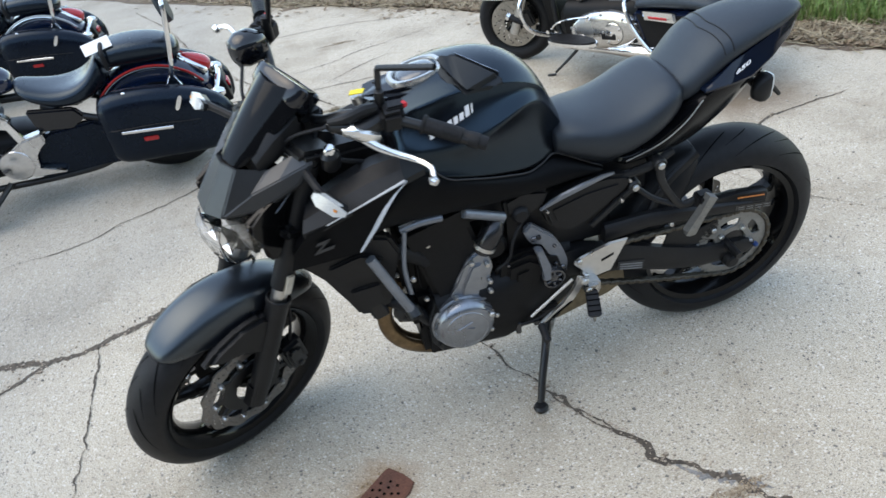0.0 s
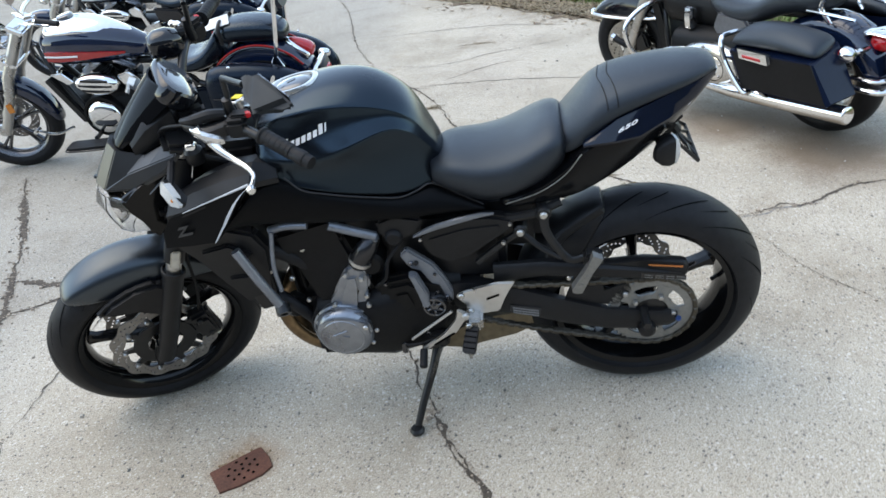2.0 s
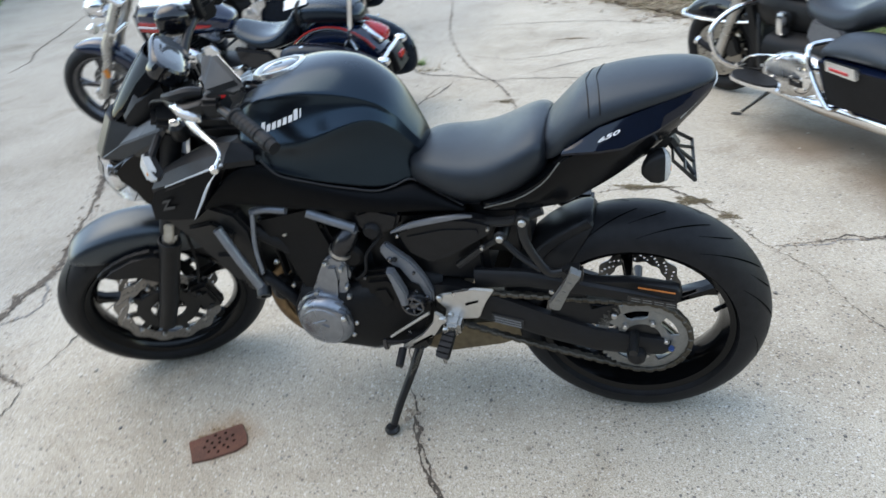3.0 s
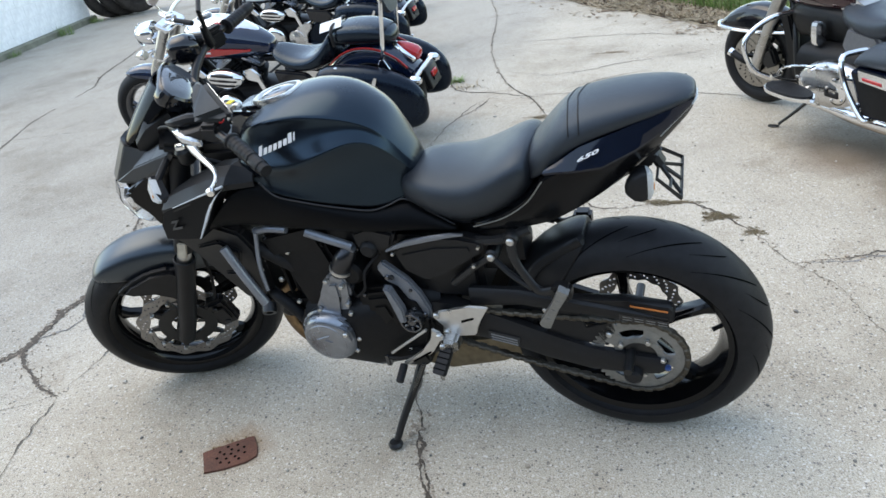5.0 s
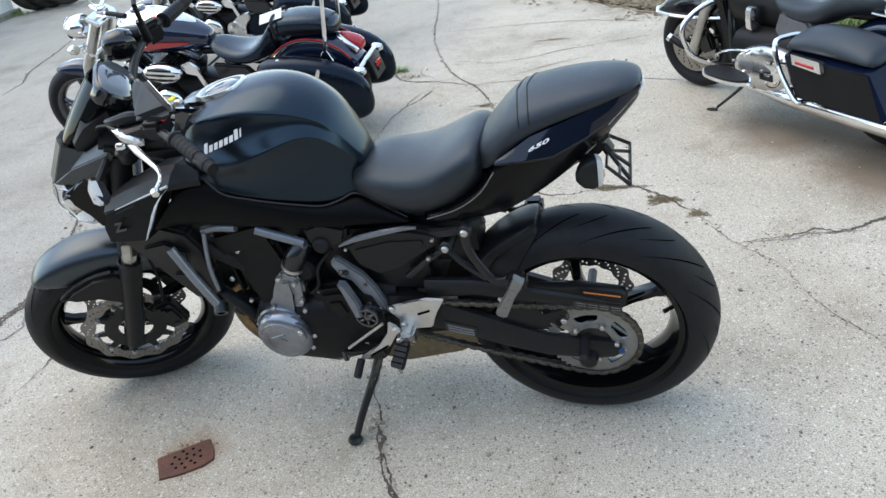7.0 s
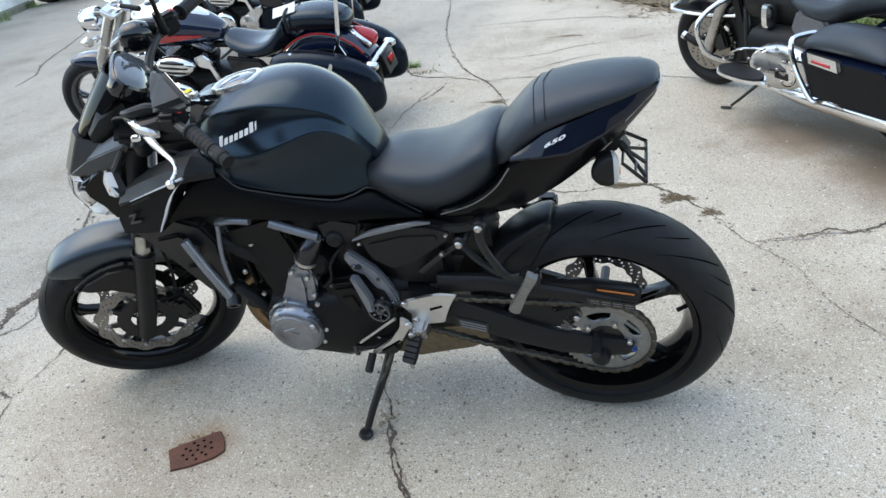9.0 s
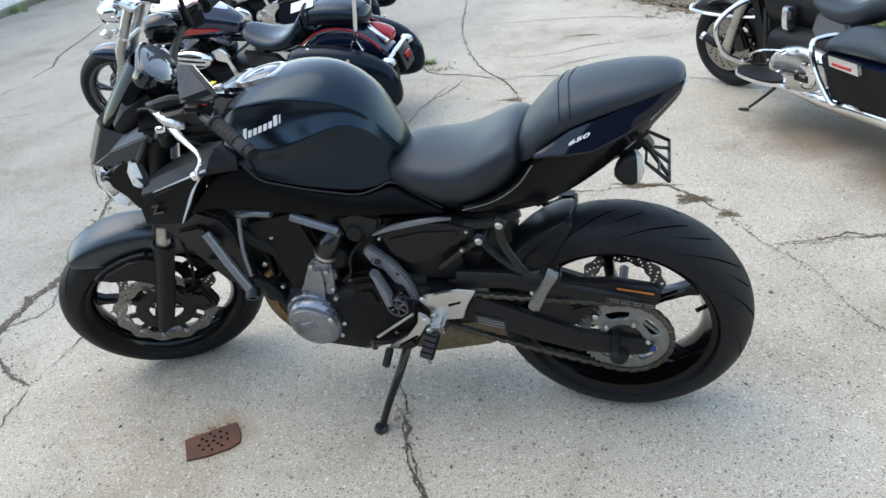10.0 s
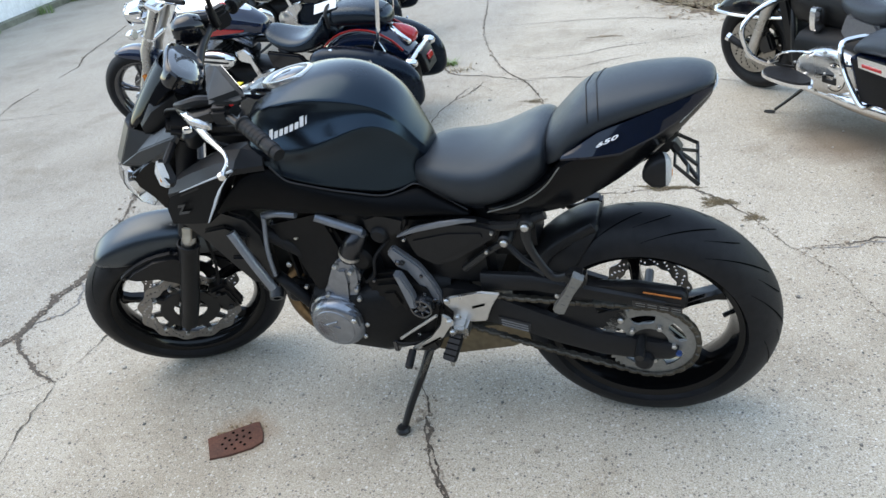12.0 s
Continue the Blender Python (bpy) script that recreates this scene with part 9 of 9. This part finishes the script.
# ---- loose stones on the concrete ----
def pebbles():
    rnd = random.Random(61)
    verts, faces = [], []
    cube = [(-1, -1, -1), (1, -1, -1), (1, 1, -1), (-1, 1, -1), (-0.7, -0.7, 1), (0.7, -0.7, 1), (0.7, 0.7, 1), (-0.7, 0.7, 1)]
    for k in range(900):
        x, y = rnd.uniform(-3, 1.8), rnd.uniform(-1.1, 4.5)
        s, a = rnd.uniform(0.0015, 0.0045) * (2 if rnd.random() < 0.04 else 1), rnd.uniform(0, 6.28)
        i = len(verts)
        for u, v, w in cube:
            u, v = u * rnd.uniform(0.7, 1.2), v * rnd.uniform(0.7, 1.2)
            verts.append((x + s * (u * math.cos(a) - v * math.sin(a)), y + s * (u * math.sin(a) + v * math.cos(a)), s * 0.5 * (1 + w) + 0.0005))
        for f in ((4, 5, 6, 7), (0, 1, 5, 4), (1, 2, 6, 5), (2, 3, 7, 6), (3, 0, 4, 7)):
            faces.append(tuple(i + j for j in f))
    me = bpy.data.meshes.new("gravel")
    me.from_pydata(verts, [], faces)
    me.materials.append(island_mat("grit", [(0.10, 0.10, 0.10), (0.22, 0.20, 0.17), (0.42, 0.39, 0.34), (0.30, 0.24, 0.17)]))
    tagged(new("gravel", me), "scattered small stones lying on the concrete", "gravel", kind="stuff")


pebbles()

# ---- an unseen wall, added behind the camera to darken and cool reflections ----
tagged(part("unseen_wall_south", block(-16, 16, -8.3, -8.0, 0, 4.0, 0.02), mat("unseen_wall_grey", (0.086, 0.094, 0.108), 0.85, 0.0, 0.2, scale=1.2, fine=30, bump=0.3, bump_scale=40), None), "unseen plain wall added to darken and cool reflections", "wall", kind="structure")

# ---- far white block wall, tyres beside it, fence post ----
WALLP = mat("white_wall_paint", (0.83, 0.84, 0.84), 0.7, 0.0, 0.10, scale=1.5, fine=12, bump=0.25, bump_scale=20)
wall_a, wall_b = Vector((-8.55, 2.9, 0)), Vector((-11.04, 9.45, 0))
along = (wall_b - wall_a).normalized()
wall = part("wall_west", block(0, (wall_b - wall_a).length, 0.02, 0.30, -0.05, 3.6, 0.004, 1, Matrix.Translation(wall_a) @ Matrix.Rotation(math.atan2(along.y, along.x), 4, "Z")), WALLP, None)
tagged(wall, "white painted block wall at the far side of the yard", "wall", kind="structure")
wall_at = Matrix.Translation(wall_a) @ Matrix.Rotation(math.atan2(along.y, along.x), 4, "Z")
shared = None
length = (wall_b - wall_a).length
for row in range(6):
    for col in range(int(length / 0.40) + 1):
        x0 = col * 0.40 - (0.20 if row % 2 else 0)
        if x0 < 0 or x0 + 0.395 > length:
            continue
        if shared is None:
            shared = part("block", block(0.002, 0.398, 0.014, 0.03, 0.002, 0.198, 0.003, 1), WALLP, wall)
            shared.matrix_basis = wall_at @ Matrix.Translation((x0, 0, row * 0.2))
            continue
        o = bpy.data.objects.new("block", shared.data)
        scene.collection.objects.link(o)
        o.parent = wall
        o.matrix_basis = wall_at @ Matrix.Translation((x0, 0, row * 0.2))
part("footing", block(0, length, -0.10, 0.02, -0.02, 0.10, 0.02, 1, wall_at), mat("mossy_footing", (0.17, 0.17, 0.13), 0.9, 0.0, 0.3, bump=0.5), wall)


DUSTY = mat("dusty_rubber", (0.045, 0.038, 0.034), 0.8, 0.0, 0.4, scale=9, fine=60, bump=0.3, bump_scale=120, spec=0.15)


def old_tyre(x, y, tilt, turn):
    t = thing("old_tyre", "worn black car tyre leaning by the white wall", "tyre", Matrix.Translation((x, y, 0.0)) @ pose(0, 0, 0, 0, 0, turn) @ pose(0, 0, 0.46, tilt, 0, 0), group="old tyres")
    part("carcass", lathe(tyre_profile(0.47, 0.27, 0.09, 0.27), 48, closed=True), DUSTY, t)
    part("tread", grooves(0.47, 0.09, 0.27, 26, 0.5, 0.05, 0.012, 7), GROOVE, t)


for k in range(3):
    old_tyre(-10.62 + 0.30 * k, 9.62 + 0.05 * k, 14 + 5 * k, 60)

post = part("fence_post", lathe([(0, 1.9), (0.026, 1.89), (0.030, 1.87), (0.030, 0.0)], 16, "z"), STEEL, None)
post.location = (2.22, 1.98, 0.05)
tagged(post, "grey galvanised fence post in the grass", "fence post")
